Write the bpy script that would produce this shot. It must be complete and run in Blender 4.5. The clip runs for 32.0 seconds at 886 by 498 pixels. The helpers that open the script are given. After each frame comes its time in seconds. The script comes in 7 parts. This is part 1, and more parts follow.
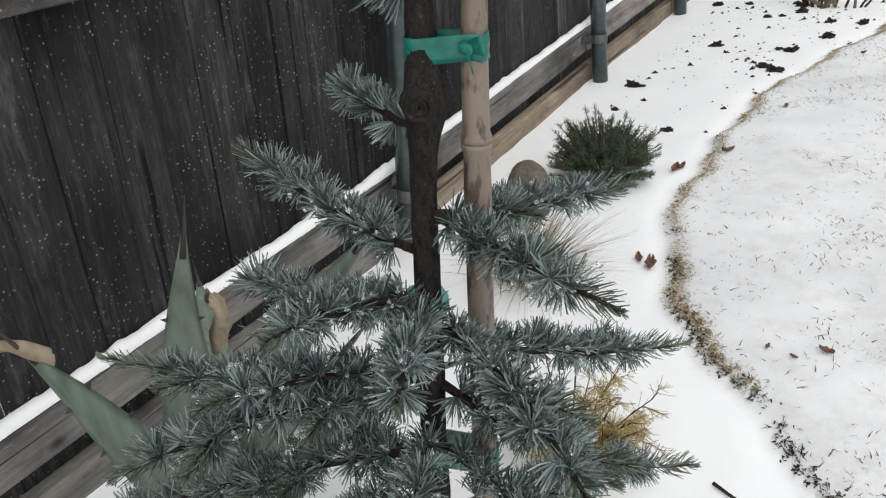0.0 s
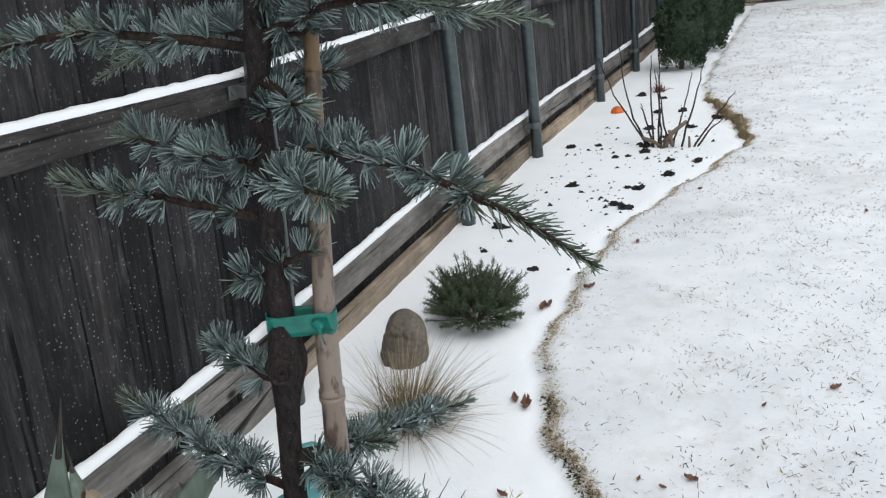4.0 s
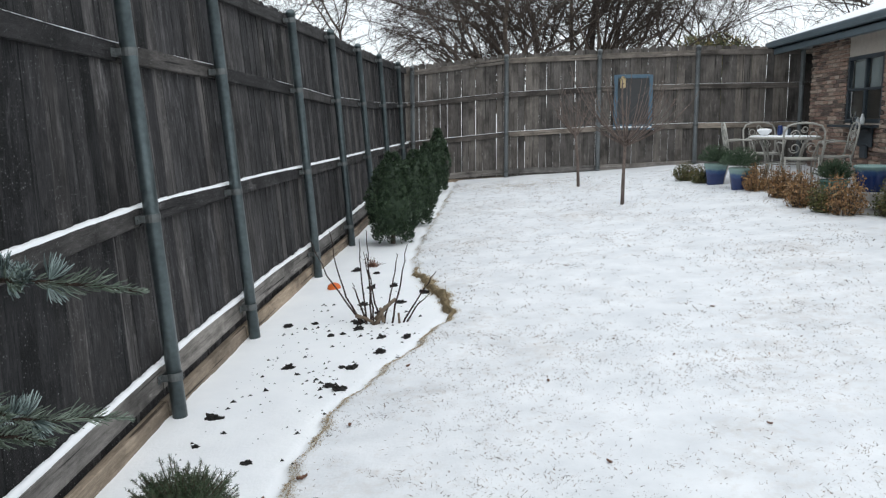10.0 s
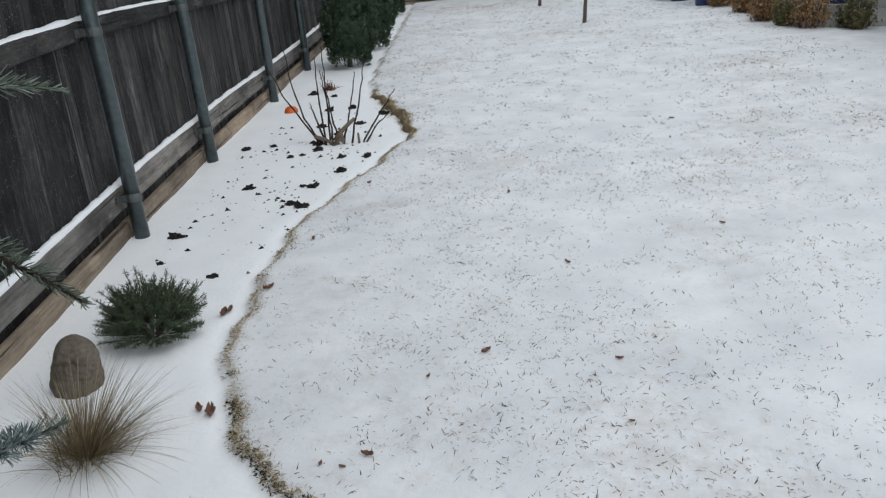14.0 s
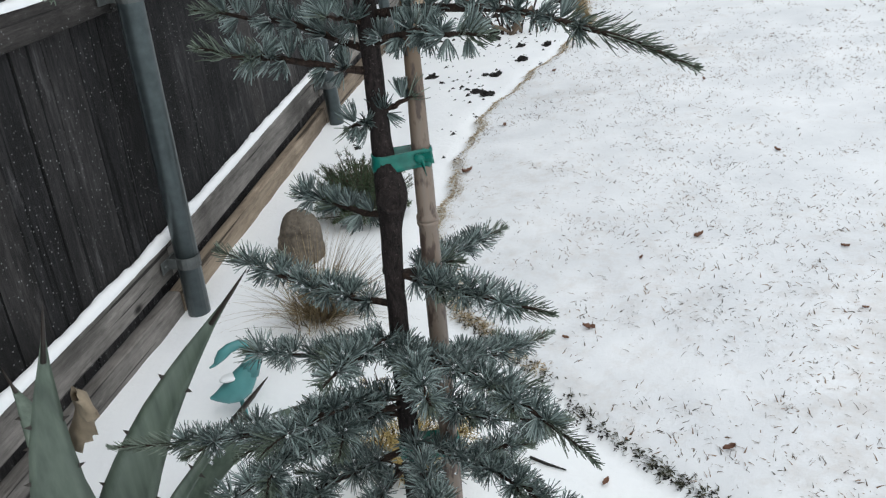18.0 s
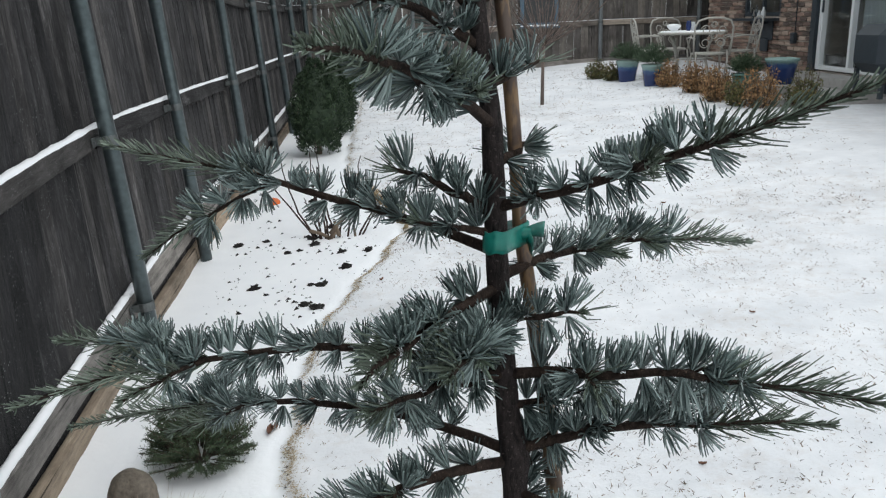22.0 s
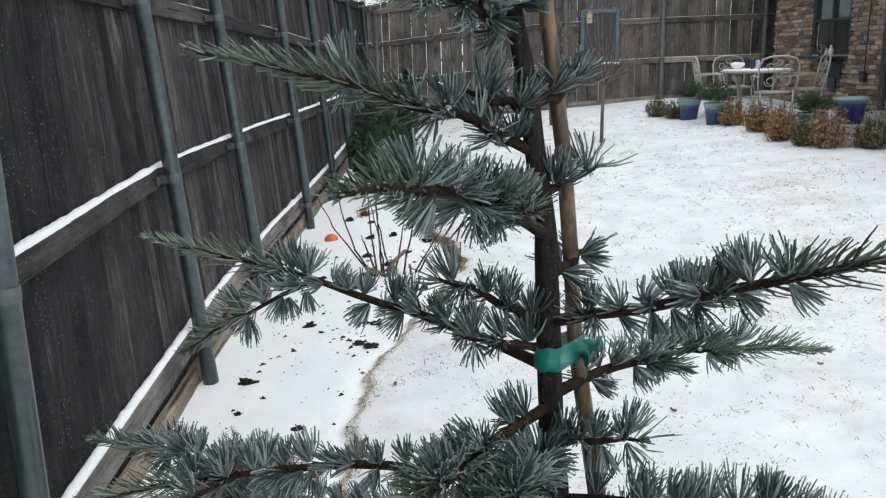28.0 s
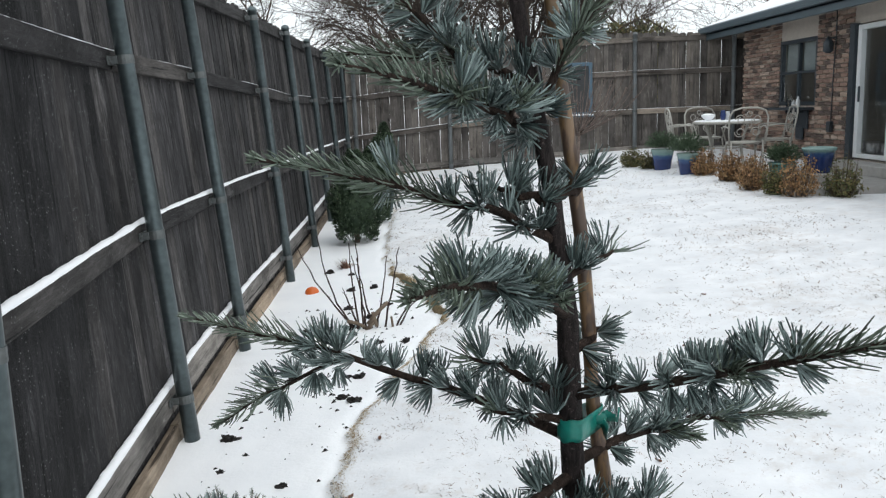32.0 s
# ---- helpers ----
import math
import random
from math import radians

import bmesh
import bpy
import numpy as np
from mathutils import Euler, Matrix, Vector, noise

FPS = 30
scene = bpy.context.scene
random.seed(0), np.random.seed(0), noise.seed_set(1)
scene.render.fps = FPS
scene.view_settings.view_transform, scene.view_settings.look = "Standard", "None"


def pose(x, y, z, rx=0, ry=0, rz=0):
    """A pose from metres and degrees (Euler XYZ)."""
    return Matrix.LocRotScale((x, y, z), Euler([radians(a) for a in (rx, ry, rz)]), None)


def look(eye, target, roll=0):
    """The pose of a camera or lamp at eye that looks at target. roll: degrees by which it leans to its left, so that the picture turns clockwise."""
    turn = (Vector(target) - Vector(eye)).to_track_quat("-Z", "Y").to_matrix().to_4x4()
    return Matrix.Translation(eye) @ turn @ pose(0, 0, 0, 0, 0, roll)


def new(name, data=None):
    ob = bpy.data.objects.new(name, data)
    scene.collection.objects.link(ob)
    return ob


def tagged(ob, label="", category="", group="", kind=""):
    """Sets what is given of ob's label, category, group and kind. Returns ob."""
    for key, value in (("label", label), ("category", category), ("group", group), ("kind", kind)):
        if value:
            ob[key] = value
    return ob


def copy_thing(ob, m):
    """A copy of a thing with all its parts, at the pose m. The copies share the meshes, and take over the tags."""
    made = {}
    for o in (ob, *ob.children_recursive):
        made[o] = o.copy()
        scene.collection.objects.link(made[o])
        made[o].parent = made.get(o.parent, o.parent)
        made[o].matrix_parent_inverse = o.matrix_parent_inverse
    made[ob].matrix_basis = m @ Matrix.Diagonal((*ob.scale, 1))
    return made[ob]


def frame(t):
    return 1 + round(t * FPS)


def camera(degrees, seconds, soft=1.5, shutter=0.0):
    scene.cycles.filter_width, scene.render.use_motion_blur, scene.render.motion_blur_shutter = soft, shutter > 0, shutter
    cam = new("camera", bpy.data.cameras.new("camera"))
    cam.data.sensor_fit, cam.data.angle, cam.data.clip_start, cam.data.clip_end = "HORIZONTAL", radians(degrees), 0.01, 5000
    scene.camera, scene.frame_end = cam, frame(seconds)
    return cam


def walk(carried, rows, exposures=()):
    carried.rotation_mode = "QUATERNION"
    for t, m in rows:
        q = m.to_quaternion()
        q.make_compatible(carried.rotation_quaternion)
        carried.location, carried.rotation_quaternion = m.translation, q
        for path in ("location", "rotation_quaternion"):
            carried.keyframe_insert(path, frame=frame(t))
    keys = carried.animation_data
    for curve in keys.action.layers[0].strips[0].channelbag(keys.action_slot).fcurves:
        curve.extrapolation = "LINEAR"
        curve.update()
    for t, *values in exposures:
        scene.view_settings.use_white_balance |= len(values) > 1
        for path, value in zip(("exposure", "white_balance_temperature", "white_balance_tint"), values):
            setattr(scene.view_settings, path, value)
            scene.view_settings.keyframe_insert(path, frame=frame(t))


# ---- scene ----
cam = camera(56.9, 32.0, 1.25)
PATH = [
    (0, (0.3086, 0.4951, 1.4095), (-0.6524, 1.9721, 0.4635), -3.0),
    (1, (0.322, 0.475, 1.435), (-0.604, 2.013, 0.559), -3.05),
    (2, (0.349, 0.453, 1.469), (-0.542, 2.052, 0.664), -3.1),
    (4.5, (0.3653, 0.4571, 1.5317), (-0.3467, 2.2171, 0.9007), -2.5),
    (5, (0.3792, 0.4575, 1.5472), (-0.2808, 2.2515, 0.9592), -2.2),
    (5.5, (0.3929, 0.4473, 1.561), (-0.1971, 2.2773, 1.012), -1.7),
    (6, (0.417, 0.439, 1.588), (-0.092, 2.303, 1.072), -1.3),
    (6.5, (0.433, 0.421, 1.619), (0.0, 2.319, 1.158), -1.1),
    (7, (0.445, 0.401, 1.65), (0.076, 2.325, 1.247), -0.7),
    (7.5, (0.455, 0.402, 1.661), (0.13, 2.34, 1.291), -0.4),
    (8, (0.456, 0.404, 1.666), (0.168, 2.351, 1.309), -0.6),
    (8.5, (0.464, 0.405, 1.673), (0.208, 2.357, 1.322), -0.5),
    (9, (0.477, 0.403, 1.679), (0.253, 2.36, 1.336), -0.6),
    (9.5, (0.484, 0.398, 1.688), (0.297, 2.361, 1.357), -0.6),
    (10, (0.49, 0.399, 1.692), (0.343, 2.37, 1.38), -0.4),
    (10.5, (0.493, 0.4, 1.692), (0.384, 2.375, 1.393), -0.5),
    (11, (0.502, 0.402, 1.697), (0.417, 2.377, 1.39), -0.8),
    (11.5, (0.505, 0.402, 1.69), (0.418, 2.374, 1.37), -0.9),
    (12, (0.506, 0.396, 1.681), (0.393, 2.364, 1.342), -1.3),
    (12.5, (0.514, 0.393, 1.666), (0.37, 2.353, 1.296), -1.2),
    (13, (0.516, 0.399, 1.632), (0.371, 2.34, 1.174), -0.9),
    (13.5, (0.504, 0.412, 1.59), (0.385, 2.317, 0.992), -1.0),
    (14, (0.499, 0.382, 1.57), (0.443, 2.254, 0.868), -1.2),
    (14.5, (0.527, 0.386, 1.52), (0.489, 2.209, 0.697), -1.5),
    (15, (0.554, 0.353, 1.487), (0.334, 2.118, 0.572), -1.1),
    (15.5, (0.546, 0.321, 1.486), (0.085, 2.027, 0.548), -2.2),
    (17.5, (0.306, 0.255, 1.507), (-0.246, 1.948, 0.598), -4.0),
    (18, (0.23, 0.286, 1.521), (-0.156, 2.028, 0.616), -4.2),
    (18.5, (0.184, 0.311, 1.548), (-0.09, 2.088, 0.671), -3.9),
    (19, (0.16, 0.314, 1.577), (-0.036, 2.118, 0.736), -3.7),
    (19.5, (0.158, 0.33, 1.577), (-0.029, 2.146, 0.76), -3.0),
    (20, (0.175, 0.33, 1.593), (-0.038, 2.157, 0.806), -2.5),
    (20.5, (0.141, 0.371, 1.627), (-0.027, 2.223, 0.89), -2.9),
    (21, (0.084, 0.421, 1.656), (0.006, 2.302, 0.981), -1.8),
    (21.5, (0.02, 0.439, 1.702), (0.049, 2.342, 1.087), -0.5),
    (22, (-0.01, 0.472, 1.715), (0.108, 2.394, 1.172), -1.7),
    (22.5, (-0.007, 0.472, 1.727), (0.084, 2.405, 1.221), -0.9),
    (23, (-0.003, 0.48, 1.734), (0.016, 2.42, 1.247), -0.4),
    (24, (-0.025, 0.509, 1.741), (-0.015, 2.444, 1.237), -1.0),
    (26.5, (-0.006, 0.534, 1.729), (0.002, 2.455, 1.172), -1.4),
    (27, (-0.003, 0.517, 1.737), (-0.001, 2.448, 1.218), -1.7),
    (27.5, (-0.001, 0.508, 1.743), (-0.01, 2.448, 1.254), -1.7),
    (28, (-0.003, 0.51, 1.747), (-0.02, 2.457, 1.288), -1.7),
    (28.5, (-0.005, 0.505, 1.759), (-0.02, 2.459, 1.333), -2.0),
    (29, (-0.007, 0.494, 1.774), (-0.026, 2.457, 1.391), -2.1),
    (29.5, (-0.006, 0.483, 1.786), (-0.026, 2.454, 1.451), -2.3),
    (30, (-0.009, 0.478, 1.789), (-0.031, 2.454, 1.478), -1.7),
    (31, (-0.033, 0.479, 1.788), (-0.045, 2.456, 1.485), -1.7),
    (32, (-0.03, 0.48, 1.772), (0.012, 2.45, 1.43), -2.0),
]
walk(cam, [(t, look(eye, target, roll)) for t, eye, target, roll in PATH],
     [(0, 0.47, 6850, 12), (2.5, 0.45, 6600, 12), (5, 0.46, 6450, 10), (7, 0.38, 6400, 10), (10, 0.41, 6400, 10), (11, 0.31, 6400, 10), (12, 0.3, 6400, 10), (13, 0.33, 6400, 10), (14, 0.0, 6400, 10), (15.3, -0.1, 6450, 10),
      (17.5, 0.36, 6500, 10), (18, 0.36, 6500, 10), (19, 0.24, 6500, 10), (20, 0.26, 6500, 10), (24, 0.43, 6550, 10), (28, 0.46, 6550, 10), (32, 0.47, 6500, 10)])

# ---- world and light ----
world = bpy.data.worlds.new("overcast_sky")
scene.world = world
world.use_nodes = True
wn, wl = world.node_tree.nodes, world.node_tree.links
wn.clear()
w_out = wn.new("ShaderNodeOutputWorld")
w_bg = wn.new("ShaderNodeBackground")
w_bg.inputs["Strength"].default_value = 1.0
w_sky = wn.new("ShaderNodeTexSky")
w_sky.sky_type = "NISHITA"
w_sky.sun_disc = False
w_sky.sun_elevation, w_sky.sun_rotation = radians(42), radians(120)
w_dim = wn.new("ShaderNodeMix")
w_dim.data_type, w_dim.blend_type = "RGBA", "MULTIPLY"
w_dim.inputs[0].default_value = 1.0
w_dim.inputs[7].default_value = (0.08, 0.08, 0.08, 1)
w_cloud = wn.new("ShaderNodeTexNoise")
w_cloud.inputs["Scale"].default_value = 1.6
w_cloud.inputs["Detail"].default_value = 5
w_ramp = wn.new("ShaderNodeValToRGB")
w_ramp.color_ramp.elements[0].position, w_ramp.color_ramp.elements[0].color = 0.3, (0.775, 0.835, 0.87, 1)
w_ramp.color_ramp.elements[1].position, w_ramp.color_ramp.elements[1].color = 0.75, (0.935, 0.985, 1.0, 1)
w_mix = wn.new("ShaderNodeMix")
w_mix.data_type = "RGBA"
w_mix.inputs[0].default_value = 0.88
wl.new(w_sky.outputs[0], w_dim.inputs[6])
wl.new(w_cloud.outputs["Fac"], w_ramp.inputs[0])
wl.new(w_dim.outputs[2], w_mix.inputs[6])
wl.new(w_ramp.outputs[0], w_mix.inputs[7])
wl.new(w_mix.outputs[2], w_bg.inputs["Color"])
wl.new(w_bg.outputs[0], w_out.inputs[0])

sun_data = bpy.data.lights.new("sun", "SUN")
sun_data.energy, sun_data.angle, sun_data.color = 0.6, radians(30), (0.99, 0.98, 0.95)
sun = new("sun", sun_data)
sun.matrix_world = look((3, -2, 8), (0, 2, 0))


# ---- materials ----
def mat(name, build):
    m = bpy.data.materials.new(name)
    m.use_nodes = True
    n, l = m.node_tree.nodes, m.node_tree.links
    build(n, l, n["Principled BSDF"])
    return m


def ramp(n, l, fac, stops):
    r = n.new("ShaderNodeValToRGB")
    e = r.color_ramp.elements
    while len(e) < len(stops):
        e.new(0.5)
    for k, (p, c) in enumerate(stops):
        e[k].position, e[k].color = p, (*c, 1)
    l.new(fac, r.inputs[0])
    return r.outputs[0]


def coords(n, l, scale=(1, 1, 1), space="Object"):
    tc, mp = n.new("ShaderNodeTexCoord"), n.new("ShaderNodeMapping")
    mp.inputs["Scale"].default_value = scale
    l.new(tc.outputs[space], mp.inputs[0])
    return mp.outputs[0]


def shifted(n, l, vec):
    """Moves texture coordinates by a random amount for each object."""
    oi, add = n.new("ShaderNodeObjectInfo"), n.new("ShaderNodeVectorMath")
    mul = n.new("ShaderNodeMath")
    mul.operation = "MULTIPLY"
    mul.inputs[1].default_value = 37.0
    l.new(oi.outputs["Random"], mul.inputs[0])
    l.new(vec, add.inputs[0])
    l.new(mul.outputs[0], add.inputs[1])
    return add.outputs[0], oi.outputs["Random"]


def noise_tex(n, l, vec, scale, detail=4, rough=0.55):
    t = n.new("ShaderNodeTexNoise")
    t.inputs["Scale"].default_value, t.inputs["Detail"].default_value = scale, detail
    t.inputs["Roughness"].default_value = rough
    l.new(vec, t.inputs["Vector"])
    return t.outputs["Fac"]


def mixc(n, l, fac, a, b, kind="MIX"):
    m = n.new("ShaderNodeMix")
    m.data_type, m.blend_type = "RGBA", kind
    for sock, v in ((m.inputs[0], fac), (m.inputs[6], a), (m.inputs[7], b)):
        if isinstance(v, (int, float)):
            sock.default_value = v
        elif isinstance(v, tuple):
            sock.default_value = (*v, 1)
        else:
            l.new(v, sock)
    return m.outputs[2]


def maths(n, l, op, a, b=0.0):
    m = n.new("ShaderNodeMath")
    m.operation = op
    for sock, v in ((m.inputs[0], a), (m.inputs[1], b)):
        if isinstance(v, (int, float)):
            sock.default_value = v
        else:
            l.new(v, sock)
    return m.outputs[0]


def bump(n, l, bsdf, height, strength=0.3, distance=0.01):
    b = n.new("ShaderNodeBump")
    b.inputs["Strength"].default_value, b.inputs["Distance"].default_value = strength, distance
    l.new(height, b.inputs["Height"])
    l.new(b.outputs[0], bsdf.inputs["Normal"])


def plain(name, color, rough=0.6, metal=0.0, vary=0.25, scale=20.0, relief=0.15, spec=0.5):
    """A surface of one colour, with mottling at two scales."""
    def build(n, l, b):
        v = coords(n, l)
        big, fine = noise_tex(n, l, v, scale * 0.2, 3), noise_tex(n, l, v, scale, 5)
        dark, light = tuple(c * (1 - vary) for c in color), tuple(min(1, c * (1 + vary)) for c in color)
        c1 = ramp(n, l, big, [(0.3, dark), (0.7, light)])
        c2 = ramp(n, l, fine, [(0.3, dark), (0.7, light)])
        l.new(mixc(n, l, 0.5, c1, c2), b.inputs["Base Color"])
        b.inputs["Roughness"].default_value, b.inputs["Metallic"].default_value = rough, metal
        b.inputs["Specular IOR Level"].default_value = spec
        bump(n, l, b, fine, relief, 0.004)
    return mat(name, build)


def coords_scaled(n, l, vec, scale):
    mp = n.new("ShaderNodeMapping")
    mp.inputs["Scale"].default_value = scale
    l.new(vec, mp.inputs[0])
    return mp.outputs[0]


def aged_wood(name, dark, mid, light, wet=0.0, even=0.0):
    """Weathered boards: the grain runs along local z."""
    def build(n, l, b):
        v, rnd = shifted(n, l, coords(n, l))
        g = n.new("ShaderNodeMapping")
        g.inputs["Scale"].default_value = (1, 1, 0.07)
        l.new(v, g.inputs[0])
        grain = noise_tex(n, l, g.outputs[0], 230, 7, 0.7)
        fibre = noise_tex(n, l, coords_scaled(n, l, v, (1, 1, 0.16)), 70, 7, 0.72)
        long_streak = noise_tex(n, l, coords_scaled(n, l, v, (1, 1, 0.05)), 26, 5, 0.65)
        streak = maths(n, l, "ADD", maths(n, l, "MULTIPLY", fibre, 0.5), maths(n, l, "MULTIPLY", long_streak, 0.5))
        blot = noise_tex(n, l, v, 2.2, 4, 0.6)
        knots = n.new("ShaderNodeTexVoronoi")
        kmap = n.new("ShaderNodeMapping")
        kmap.inputs["Scale"].default_value = (1, 1, 0.55)
        l.new(v, kmap.inputs[0])
        l.new(kmap.outputs[0], knots.inputs["Vector"])
        knots.inputs["Scale"].default_value = 3.6
        knot = ramp(n, l, knots.outputs["Distance"], [(0.025, (1, 1, 1)), (0.075, (0, 0, 0))])
        c = ramp(n, l, streak, [(0.34, dark), (0.5, mid), (0.72, light)])
        c = mixc(n, l, 0.2, c, ramp(n, l, grain, [(0.3, dark), (0.75, light)]))
        soft = noise_tex(n, l, coords_scaled(n, l, v, (1, 1, 0.35)), 14, 6, 0.7)
        c = mixc(n, l, ramp(n, l, soft, [(0.45, (0, 0, 0)), (0.8, (0.55, 0.55, 0.55))]), c, tuple(min(1, x * 1.5) for x in mid))
        c = mixc(n, l, ramp(n, l, blot, [(0.42, (0, 0, 0)), (0.7, (0.8, 0.8, 0.8))]), c, tuple(x * 0.45 for x in dark))
        tone = ramp(n, l, rnd, [(0.0, (0.5, 0.5, 0.52)), (0.5, (0.9, 0.9, 0.91)), (0.8, (1.3, 1.27, 1.23)), (1.0, (1.8, 1.72, 1.62))])
        tone = mixc(n, l, even, tone, (0.95, 0.95, 0.95))
        c = mixc(n, l, 1.0, c, tone, "MULTIPLY")
        c = mixc(n, l, knot, c, tuple(x * 0.35 for x in dark))
        crack = noise_tex(n, l, coords_scaled(n, l, v, (1, 1, 0.02)), 38, 3, 0.5)
        c = mixc(n, l, ramp(n, l, crack, [(0.33, (0.95, 0.95, 0.95)), (0.38, (0, 0, 0))]), c, tuple(x * 0.4 for x in dark))
        worn = noise_tex(n, l, coords_scaled(n, l, v, (1, 1, 0.22)), 11, 7, 0.75)
        c = mixc(n, l, ramp(n, l, worn, [(0.58, (0, 0, 0)), (0.70, (0.35, 0.35, 0.35)), (0.80, (0.7, 0.7, 0.7))]), c, tuple(min(1, x * 1.75) for x in light))
        if wet:
            fl = n.new("ShaderNodeTexVoronoi")
            fl.inputs["Scale"].default_value = 60
            fl.inputs["Randomness"].default_value = 1.0
            l.new(v, fl.inputs["Vector"])
            fleck = ramp(n, l, fl.outputs["Distance"], [(0.06, (0.85, 0.85, 0.85)), (0.21, (0, 0, 0))])
            some = ramp(n, l, noise_tex(n, l, v, 5, 3), [(0.40, (0, 0, 0)), (0.58, (0.9, 0.9, 0.9))])
            c = mixc(n, l, mixc(n, l, 1.0, fleck, some, "MULTIPLY"), c, (0.33, 0.335, 0.34))
        l.new(c, b.inputs["Base Color"])
        b.inputs["Roughness"].default_value = 0.82 - 0.25 * wet
        b.inputs["Specular IOR Level"].default_value = 0.18
        bump(n, l, b, maths(n, l, "ADD", grain, maths(n, l, "MULTIPLY", fibre, 0.8)), 0.7, 0.004)
    return mat(name, build)


# left fence: darker pickets up to s = 7.4, lighter grey ones beyond
M_PICKET = aged_wood("dark_near_picket", (0.0040, 0.0039, 0.0042), (0.0185, 0.0180, 0.0190), (0.105, 0.102, 0.105), 0.3)
M_PICKET_GREYER = aged_wood("weathered_picket", (0.0062, 0.0060, 0.0063), (0.045, 0.0432, 0.0442), (0.205, 0.195, 0.195), 0.3)
M_PICKET_FAR = aged_wood("weathered_picket_brown", (0.062, 0.056, 0.051), (0.134, 0.121, 0.111), (0.245, 0.225, 0.206), 0.0, 0.45)
M_RAIL = aged_wood("weathered_rail", (0.010, 0.0097, 0.0098), (0.041, 0.0392, 0.0392), (0.135, 0.128, 0.126), 0.25)
M_RAIL_FAR = aged_wood("weathered_rail_brown", (0.075, 0.065, 0.056), (0.18, 0.158, 0.138), (0.32, 0.285, 0.25))
M_LOWRAIL = aged_wood("weathered_low_rail", (0.05, 0.047, 0.044), (0.19, 0.178, 0.168), (0.39, 0.367, 0.345), 0.0, 0.5)
M_KICK = aged_wood("pale_kickboard", (0.12, 0.095, 0.074), (0.30, 0.24, 0.182), (0.52, 0.43, 0.335), 0.0, 0.5)
M_STEEL = plain("galvanised_steel", (0.10, 0.125, 0.13), 0.36, 0.7, 0.35, 30, 0.1)
M_STEEL_FAR = plain("dull_zinc_steel", (0.17, 0.185, 0.19), 0.5, 0.4, 0.25, 30, 0.1)
M_BRACKET = plain("bracket_steel", (0.12, 0.13, 0.13), 0.5, 0.6, 0.35, 40, 0.15)
M_SNOW = plain("snow", (0.9, 0.915, 0.935), 0.65, 0.0, 0.02, 60, 0.35)


def ground_build(n, l, b):
    v = coords(n, l)
    att = n.new("ShaderNodeAttribute")
    att.attribute_name = "lawn"
    fine = noise_tex(n, l, v, 24, 6, 0.7)
    mid = noise_tex(n, l, v, 3.0, 4, 0.6)
    huge = noise_tex(n, l, v, 0.5, 3, 0.5)
    snow = ramp(n, l, mid, [(0.3, (0.87, 0.885, 0.91)), (0.7, (0.93, 0.94, 0.955))])
    thin_snow = ramp(n, l, mid, [(0.3, (0.66, 0.675, 0.70)), (0.7, (0.83, 0.84, 0.86))])
    straw = ramp(n, l, fine, [(0.35, (0.26, 0.20, 0.155)), (0.7, (0.50, 0.41, 0.33))])
    patch = noise_tex(n, l, v, 1.3, 4, 0.6)
    clump = noise_tex(n, l, v, 11, 5, 0.65)
    thin = maths(n, l, "ADD", maths(n, l, "MULTIPLY", fine, 0.22), maths(n, l, "MULTIPLY", huge, 0.22))
    thin = maths(n, l, "ADD", thin, maths(n, l, "MULTIPLY", clump, 0.32))
    thin = maths(n, l, "ADD", thin, maths(n, l, "MULTIPLY", patch, 0.24))
    show = ramp(n, l, thin, [(0.505, (0, 0, 0)), (0.65, (0.40, 0.40, 0.40))])
    show = maths(n, l, "MULTIPLY", show, att.outputs["Fac"])
    base = mixc(n, l, maths(n, l, "MULTIPLY", att.outputs["Fac"], 0.85), snow, thin_snow)
    l.new(mixc(n, l, show, base, straw), b.inputs["Base Color"])
    b.inputs["Roughness"].default_value = 0.7
    b.inputs["Specular IOR Level"].default_value = 0.25
    bump(n, l, b, noise_tex(n, l, v, 45, 5, 0.6), 0.35, 0.01)


M_GROUND = mat("snowy_ground", ground_build)


# ---- mesh helpers ----
def mesh_from(name, verts, faces, material, smooth=False):
    me = bpy.data.meshes.new(name)
    me.from_pydata(verts, [], faces)
    me.update()
    if smooth:
        me.polygons.foreach_set("use_smooth", [True] * len(me.polygons))
    if material:
        me.materials.append(material)
    return me


def put(name, me, parent=None, m=None, label=""):
    ob = new(name, me)
    if parent is not None:
        ob.parent = parent
    if m is not None:
        ob.matrix_basis = m
    if label:
        ob["label"] = label
    return ob


def part(name, bm, material, parent, label="", m=None, smooth=False):
    me = bpy.data.meshes.new(name)
    bm.to_mesh(me)
    bm.free()
    if smooth:
        me.polygons.foreach_set("use_smooth", [True] * len(me.polygons))
    me.materials.append(material)
    return put(name, me, parent, m, label)


def thing(name, label, category, m=None, group="", kind=""):
    ob = new(name)
    ob.empty_display_size = 0.1
    if m is not None:
        ob.matrix_basis = m
    return tagged(ob, label, category, group, kind)


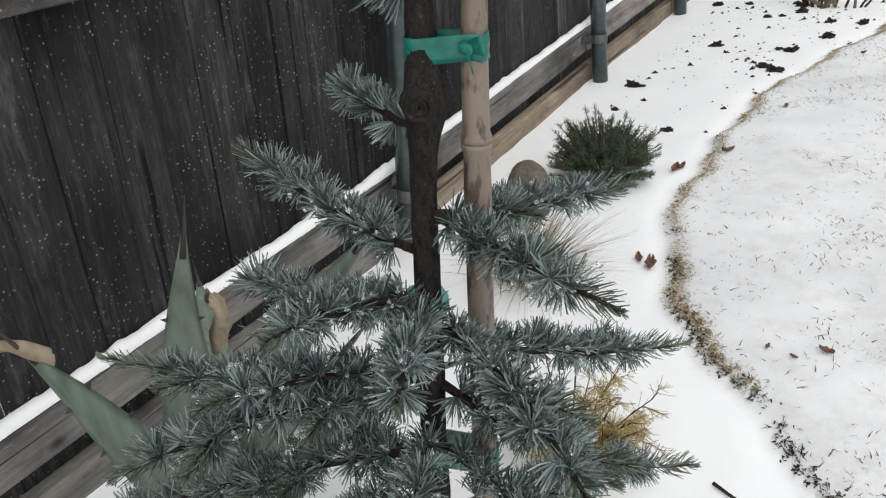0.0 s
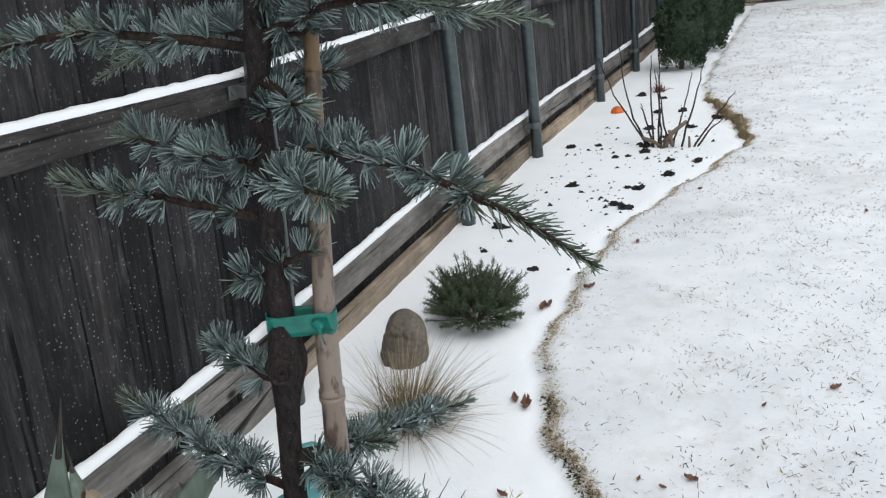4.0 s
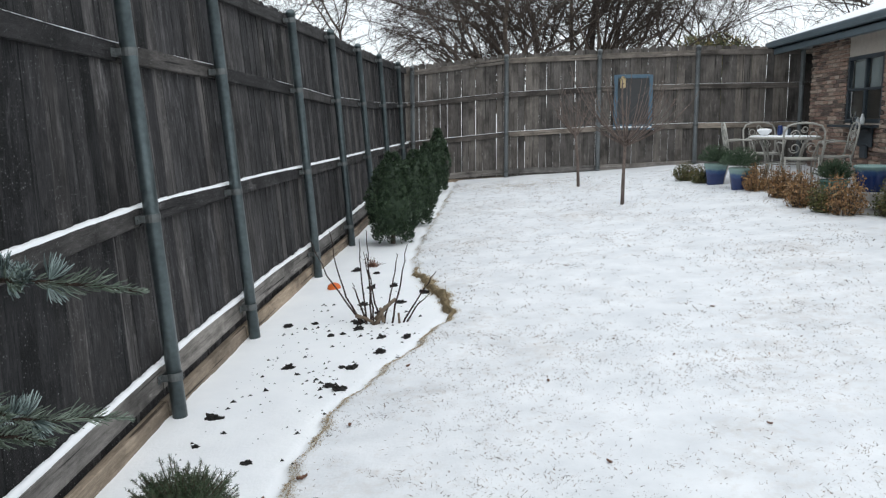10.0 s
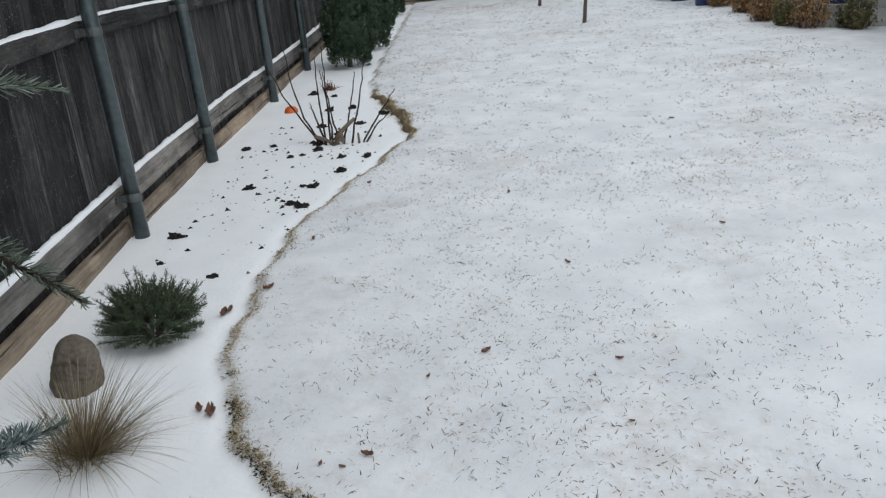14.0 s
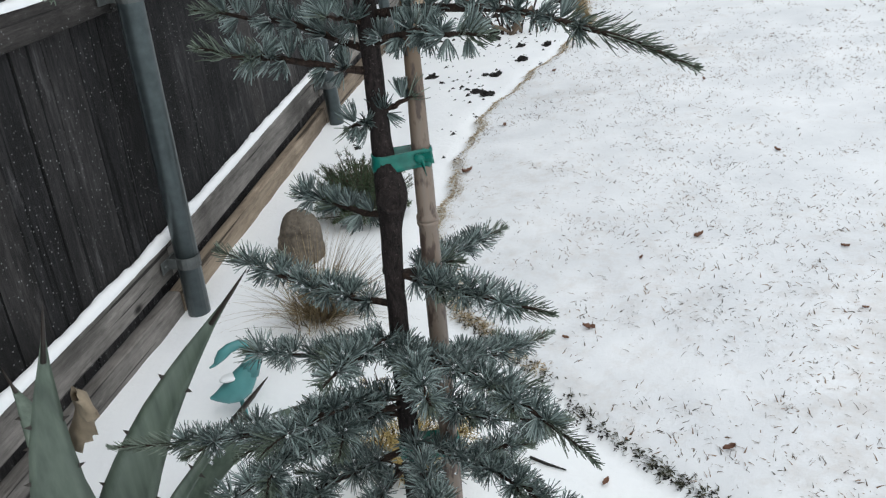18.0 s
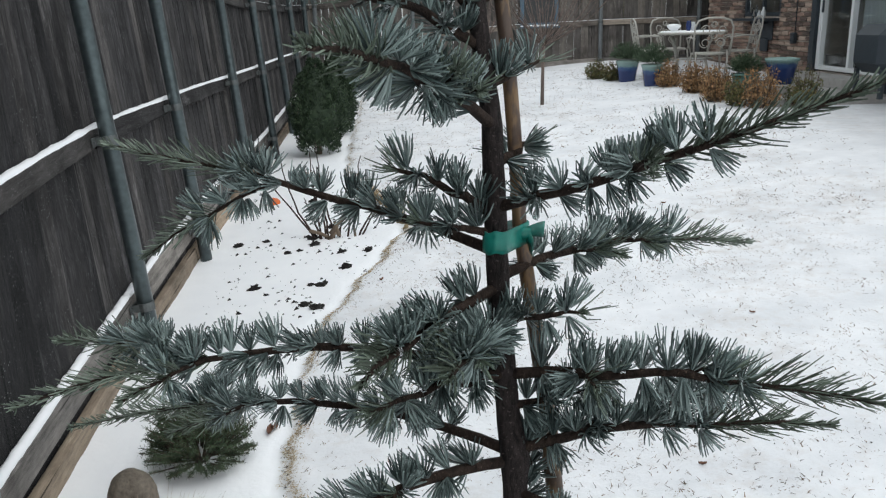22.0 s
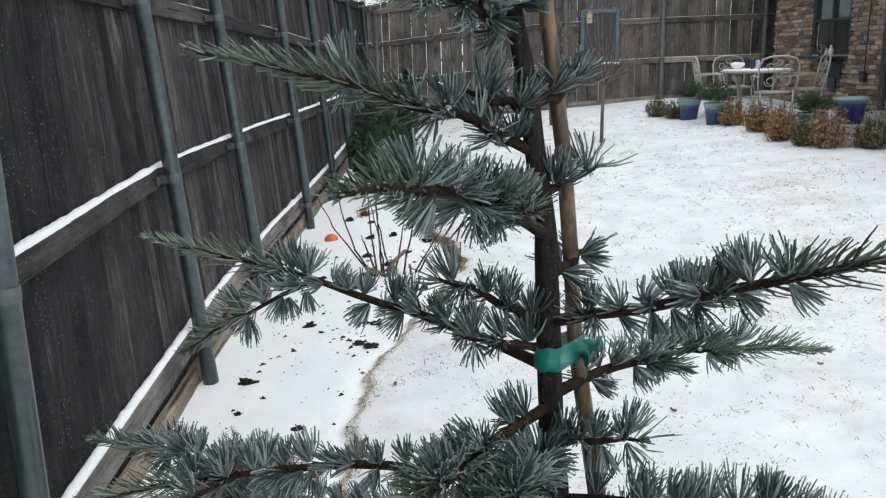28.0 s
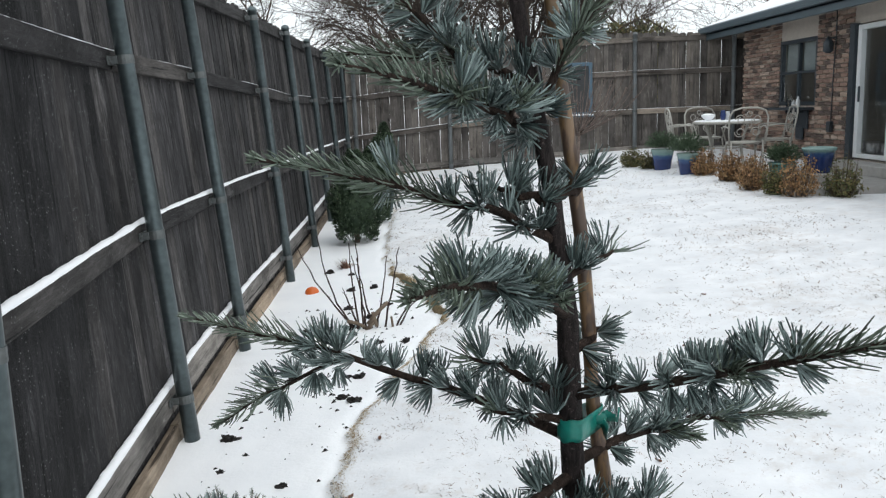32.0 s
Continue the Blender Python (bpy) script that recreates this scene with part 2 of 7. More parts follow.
def block(bm, size, at=(0, 0, 0), bevel=0.0, turn=None):
    """A bevelled box into bm, centred at the given place."""
    r = bmesh.ops.create_cube(bm, size=1.0)
    vs = r["verts"]
    bmesh.ops.scale(bm, vec=size, verts=vs)
    if bevel:
        es = list({e for v in vs for e in v.link_edges})
        out = bmesh.ops.bevel(bm, geom=es, offset=bevel, segments=1, affect="EDGES")
        vs = list({v for f in out["faces"] for v in f.verts} | {v for v in vs if v.is_valid})
    if turn is not None:
        bmesh.ops.rotate(bm, cent=(0, 0, 0), matrix=turn, verts=vs)
    bmesh.ops.translate(bm, vec=at, verts=vs)
    return vs


def box(size, at=(0, 0, 0), bevel=0.0, turn=None):
    bm = bmesh.new()
    block(bm, size, at, bevel, turn)
    return bm


def tube_data(points, radii, sides=8, verts=None, faces=None, cap=True):
    """A tapered tube along points, added to vertex and face lists."""
    verts = [] if verts is None else verts
    faces = [] if faces is None else faces
    pts = [Vector(p) for p in points]
    up = Vector((0, 0, 1))
    base = len(verts)
    for i, p in enumerate(pts):
        d = (pts[min(i + 1, len(pts) - 1)] - pts[max(i - 1, 0)]).normalized()
        if abs(d.dot(up)) > 0.95:
            up = Vector((1, 0, 0)) if abs(d.x) < 0.9 else Vector((0, 1, 0))
        a = d.cross(up).normalized()
        c = a.cross(d)
        up = c
        for k in range(sides):
            w = 2 * math.pi * k / sides
            verts.append(p + (a * math.cos(w) + c * math.sin(w)) * radii[i])
    for i in range(len(pts) - 1):
        for k in range(sides):
            k2 = (k + 1) % sides
            faces.append((base + i * sides + k, base + i * sides + k2, base + (i + 1) * sides + k2, base + (i + 1) * sides + k))
    if cap:
        faces.append(tuple(base + k for k in reversed(range(sides))))
        faces.append(tuple(base + (len(pts) - 1) * sides + k for k in range(sides)))
    return verts, faces


def tube(name, points, radii, material, sides=8, parent=None, m=None, label=""):
    v, f = tube_data(points, radii, sides)
    return put(name, mesh_from(name, v, f, material, True), parent, m, label)


def lathe(profile, sides=24):
    """A turned shape from (radius, height) pairs."""
    v, f = [], []
    for r, z in profile:
        for k in range(sides):
            w = 2 * math.pi * k / sides
            v.append((r * math.cos(w), r * math.sin(w), z))
    for i in range(len(profile) - 1):
        for k in range(sides):
            k2 = (k + 1) % sides
            f.append((i * sides + k, i * sides + k2, (i + 1) * sides + k2, (i + 1) * sides + k))
    f.append(tuple(reversed(range(sides))))
    f.append(tuple((len(profile) - 1) * sides + k for k in range(sides)))
    return v, f


# ---- the ground ----
EDGE = [(-6, 9.6), (1.0, 1.48), (1.82, 0.51), (1.993, 0.305), (2.201, 0.115), (2.393, -0.073), (2.584, -0.207), (2.844, -0.331),
        (3.105, -0.424), (3.579, -0.481), (3.894, -0.475), (4.521, -0.465), (4.986, -0.354), (5.47, -0.209), (5.992, -0.058),
        (6.33, 0.05), (6.612, 0.086), (6.9, 0.03), (7.418, -0.123), (8.18, -0.353), (8.751, -0.442), (9.4, -0.475), (10.06, -0.48), (12.13, -0.465),
        (14.9, -0.455), (17.5, -0.45)]


def edge_x(y):
    """Where the lawn begins at that y."""
    return float(np.interp(y, [e[0] for e in EDGE], [e[1] for e in EDGE])) + 0.02 * math.sin(9 * y) + 0.012 * math.sin(23 * y)


def gz(x, y):
    """The height of the ground."""
    return -0.005 + 0.068 * min(max(x, -1.6), 4.4) + 0.0304 * min(max(y, -2), 17.5)


def ground_z(x, y):
    """The snow's surface, with its lawn lip and small humps."""
    d = x - edge_x(y)
    lip = 0.028 / (1 + math.exp(-max(-40, min(40, d * 60)))) - 0.012
    dip = -0.018 * math.exp(-((d + 0.035) / 0.03) ** 2)
    if x < -1.45 or y > 17:
        return gz(x, y)
    hump = 0.012 * noise.noise((x * 1.7, y * 1.7, 3)) + 0.006 * noise.noise((x * 7, y * 7, 1))
    return gz(x, y) + lip + dip + hump


gx = [-2500, -400, -60, -12, -4, -2, -1.6] + list(np.arange(-1.45, 1.2, 0.03)) + list(np.arange(1.2, 4.6, 0.08)) + [5, 6, 7, 9, 14, 40, 400, 2500]
gy = [-2500, -400, -60, -12, -5, -3, -2, -1] + list(np.arange(-0.6, 1.4, 0.15)) + list(np.arange(1.4, 7.2, 0.035)) + list(np.arange(7.2, 17.2, 0.12)) + [18, 22, 40, 120, 400, 2500]
gv = [(x, y, ground_z(x, y)) for y in gy for x in gx]
gf = [(j * len(gx) + i, j * len(gx) + i + 1, (j + 1) * len(gx) + i + 1, (j + 1) * len(gx) + i) for j in range(len(gy) - 1) for i in range(len(gx) - 1)]
me = mesh_from("ground", gv, gf, M_GROUND, True)
lawn = me.attributes.new("lawn", "FLOAT", "POINT")
lawn.data.foreach_set("value", [max(0.0, min(1.0, 0.5 + (x - edge_x(y)) * 18)) for y in gy for x in gx])
tagged(put("ground", me), "thin white snow over a planting bed and a dormant lawn", "ground", kind="structure")


# ---- fences ----
def picket_mesh(w, h, material):
    t, c = 0.016, 0.03
    prof = [(-w / 2, 0), (w / 2, 0), (w / 2, h - c), (w / 2 - c, h), (-w / 2 + c, h), (-w / 2, h - c)]
    v = [(-t / 2, y, z) for y, z in prof] + [(t / 2, y, z) for y, z in prof]
    f = [tuple(range(5, -1, -1)), tuple(range(6, 12))] + [(i, (i + 1) % 6, 6 + (i + 1) % 6, 6 + i) for i in range(6)]
    return mesh_from("picket", v, f, material)


def board_mesh(name, length, high, thick, material, seed=0):
    """A slightly crooked board whose grain (local z) runs along its length."""
    n = 7
    v, f = [], []
    for i in range(n):
        z = -length / 2 + length * i / (n - 1)
        dx, dy = 0.004 * noise.noise((z * 2.3, seed, 1)), 0.006 * noise.noise((z * 1.7, seed, 7))
        hx, hy = thick / 2, high / 2 + 0.003 * noise.noise((z * 5, seed, 3))
        b = 0.004
        for x, y in ((-hx, -hy + b), (-hx + b, -hy), (hx - b, -hy), (hx, -hy + b), (hx, hy - b), (hx - b, hy), (-hx + b, hy), (-hx, hy - b)):
            v.append((x + dx, y + dy, z))
    for i in range(n - 1):
        f += [(i * 8 + k, i * 8 + (k + 1) % 8, (i + 1) * 8 + (k + 1) % 8, (i + 1) * 8 + k) for k in range(8)]
    f += [tuple(reversed(range(8))), tuple((n - 1) * 8 + k for k in range(8))]
    return mesh_from(name, v, f, material)


def bracket_mesh():
    """A clamp round the post with two bolted ears."""
    bm = bmesh.new()
    bmesh.ops.create_cone(bm, cap_ends=True, segments=16, radius1=0.0455, radius2=0.0455, depth=0.045)
    block(bm, (0.006, 0.17, 0.045), (-0.058, 0, 0), 0.001)
    for s in (-1, 1):
        block(bm, (0.032, 0.006, 0.04), (-0.040, s * 0.040, 0), 0.001)
        block(bm, (0.008, 0.014, 0.014), (-0.051, s * 0.068, 0), 0.003)
    me = bpy.data.meshes.new("bracket")
    bm.to_mesh(me)
    bm.free()
    me.materials.append(M_BRACKET)
    return me


def frame_along(a, b, out):
    """The pose of a board from a to b: local z along it, local x outwards."""
    z = (b - a).normalized()
    y = z.cross(out).normalized()
    x = y.cross(z)
    m = Matrix((x, y, z)).transposed().to_4x4()
    m.translation = (a + b) / 2
    return m


def fence(name, label, spot, length, posts, rail_heights, top, gap, mat_picket, seed, low_high, far=False):
    """A picket fence. spot(s, z, off) is the place s metres along it, at height z, off metres into the yard; spot(s)[0] its foot."""
    rnd = random.Random(seed)
    root = thing(name, label, "fence")
    bk = bracket_mesh()
    s = 0.07
    while s < length:
        foot = spot(s, None, 0).z
        h = top(s) - foot - 0.02 + rnd.uniform(-0.012, 0.012)
        w = rnd.choice((0.134, 0.137, 0.140))
        a = spot(s, foot + 0.02, -0.05 + rnd.uniform(-0.0025, 0.0025))
        b = spot(s + rnd.uniform(-0.006, 0.006), foot + 2.02, -0.05)
        out = (spot(s, foot + 0.5, 1) - spot(s, foot + 0.5, 0)).normalized()
        m = frame_along(a, b, out)
        m.translation = a
        put("picket", picket_mesh(w, h, mat_picket(s)), root, m)
        s += w + gap(rnd)
    for s in posts:
        foot = spot(s, None, 0).z
        high = top(s) - 0.06 - foot
        off = 0.044 if far else 0.068
        a, b = spot(s, foot, off), spot(s, foot + 2, off)
        m = frame_along(a, b, (spot(s, foot + 0.5, 1) - spot(s, foot + 0.5, 0)).normalized())
        m.translation = a
        r = 0.042
        v, f = lathe([(r, -0.06), (r, high * 0.5), (r, high), (r + 0.004, high), (r + 0.005, high + 0.025), (r * 0.85, high + 0.045), (r * 0.3, high + 0.055)], 18)
        post = put("post", mesh_from("post", v, f, M_STEEL_FAR if far else M_STEEL, True), root, m)
        for k in range(4):
            put("bracket", bk, post, Matrix.Translation((0, 0, rail_heights(s)[k] - foot + rnd.uniform(-0.01, 0.01))))
    ends = [0.0] + [p for p in posts if 0.2 < p < length - 0.2] + [length]
    spans = []
    for i, (a, b) in enumerate(zip(ends[:-1], ends[1:])):
        for k in range(4):
            za, zb = rail_heights(a)[k], rail_heights(b)[k]
            pa, pb = spot(a + 0.002, za, -0.022), spot(b - 0.002, zb, -0.022)
            out = (spot(a, za, 1) - spot(a, za, 0)).normalized()
            high = low_high if k == 0 else 0.102
            put("rail", board_mesh("rail", (pb - pa).length, high, 0.038, (M_RAIL_FAR if far else M_RAIL) if k else M_LOWRAIL, seed * 31 + i * 4 + k), root, frame_along(pa, pb, out))
            spans.append((a, b, za + high / 2, zb + high / 2, k))
        fa, fb = spot(a, None, 0).z, spot(b, None, 0).z
        pa, pb = spot(a + 0.004, fa + 0.036, -0.016), spot(b - 0.004, fb + 0.036, -0.016)
        put("kickboard", board_mesh("kickboard", (pb - pa).length, 0.108, 0.05, M_LOWRAIL if a < 5.5 and not far else M_KICK, i + 70), root, frame_along(pa, pb, (spot(a, fa, 1) - spot(a, fa, 0)).normalized()), "pale damp kickboard along the ground")
    return root, spans


LX = ([-4, 2.2, 2.75, 3.8, 4.72, 5.4, 6.25, 7.2, 8.34, 10.06, 11.9, 13.7, 15.5, 17], [-1.31, -1.315, -1.325, -1.37, -1.405, -1.43, -1.438, -1.45, -1.425, -1.40, -1.41, -1.41, -1.40, -1.38])
LEANS = ([-4, 1.5, 2.69, 4.72, 6.25, 8.34, 10, 13.0, 15.2, 16.8], [0.0, -0.3, -0.5, 4.6, 4.8, 4.3, 4.4, 4.4, 3.0, 1.2])


def left_spot(s, z, off):
    y = s - 3.0
    x0 = float(np.interp(y, *LX))
    foot = gz(-1.33, y) - 0.01
    lean = radians(float(np.interp(y, *LEANS)))
    h = 0.0 if z is None else z - foot
    return Vector((x0 - h * math.tan(lean) + off, y, foot if z is None else z + off * math.sin(lean)))


def left_rails(s):
    y = s - 3.0
    return (gz(-1.33, y) + 0.215, float(np.interp(y, [2.7, 3.6, 4.4, 8.2], [1.135, 1.145, 1.178, 1.19])), float(np.interp(y, [4, 6.4, 8.2, 10, 14, 16.8], [2.07, 2.05, 2.0, 1.93, 1.93, 1.98])), 2.65)


left_posts = [y + 3.0 for y in (-0.95, 0.85, 2.69, 4.72, 6.25, 8.34, 10.06, 11.89, 13.72, 15.54)]
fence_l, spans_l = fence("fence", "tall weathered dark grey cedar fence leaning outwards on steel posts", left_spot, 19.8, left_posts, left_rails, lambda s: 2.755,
                         lambda r: 0.006 + 0.0045 * r.random(), lambda s: M_PICKET if s < 7.4 else M_PICKET_GREYER, 4, 0.14)


def far_spot(s, z, off):
    x = s - 1.62
    foot = float(np.interp(x, [-1.4, 0.54, 2.34, 4.23, 9], [0.37, 0.47, 0.576, 0.70, 0.72]))
    return Vector((x, 16.84 - off, foot if z is None else z))


def far_rails(s):
    x = s - 1.62
    cols = ((0.52, 0.663, 0.733, 0.822, 0.86), (1.22, 1.402, 1.5, 1.552, 1.58), (1.99, 2.174, 2.267, 2.304, 2.33), (2.61, 2.827, 2.884, 2.939, 2.95))
    return tuple(float(np.interp(x, [-1.3, 0.55, 2.33, 4.18, 9], c)) for c in cols)


far_posts = [0.30, 2.16, 3.96, 5.83, 7.79]
fence_f, spans_f = fence("fence", "tall weathered brown cedar fence across the end of the yard", far_spot, 10.7, far_posts, far_rails,
                         lambda s: float(np.interp(s - 1.62, [-1.4, 0.55, 2.3, 4.2, 5.5, 9], [2.75, 2.955, 3.03, 3.085, 3.05, 3.05])),
                         lambda r: (0.002 + 0.0065 * r.random() ** 4), lambda s: M_PICKET_FAR, 9, 0.11, True)


def snow_ridge(spans, spot, keep, tall, seed):
    """Ridges of snow along the tops of rails, with gaps and lumps."""
    v, f = [], []
    for a, b, za, zb, k in spans:
        if k not in keep:
            continue
        n = max(4, int((b - a) / 0.02))
        prev = False
        for i in range(n + 1):
            w = i / n
            s = a + (b - a) * w
            z = za + (zb - za) * w - 0.004
            lump = noise.noise((s * 5, k * 3.1, seed)) * 0.6 + noise.noise((s * 19, k * 1.7, seed)) * 0.45 + noise.noise((s * 47, k * 2.3, seed)) * 0.25
            h = max(0.0, tall[k] * (1 + (0.9 if k == 0 else 0.5) * lump))
            if noise.noise((s * 2.2, k * 5.3, seed + 4)) < -0.7 or h < 0.003:
                prev = False
                continue
            half = 0.019 + 0.003 * lump
            base = len(v)
            for off, up in ((-half, 0), (-half, 0.6), (-half * 0.4, 1.0), (half * 0.5, 0.95), (half + 0.003, 0.55), (half + 0.002, -0.1)):
                v.append(spot(s, z + up * h, -0.022 + off))
            if prev:
                p = base - 6
                f += [(p + j, base + j, base + j + 1, p + j + 1) for j in range(5)]
            else:
                f.append(tuple(base + j for j in range(6)))
            prev = True
    return mesh_from("snow_ridge", v, f, M_SNOW, True)


tagged(put("snow_ridge", snow_ridge(spans_l, left_spot, (0, 1, 2), {0: 0.025, 1: 0.020, 2: 0.005}, 2)), "white snow lying along the fence rails", "snow", kind="stuff")
tagged(put("snow_ridge", snow_ridge(spans_f, far_spot, (1, 2), {1: 0.006, 2: 0.004}, 5)), "thin frosting of snow on the far rails", "snow", kind="stuff")


# ---- the house ----
M_MORTAR = plain("mortar", (0.44, 0.39, 0.34), 0.9, 0, 0.12, 60, 0.3)
M_SOFFIT = plain("painted_soffit", (0.30, 0.32, 0.33), 0.7, 0, 0.06, 8, 0.05)
M_FASCIA = plain("slate_blue_paint", (0.06, 0.085, 0.10), 0.5, 0, 0.15, 12, 0.08)
M_DARKTRIM = plain("dark_blue_trim", (0.025, 0.035, 0.045), 0.45, 0, 0.2, 15, 0.08)
M_WHITE = plain("white_painted_metal", (0.66, 0.68, 0.69), 0.4, 0, 0.05, 10, 0.05)
M_BLIND = plain("pale_blind", (0.5, 0.52, 0.53), 0.8, 0, 0.08, 6, 0.1)
M_CONCRETE = plain("concrete", (0.33, 0.32, 0.305), 0.85, 0, 0.2, 14, 0.3)
# near-black base: the unlit room's gloom is put into the colour
M_ROOM = plain("unlit_room_tone", (0.03, 0.03, 0.032), 0.9, 0, 0.3, 3, 0.0)


def brick_build(island):
    def build(n, l, b):
        v = coords(n, l)
        if island:
            src = n.new("ShaderNodeNewGeometry").outputs["Random Per Island"]
        else:
            src = n.new("ShaderNodeObjectInfo").outputs["Random"]
        tone = ramp(n, l, src, [(0.0, (0.03, 0.022, 0.022)), (0.16, (0.055, 0.034, 0.031)), (0.24, (0.16, 0.09, 0.072)), (0.5, (0.25, 0.155, 0.12)), (0.7, (0.33, 0.235, 0.185)), (0.86, (0.42, 0.325, 0.265)), (0.9, (0.09, 0.052, 0.045)), (1.0, (0.045, 0.032, 0.031))])
        spot = noise_tex(n, l, v, 45, 5, 0.65)
        l.new(mixc(n, l, ramp(n, l, spot, [(0.4, (0, 0, 0)), (0.75, (0.6, 0.6, 0.6))]), tone, (0.34, 0.26, 0.2)), b.inputs["Base Color"])
        b.inputs["Roughness"].default_value = 0.85
        bump(n, l, b, spot, 0.4, 0.004)
    return build


M_BRICK, M_BRICKS = mat("brick", brick_build(False)), mat("bricks_joined", brick_build(True))


def glass_build(n, l, b):
    b.inputs["Base Color"].default_value = (0.75, 0.8, 0.8, 1)
    b.inputs["Roughness"].default_value = 0.03
    b.inputs["Transmission Weight"].default_value = 1.0
    b.inputs["IOR"].default_value = 1.45


M_GLASS = mat("window_glass", glass_build)


def mirror_build(n, l, b):
    b.inputs["Base Color"].default_value = (0.8, 0.82, 0.82, 1)
    b.inputs["Metallic"].default_value = 1.0
    b.inputs["Roughness"].default_value = 0.04


M_MIRROR = mat("mirror_glass", mirror_build)

WX, PATIO = 6.15, 0.69
house = thing("house", "single-storey brick house with slate blue trim and snow on its eave", "house")
# backing walls: pieces round the window and the sliding door, 0.2 thick
for y0, y1, z0, z1 in ((14.63, 16.24, 0.5, 3.0), (12.25, 13.3, 0.5, 3.0), (13.3, 14.63, 0.5, 1.6), (13.3, 14.63, 2.66, 3.0), (10.35, 12.25, 2.72, 3.0), (10.35, 12.25, 0.5, 0.84), (4.5, 10.35, 0.5, 3.0)):
    part("wall", box((0.2, y1 - y0, z1 - z0), (WX + 0.112, (y0 + y1) / 2, (z0 + z1) / 2)), M_MORTAR, house, "brick wall with pale mortar joints")
part("wall", box((6.0, 0.2, 2.5), (WX + 3.02, 16.14, 1.75)), M_MORTAR, house, "side wall towards the fence")
# inner wall and floor, with the interior's shade painted in
part("wall", box((0.1, 6.2, 2.2), (WX + 3.2, 13.0, 1.8)), M_ROOM, house, "wall of the room inside, coloured near black for the dim interior")
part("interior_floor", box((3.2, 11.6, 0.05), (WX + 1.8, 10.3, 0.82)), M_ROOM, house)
part("ceiling", box((3.2, 11.6, 0.05), (WX + 1.8, 10.3, 2.98)), M_SOFFIT, house)
BL, BH, BT = 0.198, 0.055, 0.03


def courses(y0, y1, z0, z1):
    """The middles and lengths of bricks in running bond over a stretch of wall."""
    row, z = 0, z0
    while z + BH / 2 < z1:
        y = y0 - (0.1065 if row % 2 else 0)
        while y < y1 - 0.02:
            a, b = max(y, y0), min(y + BL, y1)
            if b - a > 0.03:
                yield (a + b) / 2, b - a, z + BH / 2
            y += BL + 0.014
        row, z = row + 1, z + BH + 0.0135


brick_cache = {}
rb = random.Random(12)


def brick_mesh(length):
    key = round(length, 3)
    if key not in brick_cache:
        bm = box((BT, length, BH), bevel=0.004)
        me = bpy.data.meshes.new("brick")
        bm.to_mesh(me)
        bm.free()
        me.materials.append(M_BRICK)
        brick_cache[key] = me
    return brick_cache[key]


wall_front = house.children[1]
for y0, y1, z0, z1 in ((12.25, 13.3, 1.25, 2.98), (13.3, 14.63, 0.9, 1.58)):
    for y, length, z in courses(y0, y1, z0, z1):
        put("brick", brick_mesh(length), wall_front, Matrix.Translation((WX + rb.uniform(-0.003, 0.003), y, z)))
bv, bf = [], []
for y0, y1, z0, z1 in ((14.63, 16.24, 0.62, 2.98), (12.25, 13.3, 0.62, 1.25), (13.3, 14.63, 0.62, 0.9), (4.5, 10.35, 0.62, 2.98)):
    for y, length, z in courses(y0, y1, z0, z1):
        x = WX + rb.uniform(-0.003, 0.003)
        k = len(bv)
        for sx in (-1, 1):
            for sy in (-1, 1):
                for sz in (-1, 1):
                    bv.append((x + sx * BT / 2, y + sy * (length / 2 - (0.002 if sx < 0 else 0)), z + sz * (BH / 2 - (0.002 if sx < 0 else 0))))
        bf += [(k, k + 1, k + 3, k + 2), (k + 4, k + 6, k + 7, k + 5), (k, k + 4, k + 5, k + 1), (k + 2, k + 3, k + 7, k + 6), (k, k + 2, k + 6, k + 4), (k + 1, k + 5, k + 7, k + 3)]
tagged(put("brick_course", mesh_from("brick_course", bv, bf, M_BRICKS), house, None, "weathered red and tan brickwork"), kind="stuff")

# eave: fascia, soffit, snowy roof
part("fascia", box((0.04, 13.5, 0.17), (5.65, 10.32, 2.965), 0.004), M_FASCIA, house, "slate blue fascia board")
part("gutter", box((0.09, 13.5, 0.05), (5.585, 10.32, 3.03), 0.01), M_FASCIA, house)
part("soffit", box((0.62, 13.5, 0.025), (5.94, 10.32, 2.99)), M_SOFFIT, house, "pale grey soffit")
bm = bmesh.new()
vs = [bm.verts.new(p) for p in ((5.54, 3.5, 3.05), (5.54, 17.1, 3.05), (9.6, 17.1, 4.5), (9.6, 3.5, 4.5), (5.54, 3.5, 3.11), (5.54, 17.1, 3.11), (9.6, 17.1, 4.56), (9.6, 3.5, 4.56))]
for idx in ((0, 1, 2, 3), (7, 6, 5, 4), (0, 4, 5, 1), (1, 5, 6, 2), (2, 6, 7, 3), (3, 7, 4, 0)):
    bm.faces.new([vs[i] for i in idx])
roof = part("roof", bm, M_FASCIA, house, "low-pitched shingle roof")
bm = box((4.1, 13.5, 0.03), (0, 0, 0), 0.008)
part("snow_cover", bm, M_SNOW, roof, "thin snow cover", Matrix.Translation((7.62, 10.3, 3.845)) @ Matrix.Rotation(-math.atan2(1.45, 4.06), 4, "Y"))

